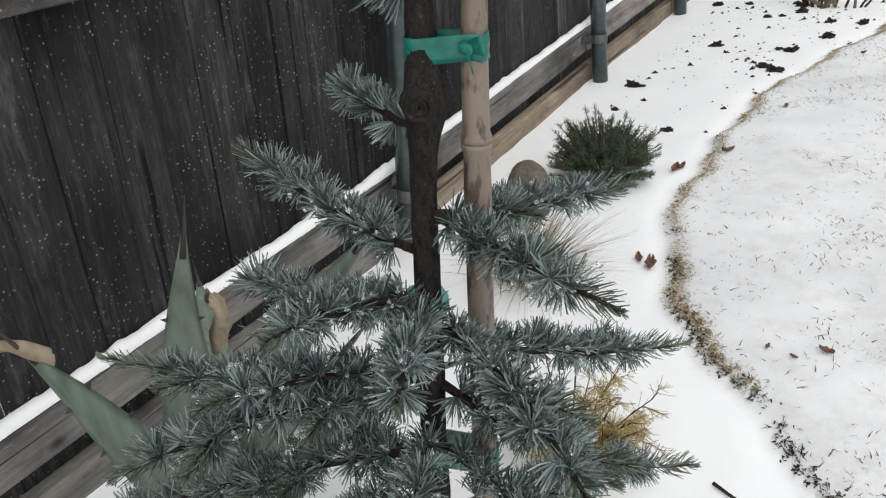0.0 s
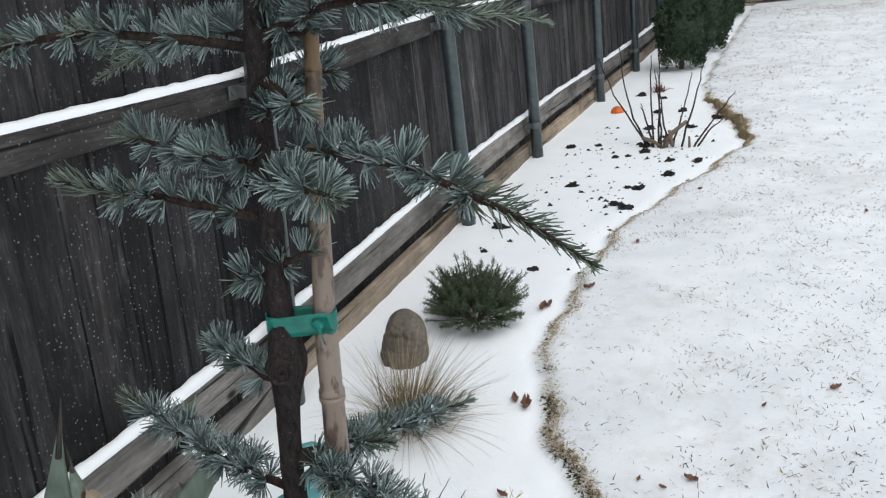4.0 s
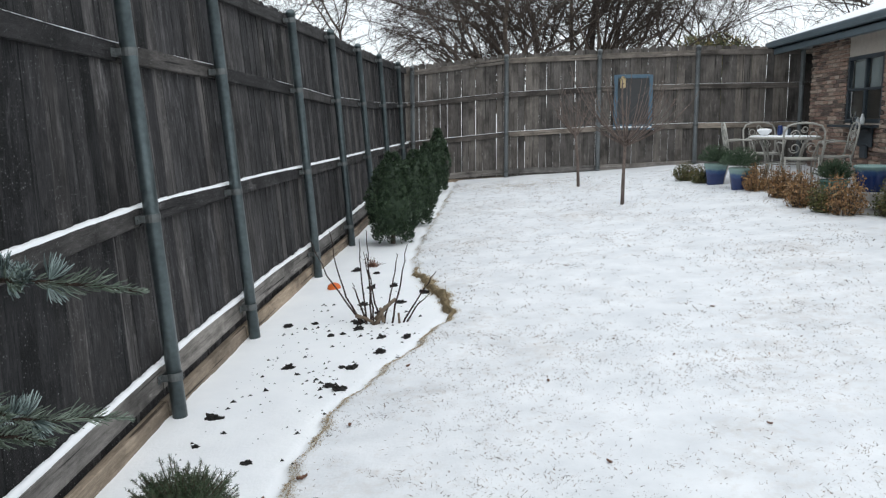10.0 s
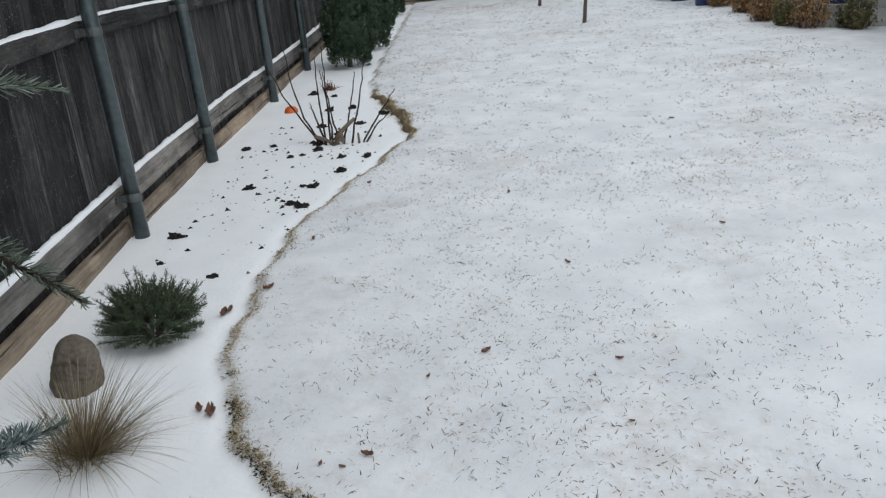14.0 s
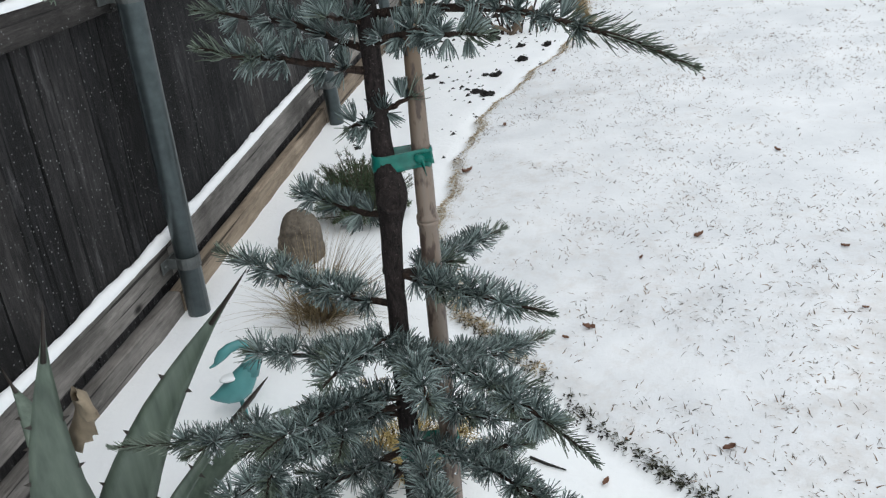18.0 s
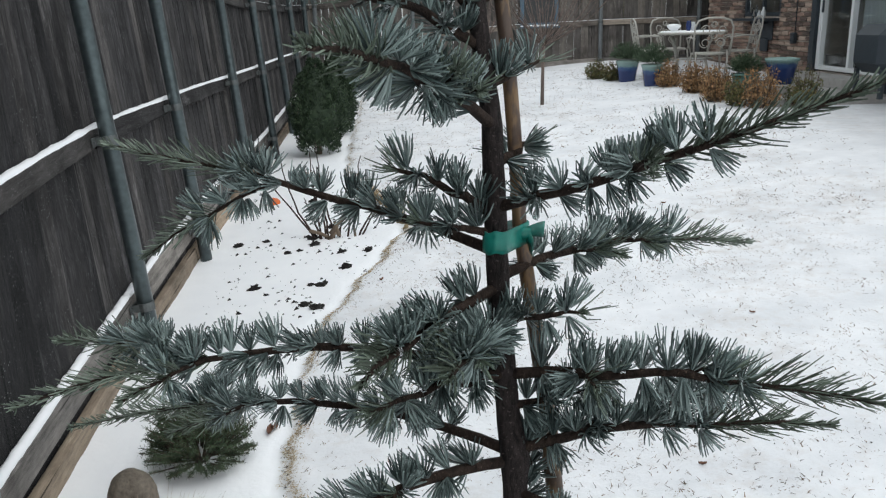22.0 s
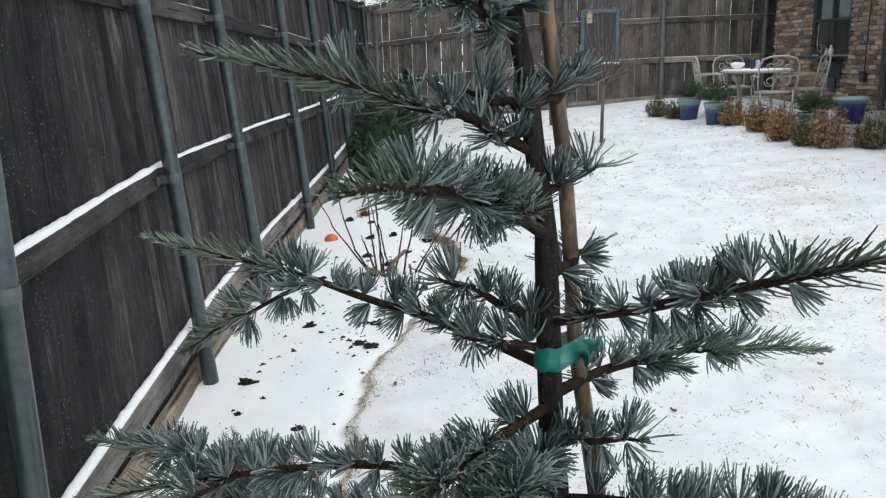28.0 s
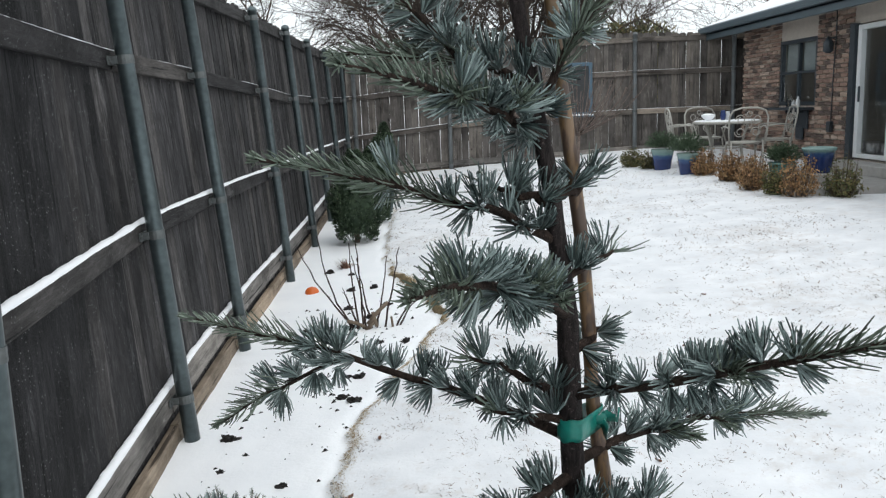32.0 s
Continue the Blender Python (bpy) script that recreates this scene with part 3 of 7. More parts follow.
# the kitchen window with its blind and shelf
win = thing("window_1", "dark-framed sash window with a half-drawn pale blind", "window", kind="structure")
y0, y1, z0, z1 = 13.3, 14.63, 1.60, 2.66
for sz, at in (((0.07, 0.07, z1 - z0), (WX + 0.03, y0 + 0.035, (z0 + z1) / 2)), ((0.07, 0.07, z1 - z0), (WX + 0.03, y1 - 0.035, (z0 + z1) / 2)), ((0.07, y1 - y0 - 0.14, 0.06), (WX + 0.03, (y0 + y1) / 2, z1 - 0.03)),
               ((0.07, y1 - y0 - 0.14, 0.06), (WX + 0.03, (y0 + y1) / 2, z0 + 0.03)), ((0.06, 0.05, z1 - z0 - 0.12), (WX + 0.03, (y0 + y1) / 2, (z0 + z1) / 2)), ((0.05, y1 - y0 - 0.14, 0.04), (WX + 0.025, (y0 + y1) / 2, 2.13))):
    part("window_frame", box(sz, at, 0.005), M_DARKTRIM, win)
part("pane", box((0.006, y1 - y0 - 0.16, z1 - z0 - 0.14), (WX + 0.055, (y0 + y1) / 2, (z0 + z1) / 2)), M_GLASS, win).visible_shadow = False
for sgn in (-1, 1):
    part("blind", box((0.01, 0.52, 0.5), (WX + 0.085, (y0 + y1) / 2 + sgn * 0.3, 2.36)), M_BLIND, win, "pale drawn blind")
shelf = thing("wall_shelf", "dark blue shelf on a bracket under the kitchen window", "shelf")
part("board", box((0.28, 1.3, 0.04), (WX - 0.16, 13.95, 1.55), 0.005), M_DARKTRIM, shelf)
bm = bmesh.new()
for sgn in (-1, 1):
    block(bm, (0.2, 0.04, 0.04), (WX - 0.125, 13.75 + sgn * 0.12, 1.505), 0.004)
block(bm, (0.03, 0.5, 0.3), (WX - 0.035, 13.72, 1.38), 0.01)
block(bm, (0.05, 0.24, 0.22), (WX - 0.045, 13.72, 1.16), 0.02)
part("bracket", bm, M_DARKTRIM, shelf)
for k, (y, h, r, m) in enumerate(((13.55, 0.17, 0.035, M_WHITE), (13.7, 0.12, 0.03, M_BLIND), (13.8, 0.2, 0.022, M_GLASS), (13.92, 0.16, 0.025, M_GLASS))):
    v, f = lathe([(r * 0.9, 0), (r, h * 0.15), (r, h * 0.6), (r * 0.5, h * 0.8), (r * 0.45, h)], 12)
    tagged(put("bottle", mesh_from("bottle", v, f, m, True), None, Matrix.Translation((WX - 0.17, y, 1.573))), "small bottle standing on the window shelf", "bottle", "bottles on the shelf")

# the sliding door
door = thing("door_1", "white-framed sliding glass patio door with curtains inside", "door", kind="structure")
dy0, dy1, dz0, dz1 = 10.35, 12.1, 0.86, 2.70
part("door_trim", box((0.12, 0.13, 1.9), (WX - 0.005, 12.18, 1.78), 0.004), M_DARKTRIM, door, "dark blue trim board")
for sz, at in (((0.08, 0.1, dz1 - dz0), (WX + 0.02, dy1 - 0.05, (dz0 + dz1) / 2)), ((0.08, 0.06, dz1 - dz0), (WX + 0.02, 11.26, (dz0 + dz1) / 2)), ((0.08, 0.06, dz1 - dz0), (WX + 0.02, dy0 + 0.03, (dz0 + dz1) / 2)),
               ((0.08, dy1 - dy0 - 0.2, 0.07), (WX + 0.02, (dy0 + dy1) / 2, dz1 - 0.035)), ((0.09, dy1 - dy0 - 0.2, 0.06), (WX + 0.02, (dy0 + dy1) / 2, dz0 + 0.03))):
    part("door_frame", box(sz, at, 0.006), M_WHITE, door)
for y in (10.83, 11.66):
    part("pane", box((0.006, 0.78, 1.7), (WX + 0.05, y, 1.78)), M_GLASS, door).visible_shadow = False
part("door_handle", box((0.03, 0.03, 0.22), (WX - 0.035, 11.98, 1.75), 0.01), M_DARKTRIM, door)
v, f = [], []
for i in range(60):
    y = 10.4 + 0.95 * i / 59
    for z in (0.9, 2.66):
        v.append((WX + 0.2 + 0.02 * math.sin(i * 1.3), y, z))
    if i:
        f.append((2 * i - 2, 2 * i, 2 * i + 1, 2 * i - 1))
for q in list(v):
    v.append((q[0] + 0.003, q[1], q[2]))
f += [tuple(i + 120 for i in reversed(q)) for q in f]
put("curtain", mesh_from("curtain", v, f, M_BLIND, True), door, None, "pale gathered curtain")

# wall lamp with its cable
lamp = thing("wall_lamp", "dark outdoor wall lamp with a cable down the bricks", "lamp")
v, f = lathe([(0.03, 0), (0.07, 0.03), (0.075, 0.14), (0.05, 0.19), (0.015, 0.24)], 14)
put("lantern", mesh_from("lantern", v, f, M_DARKTRIM, True), lamp, Matrix.Translation((WX - 0.13, 12.72, 2.36)))
part("arm", box((0.14, 0.03, 0.03), (WX - 0.08, 12.72, 2.58), 0.006), M_DARKTRIM, lamp)
tube("cable", [(WX - 0.03, 12.7, 2.98), (WX - 0.03, 12.69, 2.6), (WX - 0.028, 12.74, 2.0), (WX - 0.028, 12.75, 1.35)], [0.008] * 4, M_DARKTRIM, 6, lamp)
part("outlet_box", box((0.06, 0.11, 0.16), (WX - 0.045, 12.75, 1.28), 0.008), M_DARKTRIM, lamp)
# patio slab with a step at the door
patio = thing("patio", "grey concrete patio slab with blown snow on it", "patio", kind="structure")
part("slab", box((1.75, 6.9, 0.16), (5.26, 13.25, PATIO - 0.08), 0.012), M_CONCRETE, patio)
part("step", box((0.34, 2.1, 0.14), (WX - 0.2, 11.2, PATIO + 0.066), 0.01), M_CONCRETE, patio)
part("edging", box((0.12, 6.9, 0.12), (4.31, 13.25, PATIO - 0.075), 0.015), M_CONCRETE, patio)


# ---- plant materials ----
def leafy(name, stops, rough=0.5, spec=0.4, scale=14.0, trans=0.0):
    """Leaves or needles whose colour varies from piece to piece."""
    def build(n, l, b):
        rnd = n.new("ShaderNodeNewGeometry").outputs["Random Per Island"]
        v = coords(n, l)
        big = noise_tex(n, l, v, scale, 3)
        mixf = maths(n, l, "ADD", maths(n, l, "MULTIPLY", rnd, 0.55), maths(n, l, "MULTIPLY", big, 0.5))
        l.new(ramp(n, l, mixf, stops), b.inputs["Base Color"])
        b.inputs["Roughness"].default_value = rough
        b.inputs["Specular IOR Level"].default_value = spec
        if trans:
            b.inputs["Subsurface Weight"].default_value = trans
            b.inputs["Subsurface Radius"].default_value = (0.004, 0.006, 0.003)
    return mat(name, build)


def bark_build(dark, light, scale):
    def build(n, l, b):
        v = coords(n, l, (1, 1, 0.35))
        fine = noise_tex(n, l, v, scale, 6, 0.7)
        big = noise_tex(n, l, v, scale * 0.15, 3)
        c = ramp(n, l, fine, [(0.3, dark), (0.7, light)])
        c = mixc(n, l, ramp(n, l, big, [(0.5, (0, 0, 0)), (0.75, (0.7, 0.7, 0.7))]), c, tuple(x * 0.6 for x in dark))
        spot = noise_tex(n, l, coords(n, l), scale * 1.9, 2, 0.5)
        c = mixc(n, l, ramp(n, l, spot, [(0.64, (0, 0, 0)), (0.72, (0.7, 0.7, 0.7))]), c, tuple(min(1, x * 2.6) for x in light))
        l.new(c, b.inputs["Base Color"])
        b.inputs["Roughness"].default_value = 0.85
        b.inputs["Specular IOR Level"].default_value = 0.2
        bump(n, l, b, fine, 0.9, 0.003)
    return build


M_NEEDLE = leafy("blue_cedar_needles", [(0.16, (0.015, 0.023, 0.022)), (0.46, (0.071, 0.101, 0.098)), (0.77, (0.30, 0.375, 0.36))], 0.36, 0.6, 60)
M_NEEDLE_TIP = leafy("green_shoot_needles", [(0.2, (0.030, 0.040, 0.025)), (0.55, (0.085, 0.112, 0.084)), (0.85, (0.24, 0.295, 0.235))], 0.45, 0.5, 40)
M_CEDAR_BARK = mat("cedar_bark", bark_build((0.0045, 0.0036, 0.0036), (0.046, 0.036, 0.0345), 330))
M_TWIG_BARK = mat("cedar_twig_bark", bark_build((0.008, 0.006, 0.0055), (0.060, 0.040, 0.031), 320))
M_BARE = mat("bare_twig_bark", bark_build((0.045, 0.034, 0.028), (0.15, 0.115, 0.09), 60))
M_PALEBARK = mat("pale_bark", bark_build((0.10, 0.075, 0.055), (0.24, 0.185, 0.14), 12))


def bamboo_build(n, l, b):
    v = coords(n, l)
    grad = n.new("ShaderNodeSeparateXYZ")
    l.new(v, grad.inputs[0])
    age = ramp(n, l, maths(n, l, "ADD", maths(n, l, "MULTIPLY", grad.outputs[2], 1.0), -1.0), [(0.30, (0.205, 0.168, 0.138)), (0.42, (0.17, 0.108, 0.05)), (0.62, (0.165, 0.092, 0.036)), (0.85, (0.16, 0.095, 0.035))])
    st = n.new("ShaderNodeMapping")
    st.inputs["Scale"].default_value = (1, 1, 0.05)
    l.new(v, st.inputs[0])
    streak = noise_tex(n, l, st.outputs[0], 300, 4, 0.6)
    c = mixc(n, l, ramp(n, l, streak, [(0.35, (0.5, 0.5, 0.5)), (0.65, (0, 0, 0))]), age, (0.22, 0.15, 0.11))
    sp = noise_tex(n, l, coords(n, l, (1, 1, 0.3)), 130, 3, 0.6)
    c = mixc(n, l, ramp(n, l, sp, [(0.50, (0, 0, 0)), (0.60, (0.85, 0.85, 0.85))]), c, (0.06, 0.038, 0.031))
    l.new(c, b.inputs["Base Color"])
    b.inputs["Roughness"].default_value = 0.42
    bump(n, l, b, streak, 0.15, 0.001)


M_BAMBOO = mat("bamboo_cane", bamboo_build)


def tape_build(n, l, b):
    v = coords(n, l)
    b.inputs["Roughness"].default_value = 0.28
    l.new(ramp(n, l, noise_tex(n, l, v, 70, 3), [(0.3, (0.003, 0.125, 0.098)), (0.7, (0.013, 0.27, 0.215))]), b.inputs["Base Color"])
    b.inputs["Alpha"].default_value = 0.74
    bump(n, l, b, noise_tex(n, l, v, 120, 3), 0.25, 0.002)


M_TAPE = mat("green_tie_tape", tape_build)


def ice_build(n, l, b):
    b.inputs["Base Color"].default_value = (0.95, 0.98, 1, 1)
    b.inputs["Roughness"].default_value = 0.1
    b.inputs["Transmission Weight"].default_value = 0.8
    b.inputs["IOR"].default_value = 1.31


M_ICE = mat("clear_ice", ice_build)


# ---- the young blue cedar ----
CEDAR = thing("blue_cedar_tree", "young blue-needled cedar with ice on its tufts, tied to a cane", "tree")
TZ = [-0.05, 0.5, 1.19, 1.265, 1.42, 1.56, 1.66, 1.74, 1.82, 1.96]
TX = [0.077, 0.066, 0.0595, 0.0605, 0.054, 0.047, 0.0445, 0.034, 0.020, 0.006]
TY = [0.815, 0.832, 0.859, 0.864, 0.878, 0.903, 0.903, 0.90, 0.90, 0.90]


def trunk_at(z):
    return Vector((float(np.interp(z, TZ, TX)), float(np.interp(z, TZ, TY)), z))


def trunk_radius(z):
    return float(np.interp(z, [0, 1.0, 1.25, 1.4, 1.6, 1.75, 1.96], [0.0145, 0.0092, 0.0082, 0.0072, 0.0062, 0.0046, 0.0018]))


zs = list(np.arange(-0.05, 1.961, 0.006))
tv, tf = [], []
SIDES = 16
for z in zs:
    c, r = trunk_at(z), trunk_radius(z)
    for k in range(SIDES):
        w = 2 * math.pi * k / SIDES
        ridge = 1 + 0.16 * noise.noise((math.cos(w) * 2.0, math.sin(w) * 2.0, z * 16)) + 0.10 * noise.noise((math.cos(w) * 7, math.sin(w) * 7, z * 60))
        swell = (0.0046 * math.exp(-((z - 1.270) / 0.022) ** 2) + 0.0016 * math.exp(-((z - 1.40) / 0.012) ** 2) + 0.0018 * math.exp(-((z - 1.475) / 0.012) ** 2)) * (1 + math.cos(w + 0.5))
        tv.append((c.x + math.cos(w) * (r * ridge + swell), c.y + math.sin(w) * (r * ridge + swell), z))
for i in range(len(zs) - 1):
    for k in range(SIDES):
        k2 = (k + 1) % SIDES
        tf.append((i * SIDES + k, i * SIDES + k2, (i + 1) * SIDES + k2, (i + 1) * SIDES + k))
tf.append(tuple((len(zs) - 1) * SIDES + k for k in range(SIDES)))
put("trunk", mesh_from("trunk", tv, tf, M_CEDAR_BARK, True), CEDAR, None, "rough dark trunk with a pruning knot")


def knot(z, azimuth, size, extra=0.0):
    """A healed pruning scar: a ring of bark round a sunken core."""
    c = trunk_at(z)
    o = Vector((math.cos(azimuth), math.sin(azimuth), 0))
    v, f = [], []
    prof = [(1.5, -0.9), (1.2, -0.05), (0.98, 0.30), (0.78, 0.26), (0.66, 0.02), (0.52, 0.16), (0.40, 0.16), (0.28, 0.0), (0.1, 0.08)]
    side = o.cross(Vector((0, 0, 1)))
    for r, h in prof:
        for k in range(14):
            w = 2 * math.pi * k / 14
            rr = size * r * (1 + 0.16 * noise.noise((math.cos(w) * 2, math.sin(w) * 2, r * 3 + z)))
            v.append(c + o * (trunk_radius(z) + extra + size * h) + side * (rr * math.cos(w)) + Vector((0, 0, 1)) * (rr * math.sin(w)))
    for i in range(len(prof) - 1):
        for k in range(14):
            k2 = (k + 1) % 14
            f.append((i * 14 + k, (i + 1) * 14 + k, (i + 1) * 14 + k2, i * 14 + k2))
    f.append(tuple((len(prof) - 1) * 14 + k for k in range(14)))
    put("knot", mesh_from("knot", v, f, M_CEDAR_BARK, True), CEDAR, None, "healed pruning knot")


knot(1.268, -1.1, 0.0082, 0.0098)
knot(1.20, 2.6, 0.004)
knot(1.447, -1.2, 0.004)

crng = np.random.RandomState(7)


def perp(d):
    a = np.cross(d, [0, 0, 1.0])
    if np.linalg.norm(a) < 1e-3:
        a = np.array([1.0, 0, 0])
    a /= np.linalg.norm(a)
    return a, np.cross(a, d)


def needle_mesh(starts, ways, lengths, width, name, material, blunt=0.12, curl=None):
    """Thin curved three-sided needles, each of two stretches; curl is the way in which each one bends."""
    n = len(starts)
    starts, ways = np.array(starts), np.array(ways)
    ways = ways / np.linalg.norm(ways, axis=1)[:, None]
    lengths, width = np.array(lengths)[:, None], np.asarray(width)
    side = np.cross(ways, crng.normal(size=(n, 3)))
    side /= np.linalg.norm(side, axis=1)[:, None]
    third = np.cross(ways, side)
    bend = side * crng.uniform(-0.18, 0.18, (n, 1)) + (np.array([0, 0, 0.05]) if curl is None else np.array(curl))
    mid = starts + (ways + bend * 0.3) * lengths * 0.62
    tip = starts + (ways + bend) * lengths
    out = np.zeros((n, 9, 3))
    for k in range(3):
        w = 2 * math.pi * k / 3
        rim = side * math.cos(w) + third * math.sin(w)
        out[:, k] = starts + rim * width * 0.38
        out[:, 3 + k] = mid + rim * width * 0.52
        out[:, 6 + k] = tip + rim * width * blunt
    base = (np.arange(n) * 9)[:, None]
    quads = np.concatenate([base + np.array(q) for q in ((0, 1, 4, 3), (1, 2, 5, 4), (2, 0, 3, 5), (3, 4, 7, 6), (4, 5, 8, 7), (5, 3, 6, 8))])
    tris = base + np.array((6, 7, 8))
    me = bpy.data.meshes.new(name)
    me.from_pydata(out.reshape(-1, 3).tolist(), [], quads.tolist() + tris.tolist())
    me.materials.append(material)
    return me


ICE_SPOTS = []


def shoot(points, size=1.0, bare=0.0, tip_part=0.3, step=0.0128):
    """Needles along a branch: brush-like tufts on the older wood, single needles on the year's shoot."""
    pts = np.array([list(p) for p in points])
    seg = np.linalg.norm(np.diff(pts, axis=0), axis=1)
    total = seg.sum()
    cum = np.concatenate([[0], np.cumsum(seg)])

    def at(s):
        return np.array([np.interp(s, cum, pts[:, k]) for k in range(3)])

    old, young = ([], [], [], []), ([], [], [], [])
    tip_part = min(0.85, tip_part * 1.25 + 0.02)
    s, flip = bare * total + 0.006, 1
    while s < total * (1 - tip_part * 0.8):
        d = at(min(s + 0.004, total)) - at(max(s - 0.004, 0))
        d /= np.linalg.norm(d) + 1e-9
        a, c = perp(d)
        flip = -flip
        low = at(s)[2] < 1.22
        for side in range(3):
            if side == 2 and crng.rand() > (0.75 if low else 0.5):
                continue
            turn = (0.5 * flip, -1.55 * flip, math.pi)[side] + crng.normal() * (0.55, 0.55, 0.7)[side]
            out = a * math.sin(turn) + c * math.cos(turn)
            o = out + np.array([0, 0, 0.16]) + d * crng.uniform(0.1, 0.6)
            o /= np.linalg.norm(o)
            root = at(s + crng.uniform(-0.004, 0.004)) + o * 0.003
            p, q = perp(o)
            count = int(crng.uniform(27, 40) * (1.08 if low else 1.0) * (1.0, 0.85, 0.6)[side])
            spread = crng.uniform(0.58, 0.86) + (0.36 if low else 0.0)
            long = crng.uniform(0.0125, 0.0168) * size * (1.12 if low else 1.0) * (1.0, 0.95, 0.85)[side]
            hook = crng.uniform(0.10, 0.26) * (0.35 if low else 1.0)
            for k in range(count):
                tilt = spread * math.sqrt((k + 0.5) / count) * crng.uniform(0.8, 1.12)
                w = k * 2.39996 + crng.uniform(-0.3, 0.3)
                ring = p * math.cos(w) + q * math.sin(w)
                old[0].append(root + ring * 0.0014 * math.sin(tilt))
                old[1].append(o * math.cos(tilt) + ring * math.sin(tilt))
                old[2].append(long * crng.uniform(0.8, 1.08))
                old[3].append(o * hook - ring * 0.6 * hook * math.sin(tilt))
            if crng.rand() < (0.30 if not low else 0.7):
                ICE_SPOTS.append((root + o * 0.005, crng.uniform(0.0010, 0.0022) * (1.5 if low else 1.0)))
        s += step * crng.uniform(0.8, 1.3) * (1.05 if low else 1.0)
    s = total * (1 - tip_part)
    while s < total:
        d = at(min(s + 0.003, total)) - at(max(s - 0.006, 0))
        d /= np.linalg.norm(d) + 1e-9
        a, c = perp(d)
        fade = (total - s) / (total * tip_part + 1e-9)
        for k in range(2):
            w = crng.uniform(0, 6.28)
            lean = 0.5 + 0.5 * fade + crng.uniform(-0.15, 0.25)
            young[0].append(at(s))
            young[1].append(d + (a * math.cos(w) + c * math.sin(w)) * lean + np.array([0, 0, 0.2]))
            young[2].append((0.0055 + 0.0115 * min(1.0, 1.5 * fade)) * crng.uniform(0.65, 1.15) * size)
            young[3].append(d * 0.2 + np.array([0, 0, 0.08]))
        s += 0.00115
    d = at(total) - at(total - 0.004)
    d /= np.linalg.norm(d) + 1e-9
    for k in range(14):
        young[0].append(at(total) - d * 0.001)
        young[1].append(d + crng.normal(size=3) * 0.45)
        young[2].append(crng.uniform(0.003, 0.0055))
        young[3].append(d * 0.1)
    return old, young


def curve(base, tip, bow, n=14):
    """A bowed line from base to tip; bow is how far its middle lies from the straight."""
    base, tip, bow = Vector(base), Vector(tip), Vector(bow)
    mid = (base + tip) / 2 + bow * 2
    out = []
    for i in range(n + 1):
        s = i / n
        p = base * (1 - s) ** 2 + mid * 2 * s * (1 - s) + tip * s * s
        out.append(p + Vector((noise.noise((s * 5, p.z * 40, 1)), noise.noise((s * 5, p.z * 40, 2)), noise.noise((s * 5, p.z * 40, 3)))) * 0.0035 * math.sin(math.pi * s))
    return out


def cedar_branch(z, tip, bow, forks=(), size=1.0, bare=0.10, thick=0.0034, tip_part=0.3, stubs=2):
    """A branch that leaves the trunk at height z, with forks (where along it, tip) and short side shoots."""
    base = trunk_at(z)
    line = curve(base, tip, bow)
    length = sum((b - a).length for a, b in zip(line[:-1], line[1:]))
    n = len(line)
    v, f = tube_data(line, [thick * (1 - 0.72 * i / (n - 1)) * (1 + 0.1 * noise.noise((i * 2.1, z * 9, 0))) for i in range(n)], 7)
    old, young = shoot(line, size, bare, tip_part)
    sides = []
    for where, end in forks:
        sides.append(curve(line[int(where * (n - 1))], end, (0, 0, 0.004), 8))
    for k in range(stubs):
        i = int(crng.uniform(0.25, 0.7) * (n - 1))
        d = (line[min(i + 1, n - 1)] - line[i]).normalized()
        across = d.cross(Vector((0, 0, 1))).normalized() * (1 if crng.rand() < 0.5 else -1)
        out = d * 0.75 + across * crng.uniform(0.4, 0.8) + Vector((0, 0, crng.uniform(-0.15, 0.2)))
        sides.append(curve(line[i], line[i] + out.normalized() * length * crng.uniform(0.10, 0.20), (0, 0, 0.002), 5))
    for line2 in sides:
        m = len(line2)
        tube_data(line2, [thick * 0.5 * (1 - 0.6 * i / (m - 1)) for i in range(m)], 6, v, f)
        o2, y2 = shoot(line2, size * 0.95, 0.05, 0.45 if m > 6 else 0.5)
        for a, b in ((old, o2), (young, y2)):
            for q, w in zip(a, b):
                q.extend(w)
    ob = put("branch", mesh_from("branch", v, f, M_TWIG_BARK, True), CEDAR)
    if old[0]:
        put("needles", needle_mesh(*old[:3], 0.00098, "needles", M_NEEDLE, 0.36, old[3]), ob, None, "tufts of stiff blue-grey needles")
    if young[0]:
        put("shoot_needles", needle_mesh(*young[:3], 0.00092, "shoot_needles", M_NEEDLE_TIP, 0.3, young[3]), ob, None, "greener needles on the young shoot")


# upper whorls
cedar_branch(1.615, (0.168, 0.752, 1.691), (0.004, 0.005, -0.003), size=1.0, tip_part=0.35)
cedar_branch(1.575, (0.222, 0.978, 1.567), (-0.016, 0.003, 0.010), tip_part=0.3)
cedar_branch(1.590, (-0.187, 0.996, 1.645), (0.028, -0.001, -0.003), [(0.68, (-0.169, 0.987, 1.574))], bare=0.16, stubs=0)
cedar_branch(1.660, (-0.037, 0.753, 1.707), (-0.003, 0.003, 0.010), size=1.1, stubs=3)
cedar_branch(1.700, (-0.105, 0.848, 1.752), (0.014, 0.001, 0.002), stubs=1, tip_part=0.5, bare=0.03, thick=0.003)
cedar_branch(1.755, (-0.060, 0.791, 1.789), (0.002, 0.001, 0.004), stubs=2, tip_part=0.5, bare=0.03, thick=0.003)
cedar_branch(1.780, (-0.074, 0.905, 1.800), (0.008, 0.001, 0.006), [(0.45, (-0.068, 0.912, 1.852))], stubs=0, tip_part=0.6, bare=0.03, thick=0.003)
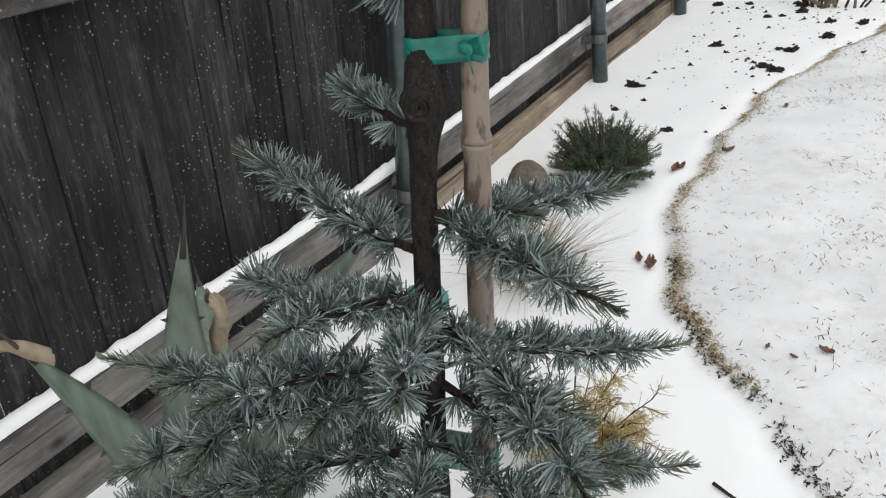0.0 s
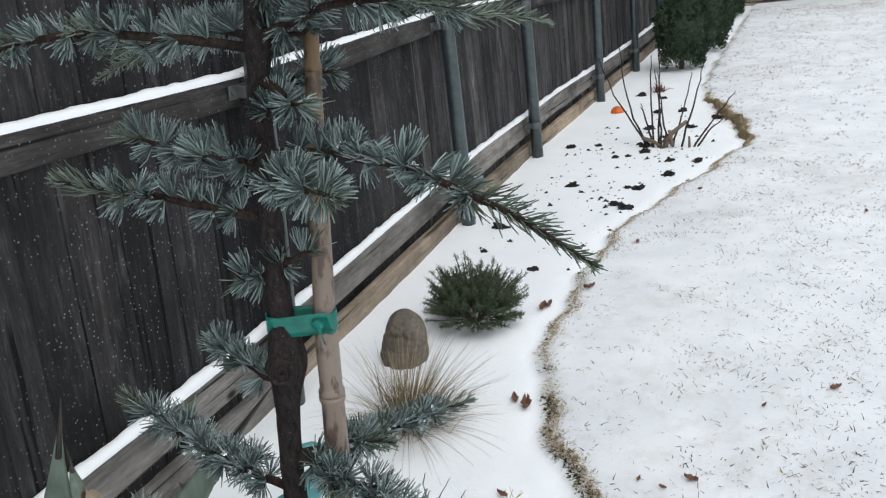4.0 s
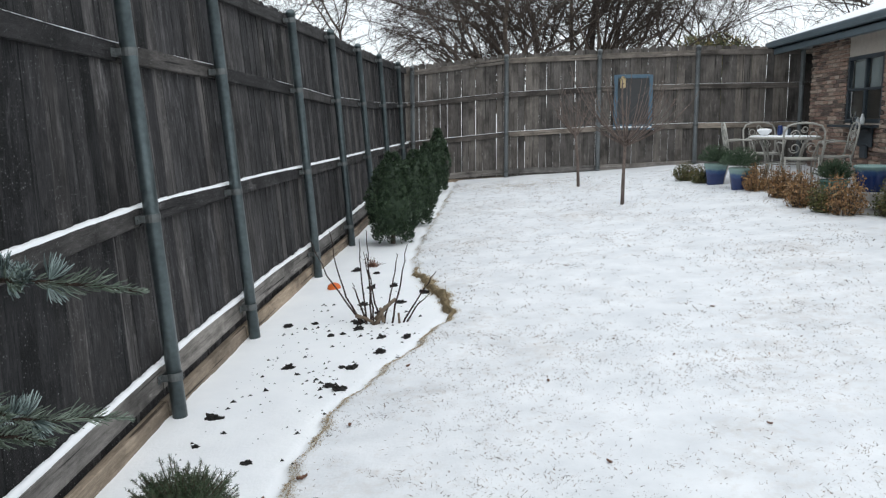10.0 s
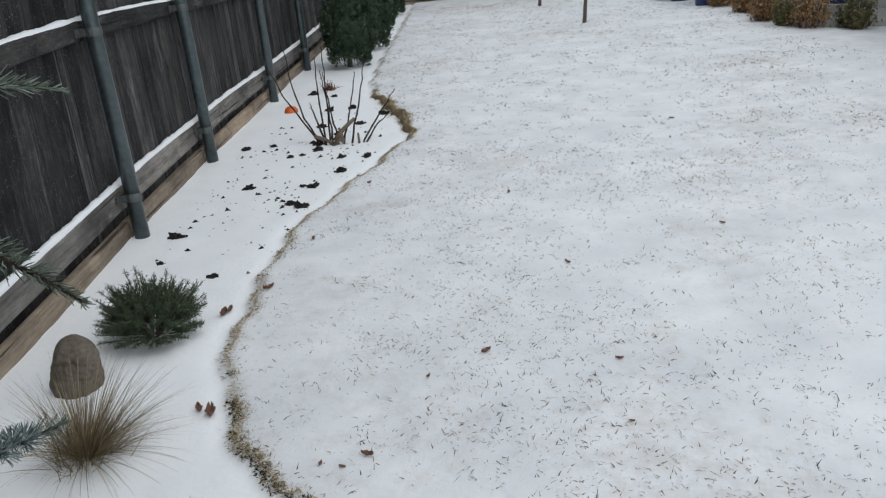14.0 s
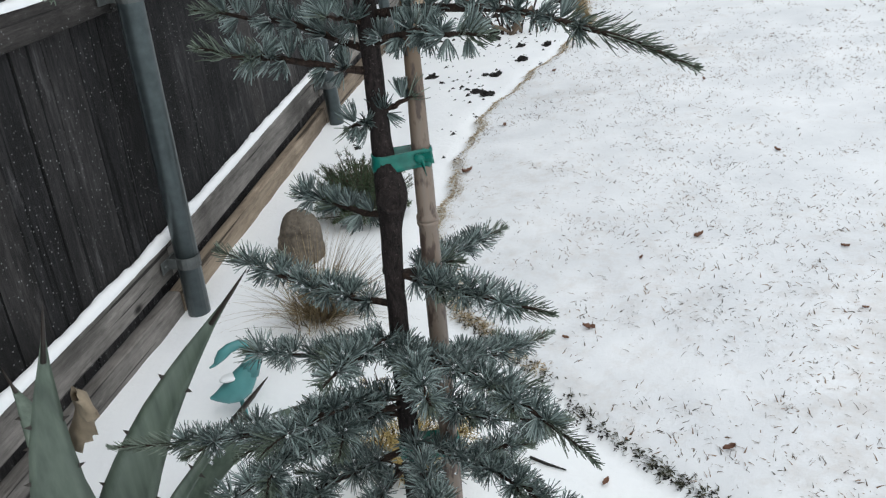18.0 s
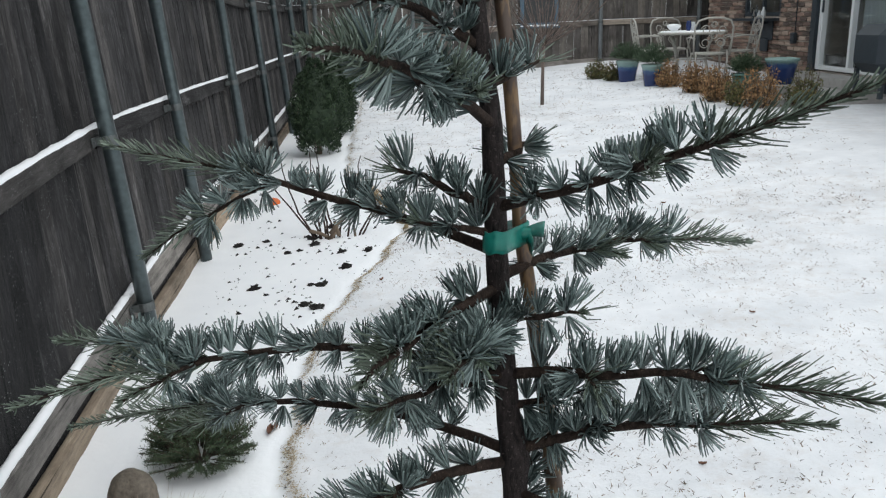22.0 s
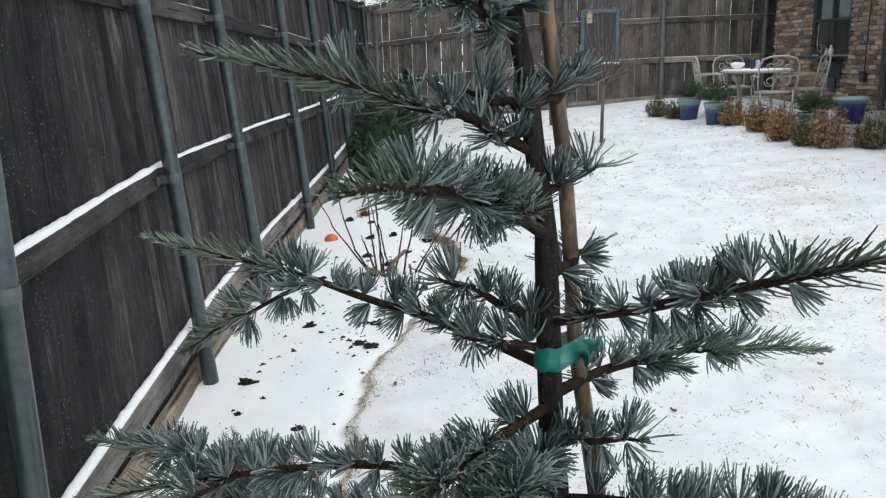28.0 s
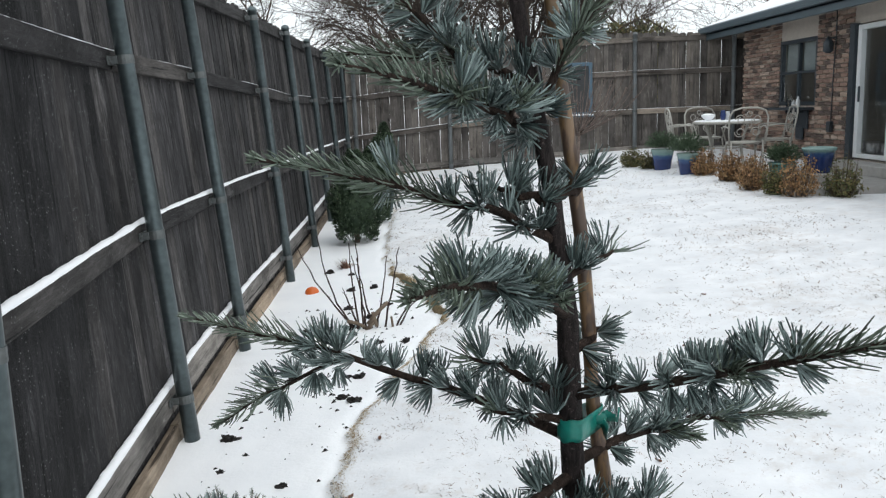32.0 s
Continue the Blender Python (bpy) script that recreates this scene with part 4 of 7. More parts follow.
cedar_branch(1.765, (0.082, 0.892, 1.839), (-0.005, 0.001, 0.006), stubs=1, tip_part=0.6, bare=0.02, thick=0.0028)
cedar_branch(1.82, (0.055, 0.93, 1.90), (0.003, 0.001, 0.004), stubs=1, tip_part=0.6, bare=0.02, thick=0.0028)
cedar_branch(1.84, (-0.03, 0.88, 1.92), (-0.003, 0.001, -0.004), stubs=1, tip_part=0.6, bare=0.02, thick=0.0028)
cedar_branch(1.520, (-0.218, 0.889, 1.520), (0.008, 0.006, 0.021), [(0.69, (-0.221, 0.961, 1.529))], stubs=1)
cedar_branch(1.570, (-0.028, 0.805, 1.560), (-0.010, -0.001, -0.002), size=1.1, stubs=3)
cedar_branch(1.520, (0.218, 0.810, 1.533), (0.002, 0.001, 0.006), size=1.25, stubs=2)
cedar_branch(1.64, (0.070, 0.925, 1.648), (0.002, 0.001, 0.0), stubs=0, tip_part=0.1)
cedar_branch(1.725, (0.062, 0.915, 1.735), (0.002, 0.001, -0.003), stubs=0, tip_part=0.1)
cedar_branch(1.61, (-0.01, 0.90, 1.64), (0.003, 0.0, 0.002), stubs=0, tip_part=0.1)
# middle whorls
cedar_branch(1.475, (0.217, 0.850, 1.501), (-0.012, 0.002, 0.008), [(0.45, (0.218, 0.952, 1.478))], stubs=1, bare=0.1)
cedar_branch(1.475, (-0.264, 1.060, 1.420), (0.023, 0.008, 0.021), stubs=2)
cedar_branch(1.470, (-0.085, 0.72, 1.452), (-0.030, 0.006, 0.022), stubs=3, tip_part=0.35)
cedar_branch(1.405, (0.282, 0.800, 1.383), (-0.002, 0.007, 0.018), stubs=0, bare=0.12, thick=0.004)
cedar_branch(1.380, (-0.099, 0.910, 1.407), (0.004, 0.002, 0.004), stubs=0, tip_part=0.15)
cedar_branch(1.365, (-0.046, 0.804, 1.401), (-0.019, -0.001, 0.002), stubs=1, tip_part=0.15)
cedar_branch(1.385, (0.158, 0.790, 1.407), (-0.006, 0.001, 0.005), stubs=1, tip_part=0.15)
cedar_branch(1.44, (0.075, 0.935, 1.45), (0.0, 0.0, 0.004), stubs=0, tip_part=0.1)
cedar_branch(1.33, (0.085, 0.875, 1.345), (0.0, 0.0, 0.002), stubs=0, tip_part=0.1)
cedar_branch(1.325, (0.035, 0.86, 1.325), (0.0, 0.0, 0.002), stubs=0, tip_part=0.1)
for z, dx, dy in ((1.50, 0.045, -0.005), (1.47, 0.035, 0.02), (1.43, 0.045, -0.02), (1.55, 0.04, -0.025), (1.60, -0.045, -0.01), (1.68, 0.03, 0.012), (1.72, -0.035, -0.012), (1.40, -0.02, -0.035), (1.53, -0.03, -0.03)):
    cedar_branch(z, trunk_at(z) + Vector((dx, dy, 0.012)), (0.0, 0.0, 0.001), stubs=0, tip_part=0.05, thick=0.0028)
cedar_branch(1.545, trunk_at(1.545) + Vector((-0.035, -0.075, 0.006)), (0.0, 0.0, 0.004), size=1.1, stubs=2, tip_part=0.12, bare=0.04)
cedar_branch(1.520, trunk_at(1.520) + Vector((-0.075, -0.060, 0.010)), (0.0, 0.0, 0.004), size=1.1, stubs=2, tip_part=0.12, bare=0.04)
# lower whorls
cedar_branch(1.250, (-0.032, 0.903, 1.252), (0.004, -0.001, -0.003), stubs=1, tip_part=0.12)
cedar_branch(1.170, (-0.102, 0.875, 1.208), (0.011, -0.003, -0.009), stubs=3, tip_part=0.12)
cedar_branch(1.195, (0.132, 1.017, 1.167), (-0.012, -0.006, -0.007), stubs=2, tip_part=0.15, bare=0.2, thick=0.005)
cedar_branch(1.200, (0.192, 0.836, 1.181), (0.007, 0.0, -0.003), stubs=2, tip_part=0.2)
cedar_branch(1.125, (-0.068, 0.825, 1.137), (0.004, -0.001, -0.004), stubs=4, tip_part=0.05, size=1.1)
cedar_branch(1.125, (0.229, 0.750, 1.109), (0.005, 0.006, 0.009), stubs=3, tip_part=0.2)
cedar_branch(1.115, (0.177, 1.049, 1.025), (0.0, -0.005, -0.010), stubs=2, tip_part=0.2)
cedar_branch(1.075, (-0.025, 0.735, 1.105), (-0.002, 0.005, 0.010), stubs=3, tip_part=0.12)
cedar_branch(1.070, (-0.055, 0.69, 1.075), (-0.010, -0.002, 0.008), stubs=4, tip_part=0.12, size=1.1)
cedar_branch(1.060, (-0.194, 0.783, 1.056), (-0.010, -0.012, 0.001), stubs=3, tip_part=0.25)
cedar_branch(1.080, (0.197, 0.868, 1.052), (0.004, -0.005, -0.008), stubs=3, tip_part=0.15)
cedar_branch(1.14, (0.03, 0.745, 1.165), (0.0, 0.0, 0.006), stubs=2, tip_part=0.08)
cedar_branch(1.13, (0.11, 0.75, 1.15), (0.0, 0.0, 0.006), stubs=2, tip_part=0.08)
cedar_branch(1.04, (0.13, 0.70, 1.03), (0.0, 0.0, 0.01), stubs=3, tip_part=0.1)
cedar_branch(1.03, (0.25, 0.80, 0.98), (0.0, 0.0, 0.01), stubs=3, tip_part=0.15)
cedar_branch(1.02, (-0.13, 0.70, 0.98), (0.0, 0.0, 0.012), stubs=4, tip_part=0.12)
cedar_branch(1.01, (-0.02, 0.62, 0.96), (0.0, 0.0, 0.012), stubs=4, tip_part=0.1)
cedar_branch(0.99, (-0.16, 0.90, 0.97), (0.0, 0.0, 0.012), stubs=4, tip_part=0.15)
cedar_branch(0.96, (0.20, 1.02, 0.93), (0.0, 0.0, 0.012), stubs=3, tip_part=0.15)
cedar_branch(0.93, (0.22, 0.68, 0.88), (0.0, 0.0, 0.015), stubs=3, tip_part=0.15)
cedar_branch(0.90, (-0.20, 0.76, 0.84), (0.0, 0.0, 0.015), stubs=4, tip_part=0.15)
cedar_branch(0.85, (0.05, 0.55, 0.78), (0.0, 0.0, 0.02), stubs=4, tip_part=0.15)
cedar_branch(0.80, (-0.12, 1.02, 0.74), (0.0, 0.0, 0.02), stubs=3, tip_part=0.15)
cedar_branch(0.72, (0.30, 0.88, 0.62), (0.0, 0.0, 0.02), stubs=4, tip_part=0.15)
# the stub of a cut branch
tube("stub", [trunk_at(1.452), trunk_at(1.452) + Vector((0.025, -0.02, -0.002)), trunk_at(1.45) + Vector((0.033, -0.025, -0.004))], [0.0032, 0.003, 0.0034], M_TWIG_BARK, 7, CEDAR)

# ice on the tufts
iv, jf = [], []
for c, r in ICE_SPOTS:
    for rep in range(5):
        o = Vector(c) + Vector(crng.normal(size=3)) * r * 1.5
        k = len(iv)
        for p in ((1, 0, 0), (-1, 0, 0), (0, 1, 0), (0, -1, 0), (0, 0, 1), (0, 0, -1)):
            iv.append(o + Vector(p) * r * crng.uniform(0.5, 1.0))
        jf += [(k + a, k + b, k + c2) for a, b, c2 in ((0, 2, 4), (2, 1, 4), (1, 3, 4), (3, 0, 4), (2, 0, 5), (1, 2, 5), (3, 1, 5), (0, 3, 5))]
tagged(put("ice", mesh_from("ice", iv, jf, M_ICE, True), CEDAR, None, "bits of clear ice caught in the needles"), kind="stuff")
dv, df = [], []
for c, r in ICE_SPOTS[::37]:
    p = Vector(c) - Vector((0, 0, 0.007))
    w, q = lathe([(0.0004, 0.0035), (0.0012, 0.0018), (0.002, 0.0), (0.0019, -0.0015), (0.0008, -0.0026)], 10)
    k = len(dv)
    dv += [Vector(a) + Vector(p) for a in w]
    df += [tuple(i + k for i in face) for face in q]
tagged(put("water_drop", mesh_from("water_drop", dv, df, M_ICE, True), CEDAR, None, "water drops hanging from the branches"), kind="stuff")

# ---- the cane and its ties ----
CZ = [-0.12, 0.5, 1.05, 1.297, 1.484, 1.60, 1.684, 1.815, 1.87]
CX = [0.121, 0.104, 0.094, 0.0875, 0.077, 0.0615, 0.0565, 0.0395, 0.034]
CY = [0.835, 0.85, 0.864, 0.876, 0.910, 0.919, 0.916, 0.911, 0.909]


def cane_at(z):
    return Vector((float(np.interp(z, CZ, CX)), float(np.interp(z, CZ, CY)), z))


cane = thing("bamboo_stake", "weathered bamboo cane standing beside the young tree", "stake")
nodes = [0.15, 0.38, 0.60, 0.81, 1.02, 1.243, 1.455, 1.615, 1.79]
cz = sorted(set([-0.12, 1.868] + [round(n + d, 4) for n in nodes for d in (-0.03, -0.006, -0.003, 0.0, 0.003, 0.006, 0.03)] + [round(float(z), 4) for z in np.arange(-0.1, 1.86, 0.05)]))
ends = [-0.12] + nodes + [1.868]
for low, high in zip(ends[:-1], ends[1:]):
    cv, cf = [], []
    mine = [z for z in cz if low <= z <= high]
    for z in mine:
        r = float(np.interp(z, [0, 1.25, 1.42, 1.6, 1.87], [0.0092, 0.0082, 0.0057, 0.0042, 0.0036]))
        near = min(abs(z - n) for n in nodes)
        r *= 1.0 + (0.10 if near < 0.0035 else (-0.05 if near < 0.007 else 0.0))
        c = cane_at(z)
        cv += [(c.x + r * math.cos(2 * math.pi * k / 18), c.y + r * math.sin(2 * math.pi * k / 18), z) for k in range(18)]
    for i in range(len(mine) - 1):
        cf += [(i * 18 + k, i * 18 + (k + 1) % 18, (i + 1) * 18 + (k + 1) % 18, (i + 1) * 18 + k) for k in range(18)]
    cf += [tuple(reversed(range(18))), tuple((len(mine) - 1) * 18 + k for k in range(18))]
    put("internode", mesh_from("internode", cv, cf, M_BAMBOO, True), cane)


def tie(z, height, drop, seed):
    """A band of plastic tape round trunk and cane, knotted at the cane with two loose ends."""
    r = random.Random(seed)
    root = thing("tie_tape", "green plastic tape tying the trunk to the cane", "tape", group="ties on the tree")
    a, b = trunk_at(z), cane_at(z + drop)
    ra, rb2 = trunk_radius(z) * 1.12 + 0.0008, float(np.interp(z, [1.0, 1.25, 1.42, 1.6, 1.87], [0.0096, 0.0088, 0.0070, 0.0051, 0.0042]))
    d = (b - a)
    d.z = 0
    ang = math.atan2(d.y, d.x)
    loop = []
    for k in range(15):
        w = ang + math.pi / 2 + math.pi * k / 14
        loop.append((a.x + ra * math.cos(w), a.y + ra * math.sin(w), a.z))
    for k in range(15):
        w = ang - math.pi / 2 + math.pi * k / 14
        loop.append((b.x + rb2 * math.cos(w), b.y + rb2 * math.sin(w), b.z))
    v, f = [], []
    n, rows = len(loop), 5
    for j in range(rows):
        for i, (x, y, zz) in enumerate(loop):
            cx, cy = (a.x + b.x) / 2, (a.y + b.y) / 2
            o = 1 + 0.05 * noise.noise((i * 0.5, j * 0.9, seed))
            v.append((cx + (x - cx) * o, cy + (y - cy) * o, zz + height * (j / (rows - 1) - 0.5) + 0.0018 * noise.noise((i * 0.35, 0, seed))))
    for j in range(rows - 1):
        for i in range(n):
            i2 = (i + 1) % n
            f.append((j * n + i, j * n + i2, (j + 1) * n + i2, (j + 1) * n + i))
    ob = put("band", mesh_from("band", v, f, M_TAPE, True), root)
    sol = ob.modifiers.new("thickness", "SOLIDIFY")
    sol.thickness = 0.0006
    front = b + Vector((0.001, -rb2 - 0.002, 0.001))
    v, f = [], []
    for i in range(9):
        w = math.pi * i / 8
        rad = 0.0036 * math.sin(w) + 0.0005
        for k in range(10):
            q = 2 * math.pi * k / 10
            rr = rad * (1 + 0.25 * noise.noise((math.cos(q) * 2, math.sin(q) * 2, i + seed)))
            v.append(front + Vector((-0.0045 * math.cos(w), rr * math.cos(q) * 0.7, rr * math.sin(q))))
    for i in range(8):
        for k in range(10):
            f.append((i * 10 + k, i * 10 + (k + 1) % 10, (i + 1) * 10 + (k + 1) % 10, (i + 1) * 10 + k))
    put("knot", mesh_from("knot", v, f, M_TAPE, True), root)
    for way in ((0.011, -0.002, 0.004), (0.004, -0.003, -0.006)):
        v, f = [], []
        for i in range(6):
            s = i / 5
            c = front + Vector(way) * s + Vector((0, 0, -0.002 * s * s))
            half = height * (0.2 + 0.22 * s)
            tw = 0.5 * s
            v += [c + Vector((0, math.sin(tw) * half, -half)), c + Vector((0, -math.sin(tw) * half, half))]
            if i:
                f.append((2 * i - 2, 2 * i, 2 * i + 1, 2 * i - 1))
        ob = put("loose_end", mesh_from("loose_end", v, f, M_TAPE, True), root)
        sol = ob.modifiers.new("thickness", "SOLIDIFY")
        sol.thickness = 0.0006


tie(1.295, 0.0145, 0.002, 1)
tie(1.597, 0.0125, 0.0, 2)
tie(1.845, 0.009, 0.0, 3)
tie(1.021, 0.016, 0.0, 4)


# ---- plants in the bed ----
prng = np.random.RandomState(21)
M_PINE = leafy("dark_pine_needles", [(0.2, (0.014, 0.026, 0.014)), (0.5, (0.042, 0.072, 0.035)), (0.9, (0.12, 0.175, 0.085))], 0.45, 0.5, 22)
M_ARBOR = leafy("arborvitae_sprays", [(0.2, (0.009, 0.019, 0.011)), (0.5, (0.028, 0.050, 0.028)), (0.9, (0.125, 0.18, 0.10))], 0.55, 0.35, 9)
M_FRINGE = leafy("edge_straw", [(0.2, (0.17, 0.12, 0.065)), (0.5, (0.40, 0.31, 0.185)), (0.9, (0.62, 0.51, 0.34))], 0.7, 0.2, 8)
M_FOUNTAIN = leafy("fountain_grass_blades", [(0.2, (0.045, 0.034, 0.02)), (0.5, (0.20, 0.152, 0.09)), (0.9, (0.52, 0.42, 0.26))], 0.6, 0.3, 10)
M_STRAW = leafy("dry_straw_blades", [(0.2, (0.13, 0.09, 0.045)), (0.55, (0.31, 0.23, 0.125)), (0.9, (0.52, 0.42, 0.27))], 0.6, 0.3, 8)
M_GRASS = leafy("grass_blades", [(0.15, (0.022, 0.020, 0.016)), (0.34, (0.062, 0.048, 0.033)), (0.6, (0.19, 0.115, 0.074)), (0.95, (0.36, 0.25, 0.16))], 0.7, 0.2, 3)
M_GOLD = leafy("golden_thread_foliage", [(0.15, (0.13, 0.10, 0.035)), (0.45, (0.31, 0.225, 0.075)), (0.9, (0.60, 0.48, 0.22))], 0.5, 0.4, 16)
M_ROSEMARY = leafy("dark_pot_foliage", [(0.2, (0.018, 0.034, 0.02)), (0.6, (0.06, 0.10, 0.052)), (0.9, (0.13, 0.18, 0.11))], 0.5, 0.4, 12)
M_RUST = leafy("rusty_hedge_leaves", [(0.12, (0.06, 0.055, 0.022)), (0.32, (0.17, 0.10, 0.045)), (0.6, (0.38, 0.205, 0.095)), (0.95, (0.30, 0.24, 0.11))], 0.55, 0.35, 6)
M_OLIVE = leafy("olive_hedge_leaves", [(0.15, (0.035, 0.045, 0.018)), (0.5, (0.10, 0.11, 0.04)), (0.9, (0.24, 0.17, 0.07))], 0.55, 0.35, 6)
M_LITTER = leafy("dark_litter", [(0.15, (0.012, 0.013, 0.010)), (0.45, (0.040, 0.042, 0.026)), (0.75, (0.10, 0.085, 0.05)), (0.95, (0.20, 0.15, 0.10))], 0.6, 0.3, 9)
M_SOD = plain("earthy_sod", (0.19, 0.145, 0.085), 0.9, 0, 0.6, 45, 1.0, 0.2)
M_SOIL = plain("dark_soil", (0.012, 0.010, 0.009), 0.9, 0, 0.5, 60, 0.8)
M_DEADLEAF = leafy("dead_leaves", [(0.2, (0.03, 0.018, 0.014)), (0.5, (0.12, 0.058, 0.038)), (0.8, (0.27, 0.145, 0.095))], 0.7, 0.3, 20)
M_STONE = plain("brown_stone", (0.14, 0.119, 0.097), 0.9, 0, 0.5, 60, 1.0, 0.2)


def agave_build(n, l, b):
    v = coords(n, l)
    st = n.new("ShaderNodeMapping")
    st.inputs["Scale"].default_value = (1, 1, 0.08)
    l.new(v, st.inputs[0])
    c = ramp(n, l, noise_tex(n, l, st.outputs[0], 60, 4), [(0.3, (0.06, 0.085, 0.066)), (0.7, (0.125, 0.165, 0.128))])
    c = mixc(n, l, ramp(n, l, noise_tex(n, l, v, 7, 3), [(0.45, (0, 0, 0)), (0.8, (0.6, 0.6, 0.6))]), c, (0.165, 0.205, 0.172))
    l.new(c, b.inputs["Base Color"])
    b.inputs["Roughness"].default_value = 0.45
    bump(n, l, b, noise_tex(n, l, v, 90, 3), 0.1, 0.002)


M_AGAVE = mat("agave_leaf", agave_build)
M_DRYLEAF = plain("dried_agave", (0.27, 0.215, 0.15), 0.75, 0, 0.45, 35, 0.8)
M_THORN = plain("dark_thorn", (0.025, 0.018, 0.014), 0.5, 0, 0.2, 40, 0.1)


def blades(starts, ways, lengths, widths, name, material, curl=0.35, rows=4):
    """Flat tapering blades that bend down under their weight."""
    v, f = [], []
    for p, d, length, w in zip(starts, ways, lengths, widths):
        p, d = Vector(p), Vector(d).normalized()
        side = d.cross(Vector((0, 0, 1)))
        side = side.normalized() if side.length > 1e-3 else Vector((1, 0, 0))
        side.rotate(Matrix.Rotation(prng.uniform(-0.9, 0.9), 3, d))
        base = len(v)
        for i in range(rows):
            s = i / (rows - 1)
            c = p + d * length * s - Vector((0, 0, 1)) * length * curl * s * s
            half = w * (1 - 0.85 * s) / 2
            v += [c - side * half, c + side * half]
            if i:
                k = base + 2 * i
                f.append((k - 2, k, k + 1, k - 1))
    return mesh_from(name, v, f, material)


def pine_shrub(x, y):
    root = thing("pine_shrub", "low dark green dwarf mountain pine in the snow", "shrub")
    z0 = ground_z(x, y)
    st, wy, ln = [], [], []
    v, f = [], []
    for k in range(330):
        az, el = prng.uniform(0, 6.283), math.acos(prng.uniform(0.10, 1.0))
        d = Vector((math.sin(el) * math.cos(az), math.sin(el) * math.sin(az), math.cos(el)))
        reach = prng.uniform(0.74, 0.98) * (1 + 0.22 * noise.noise((math.cos(az) * 2, math.sin(az) * 2, el * 3)))
        end = Vector((d.x * 0.255, d.y * 0.26, 0.035 + d.z * 0.245)) * reach
        start = end * 0.45
        tube_data([start, end], [0.003, 0.0015], 5, v, f)
        way = (end - start).normalized() * 0.75 + Vector((0, 0, 0.2))
        for j in range(62):
            s = prng.uniform(0.4, 1.0)
            w = prng.normal(size=3)
            st.append(start + (end - start) * s)
            wy.append(np.array(way) * 0.8 + w * 0.75)
            ln.append(prng.uniform(0.011, 0.023))
    base = Vector((x, y, z0))
    for k in range(9):
        w = k * 0.7
        tube_data([(0, 0, -0.02), (0.06 * math.cos(w), 0.06 * math.sin(w), 0.05), (0.13 * math.cos(w), 0.13 * math.sin(w), 0.1)], [0.008, 0.006, 0.004], 6, v, f)
    tagged(put("twig_mass", mesh_from("twig_mass", v, f, M_BARE, True), root, Matrix.Translation(base)), kind="stuff")
    put("needles", needle_mesh(st, wy, ln, 0.0016, "needles", M_PINE, 0.2), root, Matrix.Translation(base))


pine_shrub(-0.82, 3.46)


def arborvitae(x, y, high, wide, seed):
    """A dense conifer of upright fan-shaped sprays round a short trunk."""
    r = np.random.RandomState(seed)
    root = thing("arborvitae", "dense dark green conical arborvitae by the fence", "shrub", group="arborvitae row")
    z0 = gz(x, y)
    v, f = [], []
    for k in range(int(2300 * high * wide)):
        h = 0.01 + 0.97 * r.uniform(0.0, 1.0) ** 0.95
        prof = (0.62 + 0.95 * h) if h < 0.36 else 0.96 * (1 - ((h - 0.36) / 0.64) ** 1.7) + 0.05
        az = r.uniform(0, 6.283)
        lump = 1 + 0.20 * noise.noise((math.cos(az) * 1.7, math.sin(az) * 1.7, h * 4 + seed)) + 0.12 * noise.noise((math.cos(az) * 5, math.sin(az) * 5, h * 11))
        if h < 0.07 and noise.noise((math.cos(az) * 3, math.sin(az) * 3, seed)) < -0.2:
            continue
        rad = wide / 2 * prof * lump * math.sqrt(r.uniform(0.55, 1.0)) * 0.95
        c = Vector((rad * math.cos(az), rad * math.sin(az), h * high * 0.97))
        way = (Vector((math.cos(az), math.sin(az), 0)) * r.uniform(0.3, 0.8) + Vector((0, 0, r.uniform(0.35, 1.0))) + Vector(r.normal(size=3)) * 0.22).normalized()
        across = way.cross(Vector(r.normal(size=3))).normalized()
        flat = way.cross(across)
        reach = r.uniform(0.045, 0.085) * (1.0 if h < 0.8 else 0.75)
        for j in range(17):
            a = r.uniform(-0.85, 0.85)
            s0 = r.uniform(0.0, 0.55)
            d = (way * math.cos(a) + across * math.sin(a) + flat * r.uniform(-0.25, 0.25)).normalized()
            p = c + way * reach * s0 + across * a * reach * 0.25
            size = reach * r.uniform(0.22, 0.5)
            e = d.cross(flat).normalized() * size * 0.2
            k0 = len(v)
            v += [p, p + d * size * 0.5 + e, p + d * size, p + d * size * 0.5 - e, p + d * size * 0.5 + flat * size * 0.12]
            f += [(k0, k0 + 1, k0 + 4), (k0 + 1, k0 + 2, k0 + 4), (k0 + 2, k0 + 3, k0 + 4), (k0 + 3, k0, k0 + 4)]
    put("crown", mesh_from("crown", v, f, M_ARBOR), root, Matrix.Translation((x, y, z0)))
    w, q = lathe([(0.20 * wide, 0.10 * high), (0.34 * wide, 0.3 * high), (0.25 * wide, 0.62 * high), (0.07 * wide, 0.88 * high)], 14)
    put("inner_growth", mesh_from("inner_growth", w, q, M_ARBOR, True), root, Matrix.Translation((x, y, z0)))
    tube("trunk", [(x, y, z0 - 0.03), (x, y, z0 + 0.2 * high)], [0.03, 0.025], M_BARE, 8, root)


arborvitae(-0.83, 10.05, 1.11, 0.70, 3)
arborvitae(-0.70, 11.3, 1.04, 0.62, 4)
arborvitae(-0.74, 13.45, 1.02, 0.50, 6)
arborvitae(-0.70, 15.2, 1.17, 0.46, 5)

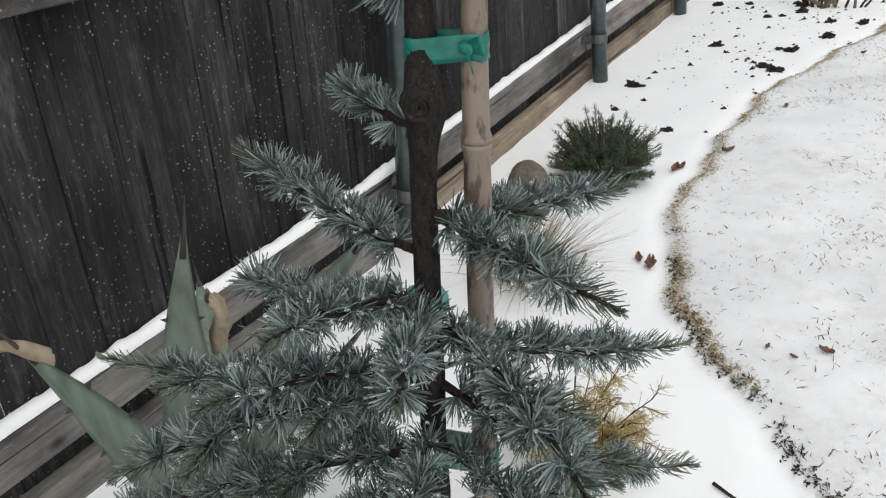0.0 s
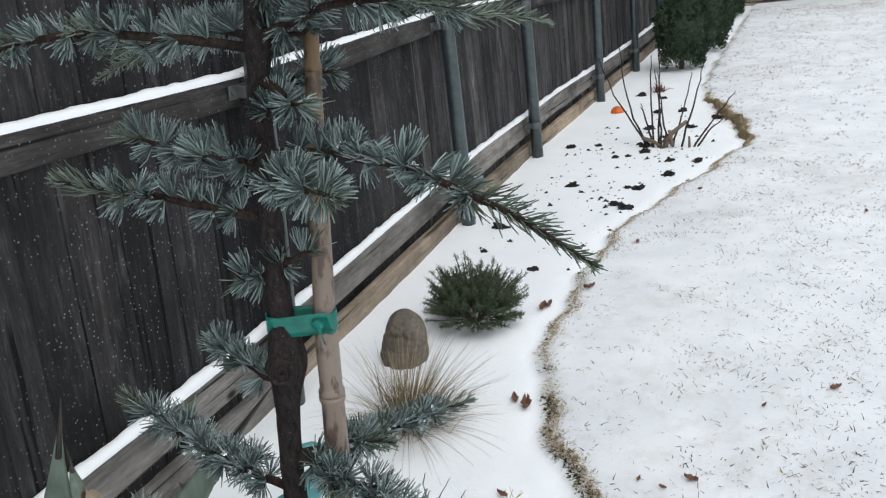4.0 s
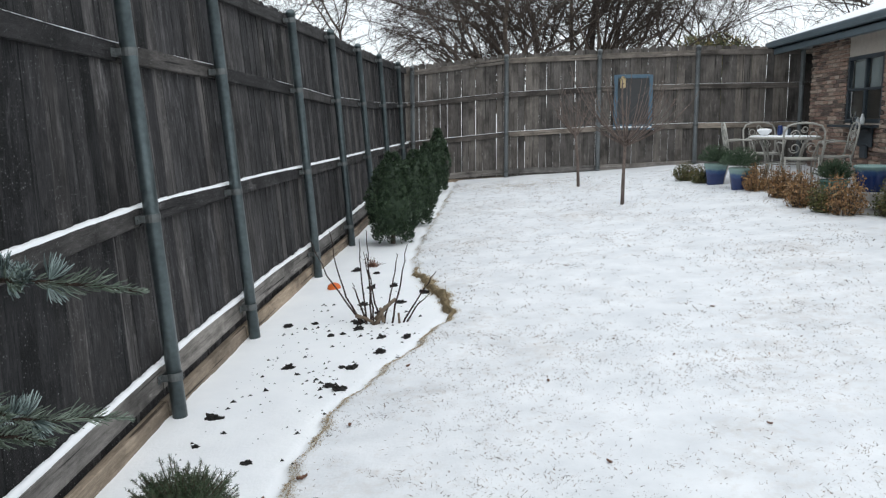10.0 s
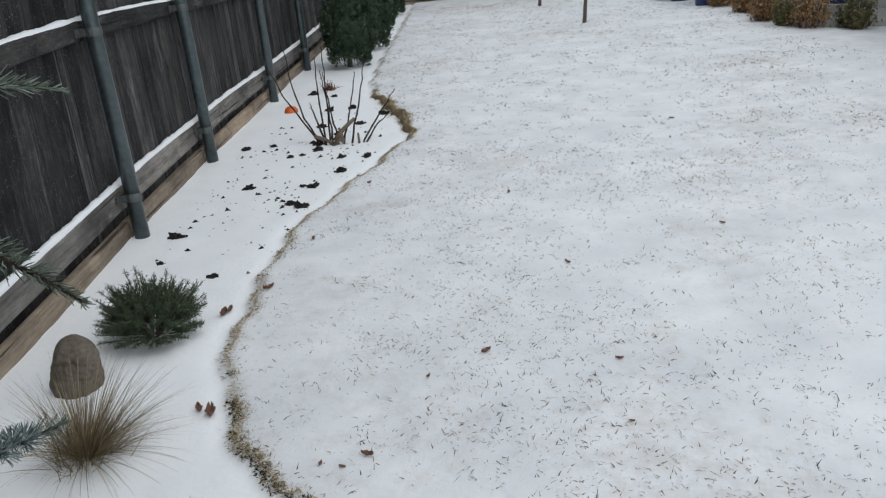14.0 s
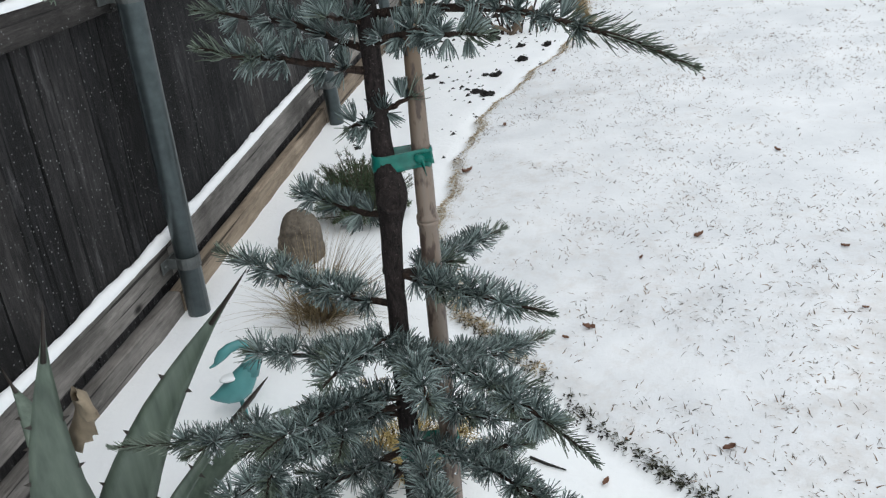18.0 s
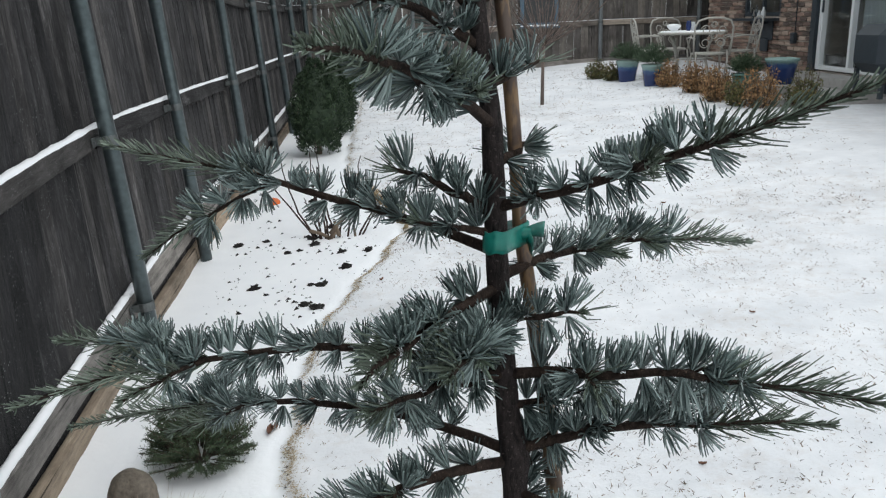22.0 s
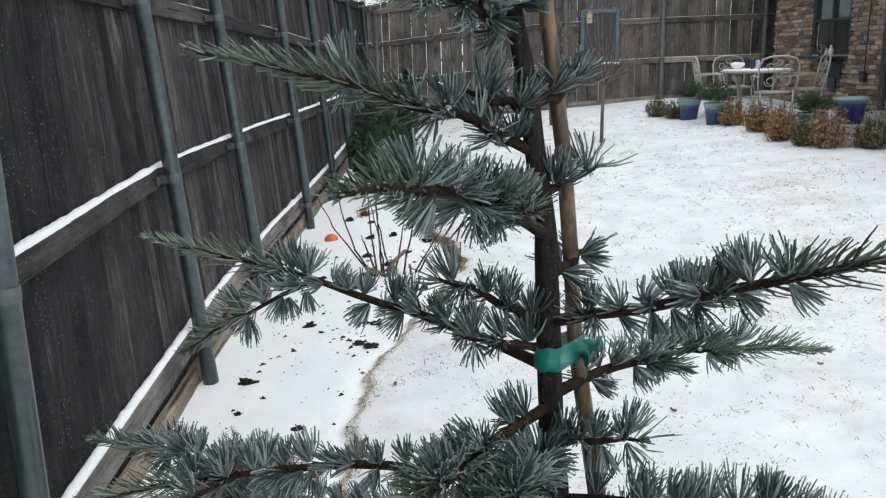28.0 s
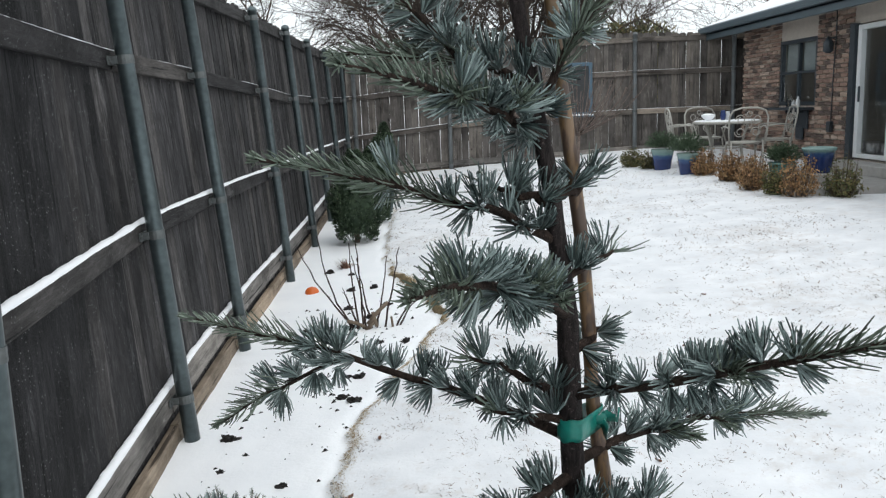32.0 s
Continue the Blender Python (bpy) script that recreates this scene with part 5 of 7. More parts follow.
# bare shrub: a few dark stems from a cut crown
bare = thing("bare_shrub", "leafless shrub of thin dark stems with pruned stubs", "shrub")
bx, by = -0.51, 6.48
bz = ground_z(bx, by)
M_STEM = mat("dark_stem_bark", bark_build((0.018, 0.012, 0.011), (0.075, 0.052, 0.045), 60))
STEMS = (((-0.587, 0.15), (-0.726, 0.333), (-0.875, 0.522), (-0.998, 0.776)), ((-0.587, 0.15), (-0.714, 0.356), (-0.795, 0.589), (-0.842, 0.853)),
         ((-0.554, 0.15), (-0.589, 0.501), (-0.599, 0.809)), ((-0.521, 0.15), (-0.535, 0.501), (-0.558, 0.863)), ((-0.498, 0.15), (-0.536, 0.434), (-0.602, 0.677)),
         ((-0.454, 0.15), (-0.504, 0.412), (-0.545, 0.699)), ((-0.420, 0.18), (-0.373, 0.39), (-0.334, 0.666)), ((-0.366, 0.15), (-0.283, 0.501), (-0.23, 0.776)),
         ((-0.289, 0.15), (-0.154, 0.369), (-0.021, 0.568)), ((-0.256, 0.15), (-0.177, 0.291), (-0.089, 0.358)), ((-0.560, 0.17), (-0.636, 0.39), (-0.667, 0.456)))
for k, knees in enumerate(STEMS):
    xs, hs = [q[0] for q in knees], [q[1] for q in knees]
    deep = prng.uniform(-0.12, 0.22)
    pts = []
    for i in range(10):
        s = i / 9 * (len(knees) - 1)
        z = float(np.interp(s, range(len(knees)), hs)) - 0.155 + bz
        pts.append((float(np.interp(s, range(len(knees)), xs)) + 0.010 * noise.noise((i * 0.8, k, 1)), by + deep * (i / 9) ** 1.3 + 0.012 * noise.noise((i * 0.8, k, 2)), z - (0.03 if i == 0 else 0)))
    v, f = tube_data(pts, [0.0085 * (1 - 0.66 * i / 9) for i in range(10)], 7)
    for i in range(2, 10):
        tube_data([pts[i], (pts[i][0] + prng.uniform(-0.014, 0.014), pts[i][1], pts[i][2] + 0.012)], [0.004, 0.0012], 5, v, f)
    put("stem", mesh_from("stem", v, f, M_STEM, True), bare)
for ax, az, ex, ez, rad in ((-0.64, 0.07, -0.488, 0.0, 0.015), (-0.487, 0.04, -0.33, 0.20, 0.017), (-0.421, 0.02, -0.452, 0.13, 0.014), (-0.50, -0.01, -0.42, 0.06, 0.018), (-0.30, 0.0, -0.31, 0.09, 0.010)):
    tube("stub", [(ax, by - 0.02, bz + az), ((ax + ex) / 2, by - 0.01, bz + (az + ez) / 2 + 0.012), (ex, by, bz + ez)], [rad, rad * 0.9, rad * 0.8], M_PALEBARK, 8, bare, None, "sawn grey stub")

# small dead perennial
dead = thing("dead_perennial", "small withered brown perennial", "plant")
st, wy, ln, wd = [], [], [], []
for k in range(70):
    w = prng.uniform(0, 6.283)
    st.append((-0.86 + prng.normal() * 0.03, 8.67 + prng.normal() * 0.03, ground_z(-0.86, 8.67)))
    wy.append((math.cos(w) * 0.7, math.sin(w) * 0.7, prng.uniform(0.5, 1.4)))
    ln.append(prng.uniform(0.06, 0.17))
    wd.append(prng.uniform(0.006, 0.016))
put("leaves", blades(st, wy, ln, wd, "leaves", M_DEADLEAF, 0.3), dead)

# fountain grass
tuft = thing("ornamental_grass", "dry straw-coloured clump of fountain grass", "grass")
gx0, gy0 = -0.755, 2.64
st, wy, ln, wd = [], [], [], []
for k in range(820):
    w = prng.uniform(0, 6.283)
    rad = abs(prng.normal()) * 0.05
    x, y = gx0 + rad * math.cos(w), gy0 + rad * math.sin(w)
    lean = abs(prng.normal()) * 0.82 + 0.06
    st.append((x, y, ground_z(x, y) - 0.005))
    wy.append((math.cos(w) * lean + 0.22, math.sin(w) * lean, 1.0))
    ln.append(prng.uniform(0.10, 0.42) * (1.0 if lean < 1.2 else 0.85))
    wd.append(prng.uniform(0.0017, 0.0038))
put("blades", blades(st, wy, ln, wd, "blades", M_FOUNTAIN, 0.2, 5), tuft)
st, wy, ln, wd = [], [], [], []
for k in range(150):
    w = prng.uniform(0, 6.283)
    st.append((gx0 + 0.03 * math.cos(w), gy0 + 0.03 * math.sin(w), ground_z(gx0, gy0)))
    wy.append((math.cos(w) + 0.15, math.sin(w), prng.uniform(0.3, 0.9)))
    ln.append(prng.uniform(0.24, 0.46))
    wd.append(prng.uniform(0.0013, 0.0024))
put("long_blades", blades(st, wy, ln, wd, "long_blades", M_FOUNTAIN, 0.34, 7), tuft, None, "long arching straw blades")

# golden thread-leaf cypress
M_GOLDTWIG = mat("golden_shrub_bark", bark_build((0.022, 0.015, 0.012), (0.075, 0.048, 0.032), 120))
gold = thing("golden_shrub", "small sparse golden-yellow thread-leaf cypress with bare twigs", "shrub")
cx0, cy0 = -0.265, 1.87
cz0 = ground_z(cx0, cy0)
st, wy, ln = [], [], []
for k in range(30):
    w = 6.283 * k / 30 + prng.uniform(-0.2, 0.2)
    bald = 1.4 < w < 3.6
    reach = prng.uniform(0.17, 0.29) if bald else prng.uniform(0.07, 0.20)
    end = Vector((cx0 + reach * math.cos(w), cy0 + reach * math.sin(w) * 0.8, cz0 + prng.uniform(0.12, 0.25)))
    line = curve((cx0 + 0.01 * math.cos(w), cy0 + 0.01 * math.sin(w), cz0 - 0.01), end, (0, 0, 0.015), 8)
    v, f = tube_data(line, [0.0030 * (1 - 0.62 * i / 8) for i in range(9)], 5)
    for j in range(12):
        i = 2 + j % 7
        d = (line[min(i + 1, 8)] - line[i - 1]).normalized() * 0.8 + Vector(prng.normal(size=3)) * 0.55
        e = line[i] + d.normalized() * prng.uniform(0.015, 0.055)
        sub = curve(line[i], e, (0, 0, 0.004), 4)
        tube_data(sub, [0.0016, 0.0014, 0.0012, 0.0010, 0.0008], 4, v, f)
        if bald and j % 4:
            continue
        for q in sub[1:]:
            for i in range(5):
                st.append(q)
                wy.append(np.array(d) * 0.6 + prng.normal(size=3) * 0.45 + np.array([0, 0, -0.35]))
                ln.append(prng.uniform(0.014, 0.042))
    put("branch", mesh_from("branch", v, f, M_GOLDTWIG, True), gold)
put("foliage", needle_mesh(st, wy, ln, 0.0014, "foliage", M_GOLD, 0.4), gold, None, "golden-yellow thread foliage")

# agave
agave = thing("agave", "large grey-green agave with toothed leaves and a dried broken tip", "plant")
A0 = Vector((-0.74, 1.27, -0.04))


def agave_leaf(tip, bow, wide, face, dry=0.0, fold=0.35):
    """A thick channelled leaf with teeth along its edges."""
    line = curve(A0 + (Vector(tip) - A0) * 0.02, tip, bow, 16)
    n = len(line)
    v, f = [], []
    rim = []
    for i, p in enumerate(line):
        s = i / (n - 1)
        d = (line[min(i + 1, n - 1)] - line[max(i - 1, 0)]).normalized()
        side = d.cross(Vector(face)).normalized()
        up = side.cross(d)
        half = wide / 2 * (0.75 + 1.0 * s - 0.6 * s * s) * max(0.03, (1 - s ** 1.9)) * (1 - 0.10 * s)
        thick = 0.016 * (1 - 0.8 * s) + 0.0015
        ring = [(-1, fold), (-0.55, 0.08), (0, 0), (0.55, 0.08), (1, fold), (0.5, fold * 0.25 - 0.9 * thick / max(half, 0.004)), (0, -1.0 * thick / max(half, 0.004)), (-0.5, fold * 0.25 - 0.9 * thick / max(half, 0.004))]
        for a, u in ring:
            v.append(p + side * a * half + up * max(u, -0.6) * half)
        rim.append((v[-8], v[-4], side, half, d))
    for i in range(n - 1):
        f += [(i * 8 + k, i * 8 + (k + 1) % 8, (i + 1) * 8 + (k + 1) % 8, (i + 1) * 8 + k) for k in range(8)]
    f += [tuple(reversed(range(8))), tuple((n - 1) * 8 + k for k in range(8))]
    ob = put("leaf", mesh_from("leaf", v, f, M_AGAVE, True), agave)
    for i in range(3, n - 2, 2):
        for a, sgn in ((rim[i][0], -1), (rim[i][1], 1)):
            d, o = rim[i][4], rim[i][2] * sgn
            tooth = [a - d * 0.006 - o * 0.002, a + d * 0.006 - o * 0.002, a - o * 0.002 + d.cross(o) * 0.003, a + o * 0.009 + d * 0.003]
            put("tooth", mesh_from("tooth", tooth, [(0, 1, 3), (1, 2, 3), (2, 0, 3), (0, 2, 1)], M_THORN), ob)
    d = (line[-1] - line[-3]).normalized()
    tube("spine", [line[-2], line[-1], line[-1] + d * 0.03, line[-1] + d * 0.055], [0.005, 0.0035, 0.002, 0.0005], M_THORN, 7, ob)
    return ob


agave_leaf((-0.604, 1.20, 0.885), (-0.04, -0.02, 0.0), 0.15, (0.75, -0.6, 0.25))
agave_leaf((-0.375, 1.37, 0.865), (-0.09, -0.02, 0.0), 0.14, (0.4, -0.8, 0.5))
agave_leaf((-0.245, 1.135, 0.84), (-0.08, 0.02, -0.03), 0.055, (0.2, -0.9, 0.5))
agave_leaf((-0.69, 0.955, 0.795), (0.07, -0.03, 0.08), 0.12, (0.9, -0.1, 0.55))
agave_leaf((-0.40, 1.65, 0.42), (-0.05, 0.03, 0.08), 0.13, (-0.3, -0.4, 0.9))
agave_leaf((-1.05, 1.55, 0.5), (0.02, 0.0, 0.09), 0.12, (0.5, -0.3, 0.8))
# dried ends of two broken leaves
for tip, base, bend, seed in (((-0.585, 1.20, 0.77), (-0.655, 1.26, 0.63), (0.02, 0.0, 0.012), 3), ((-0.79, 0.92, 0.80), (-0.645, 0.975, 0.78), (0.0, 0.0, 0.006), 8)):
    line = curve(base, tip, bend, 8)
    v, f = [], []
    for i, p in enumerate(line):
        s = i / 8
        for k in range(9):
            w = 2 * math.pi * k / 9
            rr = (0.034 if seed == 3 else 0.011) * (1 - 0.75 * s) * (1 + 1.1 * noise.noise((math.cos(w) * 2.5, math.sin(w) * 2.5, s * 6 + seed)))
            v.append(p + Vector((math.cos(w) * rr, -math.cos(w) * rr * 0.3 + math.sin(w) * rr * 0.4, math.sin(w) * rr)))
    for i in range(8):
        f += [(i * 9 + k, i * 9 + (k + 1) % 9, (i + 1) * 9 + (k + 1) % 9, (i + 1) * 9 + k) for k in range(9)]
    put("dried_tip", mesh_from("dried_tip", v, f, M_DRYLEAF, True), agave, None, "shrivelled brown leaf end")

# ---- garden ornaments ----
# a metal goose, one plain mesh
M_GOOSE = plain("aqua_painted_metal", (0.07, 0.235, 0.24), 0.5, 0.0, 0.3, 18, 0.2)
gx1, gy1 = -0.83, 2.12
gz1 = ground_z(gx1, gy1) - 0.015
v, f = [], []
way = Vector((0.8, 0.6, 0)).normalized()


def goose_ring(pts):
    """A smooth body of rings: (along, up, half width, half height)."""
    base = len(v)
    for a, u, hw, hh in pts:
        c = Vector((gx1, gy1, gz1)) + way * a + Vector((0, 0, u))
        side = way.cross(Vector((0, 0, 1)))
        for k in range(14):
            w = 2 * math.pi * k / 14
            v.append(c + side * hw * math.cos(w) + Vector((0, 0, hh * math.sin(w))))
    for i in range(len(pts) - 1):
        f.extend((base + i * 14 + k, base + i * 14 + (k + 1) % 14, base + (i + 1) * 14 + (k + 1) % 14, base + (i + 1) * 14 + k) for k in range(14))


goose_ring([(-0.105, 0.118, 0.004, 0.004), (-0.085, 0.114, 0.018, 0.014), (-0.05, 0.116, 0.038, 0.036), (-0.01, 0.130, 0.048, 0.056), (0.03, 0.152, 0.045, 0.062), (0.058, 0.180, 0.030, 0.045), (0.074, 0.20, 0.008, 0.012)])
gp = [Vector((gx1, gy1, gz1)) + way * a + Vector((0, 0, u)) for a, u in ((0.04, 0.175), (0.064, 0.215), (0.068, 0.25), (0.054, 0.28), (0.026, 0.294), (-0.006, 0.29), (-0.034, 0.274), (-0.052, 0.256), (-0.062, 0.244))]
tube_data(gp, [0.038, 0.029, 0.022, 0.0185, 0.017, 0.0175, 0.019, 0.013, 0.007], 12, v, f)
tube_data([gp[-1], gp[-1] - way * 0.022 + Vector((0, 0, -0.008))], [0.007, 0.003], 8, v, f)
for sgn in (-1, 1):
    o = Vector((gx1, gy1, gz1)) + way.cross(Vector((0, 0, 1))) * 0.022 * sgn
    tube_data([o + Vector((0, 0, -0.01)), o + Vector((0, 0, 0.07))], [0.007, 0.008], 8, v, f)
gc = Vector((gx1, gy1, gz1))
v = [gc + (Vector(p) - gc) * 0.86 for p in v]
tagged(put("goose_statue", mesh_from("goose_statue", v, f, M_GOOSE, True)), "aqua-painted metal goose ornament standing in snow", "statue")
w, q = lathe([(1.0, 0.0), (0.92, 0.5), (0.6, 0.9), (0.1, 1.0)], 16)
tagged(put("snow_patch", mesh_from("snow_patch", w, q, M_SNOW, True), None, pose(gx1 - 0.022 * way.x, gy1 - 0.022 * way.y, gz1 + 0.148, 0, 0, math.degrees(math.atan2(way.y, way.x))) @ Matrix.Diagonal((0.032, 0.022, 0.010, 1))), "small cap of snow on the goose", "snow")

# a weathered stone figure, one plain mesh
sv, sf = [], []
sx, sy = -0.975, 3.075
sz = ground_z(sx, sy)
for i in range(36):
    s = i / 35
    h = s * 0.225
    prof = math.sqrt(max(0.0, 1 - (max(0, s - 0.42) / 0.58) ** 2.6)) * (1.04 - 0.30 * max(0, s - 0.25))
    for k in range(44):
        w = 2 * math.pi * k / 44
        face = math.exp(-((w - 4.75) / 0.75) ** 2)
        carve = (-0.13 * math.exp(-((s - 0.55 - 0.05 * math.cos(2 * (w - 4.75))) / 0.035) ** 2) - 0.11 * math.exp(-((s - 0.33) / 0.03) ** 2) + 0.07 * math.exp(-((s - 0.70) / 0.07) ** 2)
                 - 0.12 * math.exp(-((abs(w - 4.75) - 0.45 + 0.35 * s) / 0.09) ** 2)) * face
        rough = 0.11 * noise.noise((math.cos(w) * 1.5, math.sin(w) * 1.5, s * 2.5)) + 0.07 * noise.noise((math.cos(w) * 3, math.sin(w) * 3, s * 9)) + 0.03 * noise.noise((math.cos(w) * 4.5, math.sin(w) * 4.5, s * 15))
        rr = 0.092 * prof * (1 + rough + carve)
        sv.append((sx + rr * math.cos(w), sy + rr * math.sin(w) * 0.85 + 0.02 * s, sz - 0.015 + h))
for i in range(35):
    sf += [(i * 44 + k, i * 44 + (k + 1) % 44, (i + 1) * 44 + (k + 1) % 44, (i + 1) * 44 + k) for k in range(44)]
sf.append(tuple(35 * 44 + k for k in range(44)))
tagged(put("stone_statue", mesh_from("stone_statue", sv, sf, M_STONE, True)), "weathered rounded brown stone figure in the bed", "statue")

# an orange cap half buried by the post
M_ORANGE = plain("orange_plastic", (0.62, 0.13, 0.02), 0.4, 0, 0.12, 20, 0.1)
w, q = lathe([(0.062, -0.02), (0.064, 0.012), (0.058, 0.036), (0.040, 0.055), (0.014, 0.064)], 20)
tagged(put("orange_ball", mesh_from("orange_ball", w, q, M_ORANGE, True), None, Matrix.Translation((-1.08, 7.78, ground_z(-1.08, 7.78) - 0.012))), "small orange plastic ball half sunk in snow", "ball")
# a terracotta pot rim under the cedar
w, q = lathe([(0.07, 0), (0.085, 0.10), (0.092, 0.10), (0.094, 0.13), (0.08, 0.13), (0.076, 0.06)], 22)
tagged(put("terracotta_pot", mesh_from("terracotta_pot", w, q, plain("terracotta", (0.42, 0.14, 0.06), 0.75, 0, 0.2, 20, 0.2), True), None, Matrix.Translation((-0.42, 1.50, ground_z(-0.42, 1.50) - 0.07))), "small orange terracotta pot in the snow", "pot")


# ---- clods, dead leaves, sticks ----
def clod(x, y, size, seed):
    """A crumbly lump of soil with knobs and hollows."""
    v, f = [], []
    rows, cols = 7, 16
    for i in range(rows):
        e = math.pi * (0.55 * i / (rows - 1) - 0.05)
        for j in range(cols):
            w = 2 * math.pi * j / cols
            p = Vector((math.cos(w) * math.cos(e), math.sin(w) * math.cos(e), math.sin(e)))
            q = 0.75 + 0.5 * noise.noise(p * 1.6 + Vector((seed * 3.1, 0, 0))) + 0.55 * noise.noise(p * 4.2 + Vector((0, seed * 1.7, 0)))
            q = max(0.25, q)
            v.append((x + size * 1.15 * q * p.x, y + size * 0.95 * q * p.y, ground_z(x, y) - 0.004 + size * 0.75 * q * p.z))
    for i in range(rows - 1):
        f += [(i * cols + j, i * cols + (j + 1) % cols, (i + 1) * cols + (j + 1) % cols, (i + 1) * cols + j) for j in range(cols)]
    f.append(tuple((rows - 1) * cols + j for j in range(cols)))
    return tagged(put("soil_clod", mesh_from("soil_clod", v, f, M_SOIL)), "dark crumbly soil clod on the snow", "soil", "soil clods in the bed")


for k, (x, y, s) in enumerate(((-1.18, 6.52, 0.045), (-0.98, 6.56, 0.035), (-0.59, 6.34, 0.05), (-0.38, 6.09, 0.045), (-0.19, 6.04, 0.045), (-0.34, 5.72, 0.05), (-0.92, 5.51, 0.05), (-0.48, 5.43, 0.045),
                              (-0.48, 5.02, 0.05), (-1.12, 4.66, 0.05), (-0.74, 4.07, 0.03), (-1.08, 4.28, 0.024), (-0.99, 4.45, 0.022), (-0.78, 6.21, 0.035), (-0.69, 7.09, 0.05), (-0.72, 7.71, 0.05), (-1.0, 8.5, 0.06),
                              (-0.76, 8.32, 0.04), (-0.51, 7.71, 0.05), (-0.2, 7.4, 0.05), (-0.56, 5.08, 0.04), (-0.82, 5.36, 0.022), (-0.36, 7.1, 0.05), (-0.5, 6.75, 0.05), (-0.62, 6.5, 0.06), (-0.70, 6.24, 0.03), (-0.55, 5.45, 0.03))):
    clod(x, y, s * 0.95, k)
v, f = [], []
r = random.Random(5)
for k in range(620):
    x, y = r.uniform(-1.2, -0.1), r.gauss(5.7, 0.9)
    if noise.noise((x * 3.2, y * 3.2, 12)) < r.uniform(-0.5, 0.35):
        continue
    if x > edge_x(y) - 0.05 or y < 3.9 or y > 8.6:
        continue
    s = 0.003 + 0.016 * r.random() ** 2.5
    q = Vector((x, y, ground_z(x, y)))
    b0 = len(v)
    for p in ((1, 0, -0.1), (-0.5, 0.8, -0.1), (-0.5, -0.8, -0.1), (0.1, 0.1, 0.8)):
        v.append(q + Vector((p[0] * 1.4, p[1], p[2])) * s * r.uniform(0.5, 1.4))
    f += [(b0, b0 + 1, b0 + 3), (b0 + 1, b0 + 2, b0 + 3), (b0 + 2, b0, b0 + 3)]
tagged(put("soil_crumbs", mesh_from("soil_crumbs", v, f, M_SOIL)), "crumbs of dark soil scattered over the snow", "soil", kind="stuff")


def dead_leaf(x, y, size, seed):
    """A curled dry leaf lying on the snow."""
    r = random.Random(seed)
    turn = r.uniform(0, 6.28)
    v, f = [], []
    n = 8
    for i in range(n):
        s = i / (n - 1)
        half = size * (0.24 + 0.10 * noise.noise((s * 5, seed, 2))) * math.sin(math.pi * min(1, s * 0.92 + 0.06)) ** 0.8
        for a in (-1, -0.5, 0, 0.5, 1):
            lx, ly = size * (s - 0.5), a * half
            z = 0.003 + size * 0.24 * abs(a) ** 1.6 * r.uniform(0.7, 1.2) + size * 0.5 * (s - 0.5) ** 2 + size * 0.10 * noise.noise((s * 6, a * 3, seed))
            X, Y = x + lx * math.cos(turn) - ly * math.sin(turn), y + lx * math.sin(turn) + ly * math.cos(turn)
            v.append((X, Y, ground_z(x, y) + z))
    for i in range(n - 1):
        f += [(i * 5 + k, i * 5 + k + 1, (i + 1) * 5 + k + 1, (i + 1) * 5 + k) for k in range(4)]
    ob = put("dead_leaf", mesh_from("dead_leaf", v, f, M_DEADLEAF, True))
    sol = ob.modifiers.new("thickness", "SOLIDIFY")
    sol.thickness = 0.0012
    return tagged(ob, "curled brown dead leaf lying on the snow", "leaf", "dead leaves on the snow")


for k, (x, y, s) in enumerate(((-0.57, 3.63, 0.085), (-0.55, 3.66, 0.07), (-0.41, 3.82, 0.075), (-0.40, 2.84, 0.10), (-0.45, 2.87, 0.07), (0.05, 2.47, 0.04), (0.19, 2.5, 0.07), (0.55, 1.97, 0.062), (-0.32, 2.35, 0.05), (1.04, 2.98, 0.05),
                              (0.75, 4.93, 0.06), (0.57, 3.1, 0.075), (1.01, 2.59, 0.035), (0.96, 3.85, 0.06), (1.02, 1.89, 0.05), (0.25, 1.87, 0.05), (0.36, 2.94, 0.04), (1.75, 4.19, 0.05), (1.52, 5.26, 0.05), (0.12, 2.45, 0.04),
                              (2.0, 6.3, 0.06), (1.2, 7.4, 0.05), (2.2, 3.3, 0.05), (-0.30, 4.4, 0.05), (-0.1, 5.3, 0.05))):
    dead_leaf(x, y, s * (0.75 if x < 0 else 0.58), k + 3)
tube("stick", [(0.055, 1.945, ground_z(0.05, 1.94) + 0.008), (0.10, 1.925, ground_z(0.1, 1.93) + 0.006), (0.15, 1.91, ground_z(0.15, 1.91) + 0.004)], [0.0045, 0.004, 0.002], M_SOIL, 6)
tagged(bpy.data.objects["stick"], "short dark twig lying on the snow", "stick")

# ---- grass through the snow ----
r = np.random.RandomState(33)
GRASS = ([], [], [], [])


def blade(x, y, way, length, width):
    for q, w in zip(GRASS, ((x, y, ground_z(x, y) - 0.003), way, length, width)):
        q.append(w)


def cover(x, y):
    """How much grass shows: large thin places, small clumps, more where the lawn is most worn."""
    return 0.7 * noise.noise((x * 0.9, y * 0.9, 9)) + 0.95 * noise.noise((x * 3.3, y * 3.3, 4)) + 0.9 * noise.noise((x * 9, y * 9, 6)) + (0.42 if y < 3.6 and x > 0.5 else 0.0) + 0.25 * math.exp(-abs(x - edge_x(y)) / 0.3)


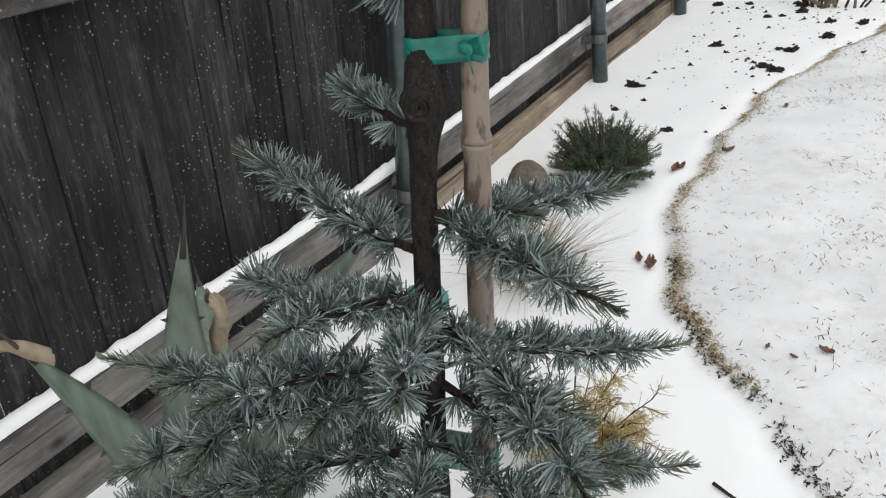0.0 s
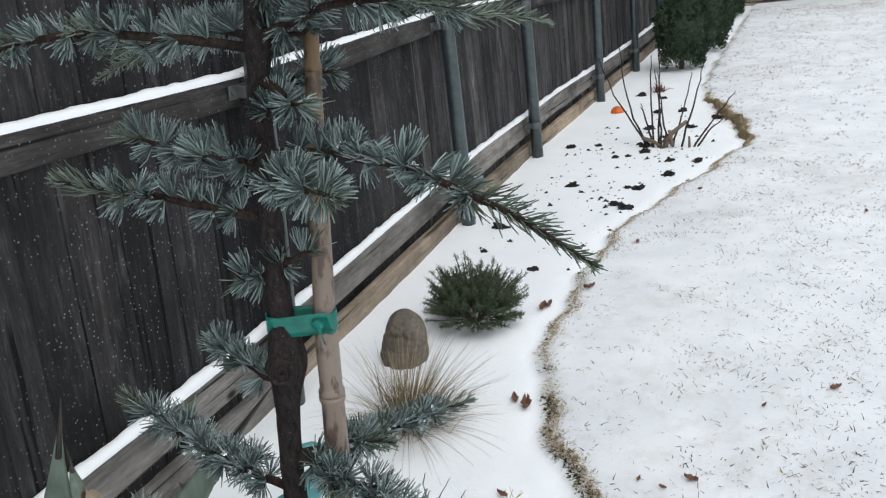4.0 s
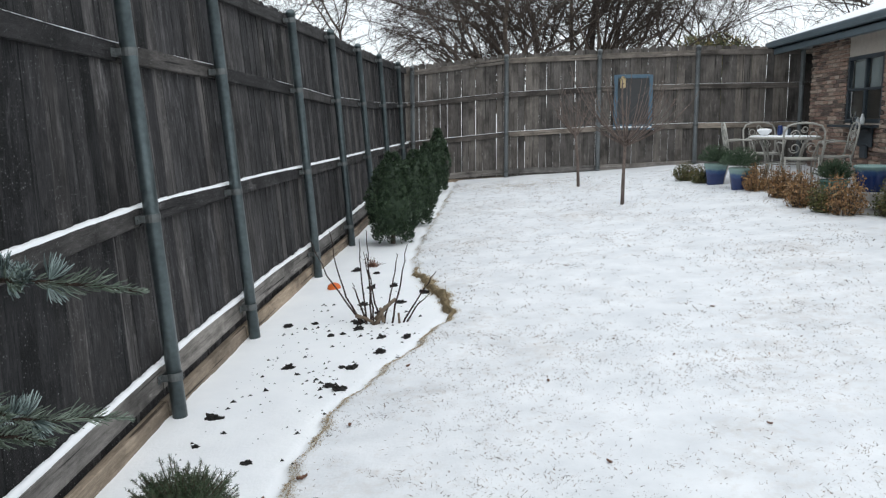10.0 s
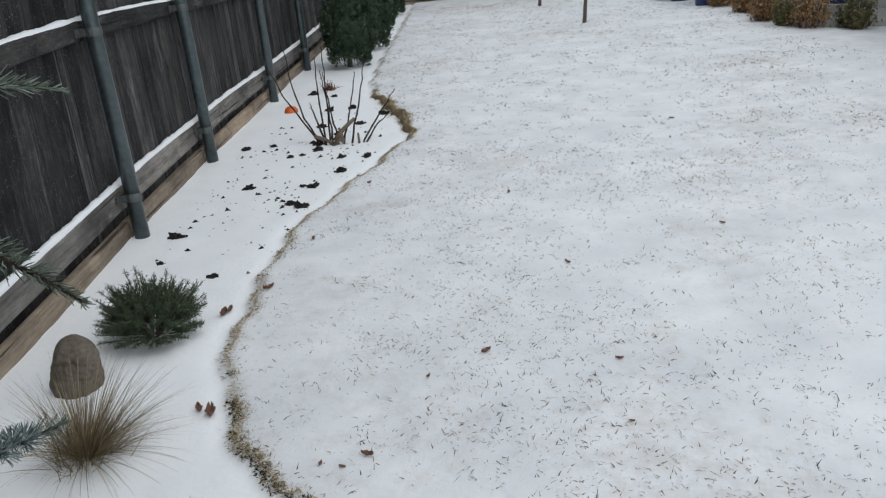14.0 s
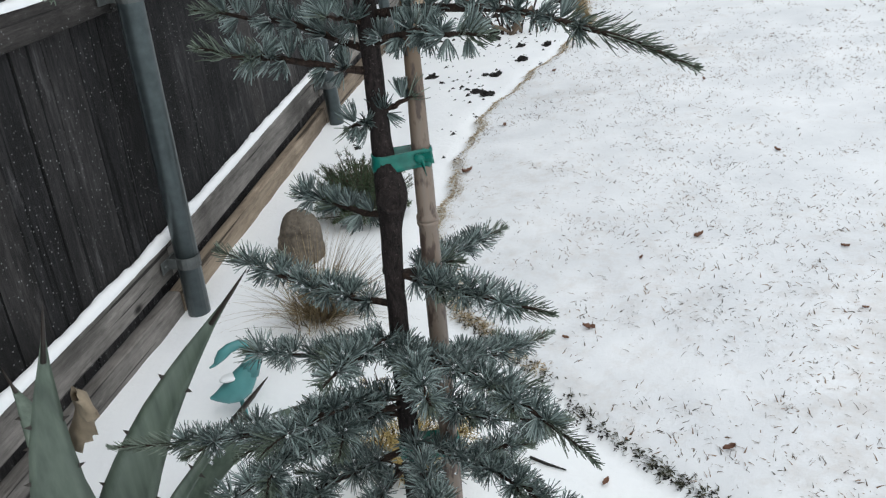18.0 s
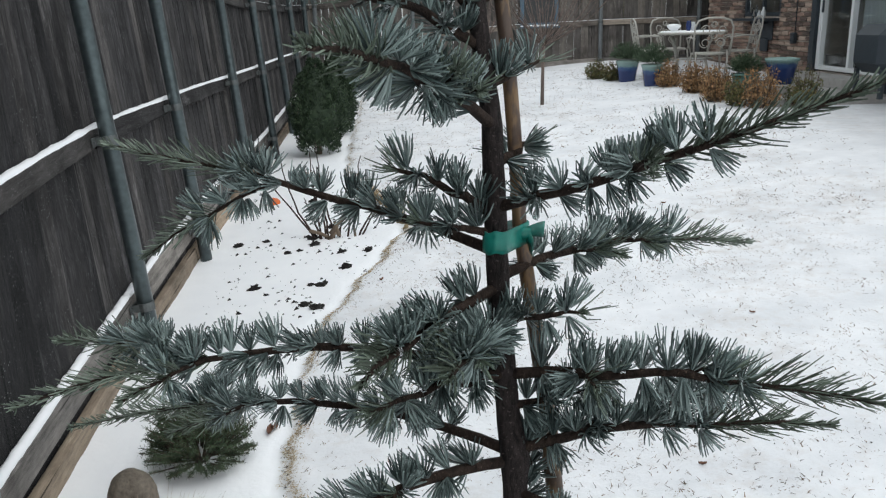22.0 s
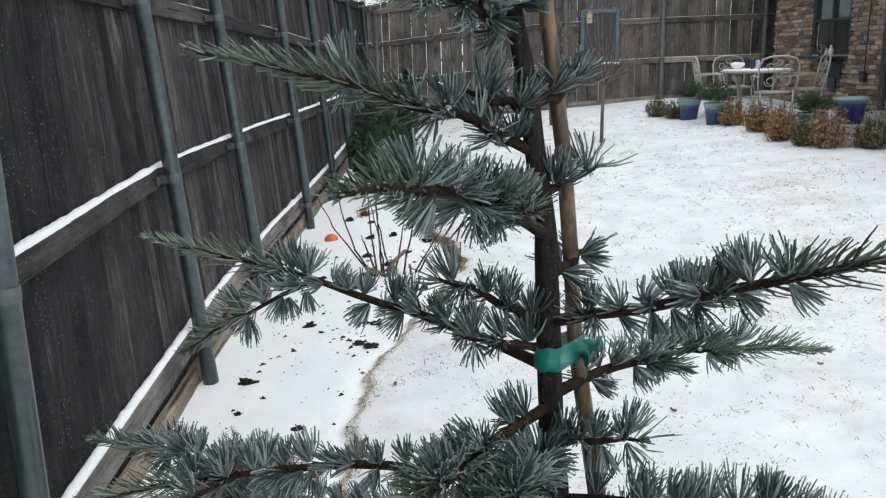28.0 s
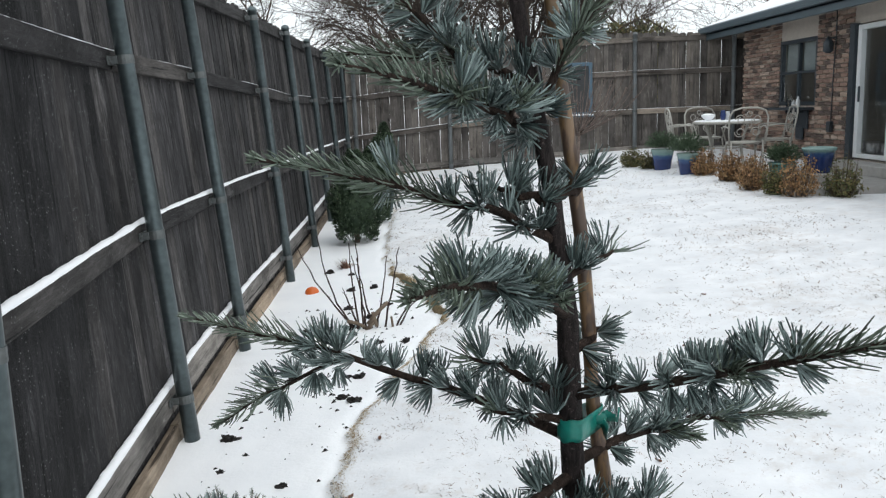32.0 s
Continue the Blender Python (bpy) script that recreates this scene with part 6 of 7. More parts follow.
for k in range(80000):
    far = k % 5 < 2
    y = r.uniform(5.5, 16) if far else r.uniform(1.1, 6.2)
    x = edge_x(y) + r.uniform(0.02, 4.6 if far else 3.4)
    if x > 4.3 or cover(x, y) < r.uniform(-0.42, 0.85):
        continue
    w0 = r.uniform(0, 6.283)
    for j in range(r.randint(1, 4)):
        w = w0 + r.normal() * 0.7
        blade(x + r.normal() * 0.010, y + r.normal() * 0.010, (math.cos(w), math.sin(w), r.uniform(0.15, 1.3)),
              (0.005 + 0.030 * r.rand() ** 2) * (1.45 if far else 1.0), r.uniform(0.0018, 0.0052) * (1.6 if far else 1.0))
# longer blades lying together in loose tufts
for k in range(620):
    y = 1.5 + 10.5 * r.rand() ** 1.5
    x = edge_x(y) + r.uniform(0.12, 3.6)
    w0 = r.uniform(0, 6.283)
    if x > 4.2:
        continue
    for j in range(r.randint(2, 8)):
        w = w0 + r.normal() * 0.55
        blade(x + r.normal() * 0.022, y + r.normal() * 0.022, (math.cos(w), math.sin(w), r.uniform(0.08, 0.8)), r.uniform(0.02, 0.05), r.uniform(0.002, 0.0046))
for tx, ty, count in ((1.8, 4.91, 150), (0.84, 2.71, 22), (1.02, 2.47, 14), (1.08, 4.57, 18), (0.67, 5.2, 16), (0.87, 2.25, 14), (0.9, 3.93, 18), (2.4, 3.6, 20), (2.9, 6.6, 36)):
    for j in range(count):
        w = r.uniform(0, 6.283)
        spread = 0.05 if count > 100 else 0.03
        blade(tx + r.normal() * spread * 1.6, ty + r.normal() * spread, (math.cos(w), math.sin(w), r.uniform(0.1, 0.7)), r.uniform(0.02, 0.05), r.uniform(0.002, 0.0045))
tagged(put("lawn_grass", blades(*GRASS, "lawn_grass", M_GRASS, 0.3, 3)), "thin brown grass blades poking through the snow", "grass", kind="stuff")

# the fringe along the cut edge; it hangs thick over the step by the bare shrub
st, wy, ln, wd = [], [], [], []
for k in range(30000):
    y = r.uniform(2.3, 8.4) if k % 5 else r.uniform(7, 15)
    thick = math.exp(-((y - 7.45) / 0.62) ** 4)
    if noise.noise((y * 2.1, 3, 8)) + 0.5 * noise.noise((y * 9, 1, 8)) < r.uniform(-0.8, 0.45) - 0.5 * thick:
        continue
    x = edge_x(y) + r.normal() * (0.022 + 0.012 * thick) + 0.022
    st.append((x, y, ground_z(x, y) - 0.004))
    w = r.uniform(0, 6.283)
    wy.append((math.cos(w) - 0.5, math.sin(w), r.uniform(0.2, 1.1)))
    ln.append(r.uniform(0.010, 0.030) * (1 + 0.7 * thick))
    wd.append(r.uniform(0.0018, 0.0040) * (1 + 0.6 * thick))
for tx, ty, wide, deep, count in ((0.85, 15.0, 0.55, 0.35, 2200), (0.0, 15.6, 0.25, 0.4, 350), (2.2, 11.7, 0.35, 0.25, 420), (1.75, 14.2, 0.3, 0.2, 160)):
    for j in range(count):
        x, y = tx + r.normal() * wide, ty + r.normal() * deep
        w = r.uniform(0, 6.283)
        st.append((x, min(y, 16.7), ground_z(x, min(y, 16.7)) - 0.004))
        wy.append((math.cos(w), math.sin(w), r.uniform(0.3, 1.2)))
        ln.append(r.uniform(0.015, 0.04))
        wd.append(r.uniform(0.004, 0.009))
tagged(put("edge_grass", blades(st, wy, ln, wd, "edge_grass", M_FRINGE, 0.35, 3)), "straw-coloured grass fringe along the lawn edge", "grass", kind="stuff")
# dark blades and leaf litter in the cut nearest the tree
st, wy, ln, wd = [], [], [], []
for k in range(5200):
    y = r.uniform(1.2, 3.1)
    clump = noise.noise((y * 6.5, 5, 2)) + 0.4 * noise.noise((y * 23, 2, 2)) + 0.25 * (2.4 - y)
    if clump < r.uniform(-0.45, 0.6):
        continue
    x = edge_x(y) + 0.005 + r.normal() * 0.017
    st.append((x, y, ground_z(x, y) - 0.003))
    w = r.uniform(0, 6.283)
    wy.append((math.cos(w), math.sin(w), r.uniform(0.1, 0.9)))
    ln.append(r.uniform(0.008, 0.026))
    wd.append(r.uniform(0.002, 0.006))
tagged(put("edge_litter", blades(st, wy, ln, wd, "edge_litter", M_LITTER, 0.3, 3)), "dark wet grass and leaf litter in the lawn edge", "litter", kind="stuff")
v, f = [], []
for k in range(1500):
    y = r.uniform(1.3, 2.9) if k % 4 else r.uniform(2.9, 8)
    if noise.noise((y * 6.5, 5, 2)) < r.uniform(-0.5, 0.5):
        continue
    x = edge_x(y) - 0.008 + r.normal() * 0.012
    s = r.uniform(0.002, 0.006)
    q = Vector((x, y, ground_z(x, y) + 0.001))
    b0 = len(v)
    turn = r.uniform(0, 6.283)
    for p in ((1.6, 0, -0.2), (-0.8, 0.8, -0.2), (-0.8, -0.8, -0.2), (0.1, 0.1, 0.6)):
        p = Matrix.Rotation(turn, 3, "Z") @ Vector(p)
        v.append(q + p * s * r.uniform(0.6, 1.5))
    f += [(b0, b0 + 1, b0 + 3), (b0 + 1, b0 + 2, b0 + 3), (b0 + 2, b0, b0 + 3)]
tagged(put("edge_soil", mesh_from("edge_soil", v, f, M_SOIL)), "dark soil showing along the cut lawn edge", "soil", kind="stuff")
# the bare face of sod under the overhanging fringe
v, f = [], []
ys = list(np.arange(6.45, 8.25, 0.018))
for i, y in enumerate(ys):
    tall = 0.05 * max(0.0, min(1.0, 0.75 + 1.1 * noise.noise((y * 4, 2, 3)))) * min(1.0, (y - 6.45) * 8, (8.25 - y) * 3)
    x = edge_x(y)
    for a, h in ((-0.022, -0.01), (-0.018, 0.3), (-0.010, 0.75), (0.004, 1.0), (0.022, 1.0), (0.04, -0.2)):
        wob = 0.012 * noise.noise((y * 20, h * 4, 5))
        v.append((x + a + wob, y, ground_z(x + 0.07, y) - 0.045 + (tall + 0.03) * max(h, 0) - (0.01 if h < 0 else 0) + 0.3 * wob))
    if i:
        f += [((i - 1) * 6 + k, i * 6 + k, i * 6 + k + 1, (i - 1) * 6 + k + 1) for k in range(5)]
tagged(put("sod_face", mesh_from("sod_face", v, f, M_SOD)), "dark earthy cut face of the lawn's edge", "soil", kind="stuff")


# ---- saplings on the lawn ----
M_SAPLING = mat("sapling_bark", bark_build((0.075, 0.057, 0.049), (0.22, 0.172, 0.15), 60))
def sapling(x, y, clear, spread, high, count, lean, seed):
    r = np.random.RandomState(seed)
    root = thing("bare_sapling", "leafless young tree with a vase of fine twigs", "tree", group="saplings on the lawn")
    z0 = gz(x, y)
    top = Vector((x + lean, y, z0 + clear))
    tube("trunk", [(x, y, z0 - 0.04), (x + lean * 0.3, y, z0 + clear * 0.5), top], [0.028, 0.023, 0.020], M_SAPLING, 9, root)
    for k in range(count):
        v, f, twigs = [], [], []
        w = r.uniform(0, 6.283)
        out = spread * math.sqrt(r.uniform(0.05, 1))
        end = top + Vector((out * math.cos(w), out * math.sin(w), (high - clear) * r.uniform(0.55, 1.0)))
        line = curve(top - Vector((0, 0, r.uniform(0, 0.1))), end, (0.10 * out * math.cos(w), 0.10 * out * math.sin(w), -0.06), 8)
        tube_data(line, [0.0075 * (1 - 0.8 * i / 8) + 0.0017 for i in range(9)], 5, v, f)
        for j in range(5):
            i = r.randint(2, 8)
            d = (line[min(i + 1, 8)] - line[i - 1]).normalized() + Vector(r.normal(size=3)) * 0.35
            twigs.append((line[i], line[i] + d * r.uniform(0.08, 0.22)))
        limb = put("branch", mesh_from("branch", v, f, M_SAPLING, True), root)
        for p, e in twigs:
            tube("twig", [p, p * 0.5 + e * 0.5 + Vector((0, 0, 0.006)), e], [0.0034, 0.0026, 0.0016], M_SAPLING, 4, limb)


sapling(2.14, 11.9, 0.88, 0.95, 1.86, 36, 0.02, 3)
sapling(1.75, 14.3, 0.95, 0.46, 1.62, 17, -0.08, 5)

# ---- wall mirror on the far fence, with a bird house and a snowy ledge ----
mirror = thing("garden_window", "old blue-framed dark window hung on the fence", "window")
M_DARKGLASS = plain("dark_pane", (0.035, 0.036, 0.038), 0.3, 0, 0.3, 4, 0.02)
M_BLUE = plain("faded_blue_paint", (0.075, 0.13, 0.18), 0.6, 0, 0.25, 20, 0.2)
my = 16.788
for sz, at in (((0.07, 0.05, 1.02), (2.66, my, 2.02)), ((0.07, 0.05, 1.02), (3.33, my, 2.02)), ((0.6, 0.05, 0.07), (2.995, my, 2.50)), ((0.6, 0.05, 0.07), (2.995, my, 1.545))):
    part("window_frame", box(sz, at, 0.006), M_BLUE, mirror)
part("glass", box((0.6, 0.012, 0.9), (2.995, my + 0.008, 2.02)), M_DARKGLASS, mirror)
part("backing", box((0.7, 0.02, 1.0), (2.995, my + 0.034, 2.02)), M_DARKTRIM, mirror)
part("ledge", box((0.78, 0.14, 0.03), (2.995, my - 0.06, 1.495), 0.005), M_BLUE, mirror)
put("snow_cap", mesh_from("snow_cap", *lathe([(0.5, 0), (0.5, 0.6), (0.42, 1.0), (0.2, 1.1)], 20), M_SNOW, True), mirror, Matrix.Translation((2.995, my - 0.06, 1.511)) @ Matrix.Diagonal((0.76, 0.13, 0.03, 1)), "strip of snow on the ledge")
bird = thing("bird_house", "small pale yellow bird house with a pitched roof", "bird house")
M_YELLOW = plain("pale_yellow_wood", (0.52, 0.40, 0.22), 0.7, 0, 0.15, 25, 0.2)
bm = bmesh.new()
pv = [bm.verts.new((x, y, z)) for y in (my - 0.13, my - 0.03) for x, z in ((2.735, 2.28), (2.825, 2.28), (2.825, 2.42), (2.78, 2.48), (2.735, 2.42))]
bm.faces.new(pv[:5])
bm.faces.new(list(reversed(pv[5:])))
for i in range(5):
    bm.faces.new((pv[i], pv[5 + i], pv[5 + (i + 1) % 5], pv[(i + 1) % 5]))
part("body", bm, M_YELLOW, bird)
for sgn in (-1, 1):
    part("roof", box((0.085, 0.13, 0.008), (2.78 + sgn * 0.031, my - 0.08, 2.462), 0.001, Matrix.Rotation(sgn * 0.93, 3, "Y")), M_YELLOW, bird)
part("entrance", box((0.024, 0.004, 0.024), (2.78, my - 0.132, 2.36), 0.005), M_SOIL, bird)

# ---- hedge and pots before the patio ----
hr = np.random.RandomState(8)


def hedge_shrub(x, y, wide, high, material, label, seed):
    r = np.random.RandomState(seed)
    root = thing("hedge_shrub", label, "shrub", group="low hedge by the patio")
    z0, high, wide = gz(x, y), high * 1.1, wide * 0.94
    v, f = [], []
    lv, lf = [], []
    for k in range(70):
        w = r.uniform(0, 6.283)
        out = wide / 2 * math.sqrt(r.uniform(0.02, 1)) * (1 + 0.2 * noise.noise((math.cos(w) * 2, math.sin(w) * 2, seed)))
        end = Vector((x + out * math.cos(w), y + out * math.sin(w), z0 + high * r.uniform(0.35, 1.0) * math.sqrt(max(0.1, 1 - 0.7 * (2 * out / wide) ** 2))))
        line = curve((x + out * 0.3 * math.cos(w), y + out * 0.3 * math.sin(w), z0 - 0.02), end, (out * 0.12 * math.cos(w), out * 0.12 * math.sin(w), 0), 5)
        tube_data(line, [0.005, 0.004, 0.0035, 0.003, 0.002, 0.001], 4, v, f)
        for j in range(24):
            s = r.uniform(0.35, 1.0)
            p = line[int(s * 5)] + Vector(r.normal(size=3)) * 0.022
            d, e = Vector(r.normal(size=3)).normalized(), Vector(r.normal(size=3)).normalized()
            side = d.cross(e).normalized()
            sz = r.uniform(0.011, 0.024)
            k0 = len(lv)
            lv += [p, p + d * sz + side * sz * 0.5, p + d * sz * 1.9, p + d * sz - side * sz * 0.5]
            lf += [(k0, k0 + 1, k0 + 2), (k0, k0 + 2, k0 + 3)]
    tagged(put("twig_mass", mesh_from("twig_mass", v, f, M_BARE, True), root), kind="stuff")
    put("leaves", mesh_from("leaves", lv, lf, material), root)


RUST, OLIVE = "low clipped hedge shrub with rusty orange winter leaves", "low clipped hedge shrub with olive green leaves"
for k, (x, y, wd2, h, olive) in enumerate(((3.48, 14.15, 0.42, 0.40, 1), (3.64, 13.7, 0.36, 0.36, 1), (4.02, 12.75, 0.34, 0.42, 1), (4.10, 12.35, 0.46, 0.50, 0), (4.15, 11.55, 0.42, 0.50, 0), (4.22, 11.0, 0.40, 0.44, 0), (4.12, 10.65, 0.46, 0.56, 0),
                                           (4.18, 10.15, 0.34, 0.42, 1), (4.32, 9.85, 0.48, 0.60, 0), (4.75, 9.68, 0.46, 0.56, 1))):
    hedge_shrub(x, y, wd2, h, M_OLIVE if olive else M_RUST, OLIVE if olive else RUST, 40 + k)


def glaze_build(n, l, b):
    v = coords(n, l)
    sep = n.new("ShaderNodeSeparateXYZ")
    l.new(v, sep.inputs[0])
    wob = maths(n, l, "ADD", sep.outputs[2], maths(n, l, "MULTIPLY", noise_tex(n, l, v, 18, 3), 0.05))
    l.new(ramp(n, l, wob, [(0.2, (0.012, 0.028, 0.11)), (0.26, (0.03, 0.075, 0.19)), (0.29, (0.16, 0.27, 0.27)), (0.36, (0.24, 0.34, 0.31))]), b.inputs["Base Color"])
    b.inputs["Roughness"].default_value = 0.22


M_GLAZE = mat("blue_glaze", glaze_build)
M_TEAL = plain("teal_glaze", (0.10, 0.22, 0.20), 0.25, 0, 0.2, 12, 0.05)


def flower_pot(x, y, z, top_r, high, material, label, bush):
    root = thing("flower_pot", label, "pot", group="glazed pots by the patio")
    prof = [(top_r * 0.68, 0), (top_r * 0.74, 0.02), (top_r * 0.9, high * 0.6), (top_r * 0.97, high * 0.86), (top_r * 1.04, high * 0.88), (top_r * 1.06, high * 0.98), (top_r, high), (top_r * 0.88, high), (top_r * 0.85, high * 0.85)]
    w, q = lathe(prof, 26)
    put("pot", mesh_from("pot", w, q, material, True), root, Matrix.Translation((x, y, z)))
    part("soil", box((top_r * 1.2, top_r * 1.2, 0.03), (x, y, z + high * 0.87), 0.01), M_SOIL, root)
    if bush:
        st, wy, ln = [], [], []
        for k in range(150):
            w2, el = hr.uniform(0, 6.283), math.acos(hr.uniform(0.1, 1))
            d = Vector((math.sin(el) * math.cos(w2), math.sin(el) * math.sin(w2), math.cos(el) * 0.95))
            for j in range(26):
                s = hr.uniform(0.25, 1.0)
                st.append(Vector((x, y, z + high * 1.05)) + d * bush * s)
                wy.append(np.array(d) + hr.normal(size=3) * 0.55)
                ln.append(hr.uniform(0.02, 0.045))
        put("foliage", needle_mesh(st, wy, ln, 0.006, "foliage", M_ROSEMARY), root)


flower_pot(3.78, 13.42, gz(3.78, 13.4) - 0.01, 0.17, 0.35, M_GLAZE, "blue and pale green glazed pot with an evergreen bush", 0.28)
flower_pot(3.93, 12.62, gz(3.93, 12.6) - 0.01, 0.16, 0.34, M_GLAZE, "blue and pale green glazed pot with an evergreen bush", 0.30)
tagged(part("concrete_block", box((0.36, 0.36, 0.23), (4.80, 10.36, 0.71), 0.01), M_CONCRETE, None), "grey concrete block under a pot", "block")
flower_pot(4.80, 10.36, 0.825, 0.19, 0.31, M_GLAZE, "large blue and green glazed pot on a concrete block", 0)
flower_pot(4.57, 10.85, PATIO, 0.17, 0.24, M_TEAL, "teal glazed pot with a dark rounded evergreen", 0.24)

# ---- patio table and chairs ----
M_IRON = plain("cream_cast_iron", (0.40, 0.385, 0.35), 0.5, 0.1, 0.12, 30, 0.1)
TXC, TYC = 4.70, 13.15
table = thing("patio_table", "round cream cast-metal patio table dusted with snow", "table")
w, q = lathe([(0.48, 0.68), (0.52, 0.69), (0.52, 0.71), (0.50, 0.72)], 36)
put("tabletop", mesh_from("tabletop", w, q, M_IRON, True), table, Matrix.Translation((TXC, TYC, PATIO)))
for k in range(4):
    a = 0.4 + k * math.pi / 2
    pts = [(TXC + r0 * math.cos(a), TYC + r0 * math.sin(a), PATIO + z) for r0, z in ((0.42, 0.0), (0.36, 0.06), (0.30, 0.3), (0.36, 0.52), (0.44, 0.68))]
    tube("leg", pts, [0.02, 0.017, 0.017, 0.017, 0.02], M_IRON, 8, table)
pts = [(TXC + 0.31 * math.cos(2 * math.pi * i / 24), TYC + 0.31 * math.sin(2 * math.pi * i / 24), PATIO + 0.32) for i in range(25)]
tube("brace_ring", pts, [0.011] * 25, M_IRON, 7, table)
w, q = lathe([(0.49, 0), (0.49, 0.006), (0.46, 0.014), (0.3, 0.018), (0.01, 0.018)], 32)
tagged(put("snow_cover", mesh_from("snow_cover", w, q, M_SNOW, True), None, Matrix.Translation((TXC, TYC, PATIO + 0.72))), "thin layer of snow on the patio table", "snow")
w, q = lathe([(0.02, 0), (0.06, 0.02), (0.10, 0.06), (0.105, 0.085), (0.07, 0.10), (0.02, 0.105)], 18)
tagged(put("bowl", mesh_from("bowl", w, q, M_SNOW, True), None, Matrix.Translation((TXC - 0.33, TYC - 0.1, PATIO + 0.737))), "white bowl heaped with snow on the table", "bowl")
for k, (dx, dy, h, r0, m, lab) in enumerate(((-0.12, -0.15, 0.15, 0.04, M_GLAZE, "small blue and green glazed vase on the table"), (-0.03, -0.1, 0.13, 0.035, M_WHITE, "small pale candle jar on the table"), (0.08, 0.05, 0.1, 0.03, M_DARKTRIM, "small dark jar on the patio table"))):
    w, q = lathe([(r0 * 0.7, 0), (r0, h * 0.2), (r0 * 1.05, h * 0.6), (r0 * 0.75, h * 0.85), (r0 * 0.9, h), (r0 * 0.6, h * 0.97)], 14)
    tagged(put("vase" if k == 0 else "jar", mesh_from("jar", w, q, m, True), None, Matrix.Translation((TXC + dx, TYC + dy, PATIO + 0.737))), lab, "jar")


def patio_chair():
    """Cast chair facing local -y; scrolls in the back."""
    root = thing("patio_chair", "cream cast-metal patio chair with a scrollwork back", "chair", group="chairs round the patio table")
    v, f = [], []
    rim = [(-0.25, 0.40), (-0.265, 0.62), (-0.265, 0.80), (-0.22, 0.885), (-0.11, 0.92), (0.0, 0.925), (0.11, 0.92), (0.22, 0.885), (0.265, 0.80), (0.265, 0.62), (0.25, 0.40)]
    tube("back_frame", [(x, 0.22 + 0.18 * (z - 0.44), z) for x, z in rim], [0.014] * 11, M_IRON, 7, root)
    for cx, cz, r0, turns in ((-0.11, 0.58, 0.075, 1), (0.11, 0.58, 0.075, -1), (-0.11, 0.76, 0.07, -1), (0.11, 0.76, 0.07, 1), (0.0, 0.68, 0.06, 1), (0.0, 0.84, 0.05, -1)):
        pts = []
        for i in range(17):
            a = turns * (i / 16 * 2 * math.pi * 1.25)
            rr = r0 * (1 - 0.55 * i / 16)
            z = cz + rr * math.sin(a)
            pts.append((cx + rr * math.cos(a), 0.22 + 0.18 * (z - 0.44), z))
        tube("scroll", pts, [0.0075] * 17, M_IRON, 5, root)
    w, q = lathe([(0.22, 0.405), (0.245, 0.415), (0.245, 0.435), (0.22, 0.44)], 24)
    put("seat", mesh_from("seat", w, q, M_IRON, True), root)
    for sx in (-1, 1):
        tube("leg", [(sx * 0.2, -0.17, 0.42), (sx * 0.22, -0.2, 0.2), (sx * 0.23, -0.22, 0.0)], [0.014, 0.012, 0.013], M_IRON, 7, root)
        tube("leg", [(sx * 0.22, 0.2, 0.46), (sx * 0.22, 0.24, 0.2), (sx * 0.23, 0.29, 0.0)], [0.014, 0.012, 0.013], M_IRON, 7, root)
        tube("armrest", [(sx * 0.25, 0.24, 0.64), (sx * 0.29, 0.05, 0.66), (sx * 0.28, -0.14, 0.64), (sx * 0.21, -0.17, 0.43)], [0.012] * 4, M_IRON, 7, root)
    return root


chair = patio_chair()
spots = ((4.66, 12.38, 172), (4.27, 13.8, 82), (4.76, 14.25, 4), (5.36, 13.02, -100))
for k, (x, y, deg) in enumerate(spots):
    m = pose(x, y, PATIO, 0, 0, deg)
    if k == 0:
        chair.matrix_basis = m
    else:
        copy_thing(chair, m)
# dark covered grill past the door
grill = thing("covered_grill", "dark covered barbecue grill on the patio", "grill")
part("cover", box((0.55, 0.7, 0.55), (5.75, 9.75, PATIO + 0.55), 0.12), M_DARKTRIM, grill)
for sx in (-1, 1):
    for sy in (-1, 1):
        part("leg", box((0.05, 0.05, 0.32), (5.75 + sx * 0.2, 9.75 + sy * 0.26, PATIO + 0.16), 0.005), M_DARKTRIM, grill)


# ---- trees beyond the fence ----
M_LIMB = mat("grey_brown_limb_bark", bark_build((0.042, 0.032, 0.026), (0.125, 0.098, 0.080), 12))
M_TREETWIG = mat("tree_twig_bark", bark_build((0.025, 0.019, 0.016), (0.07, 0.055, 0.045), 20))


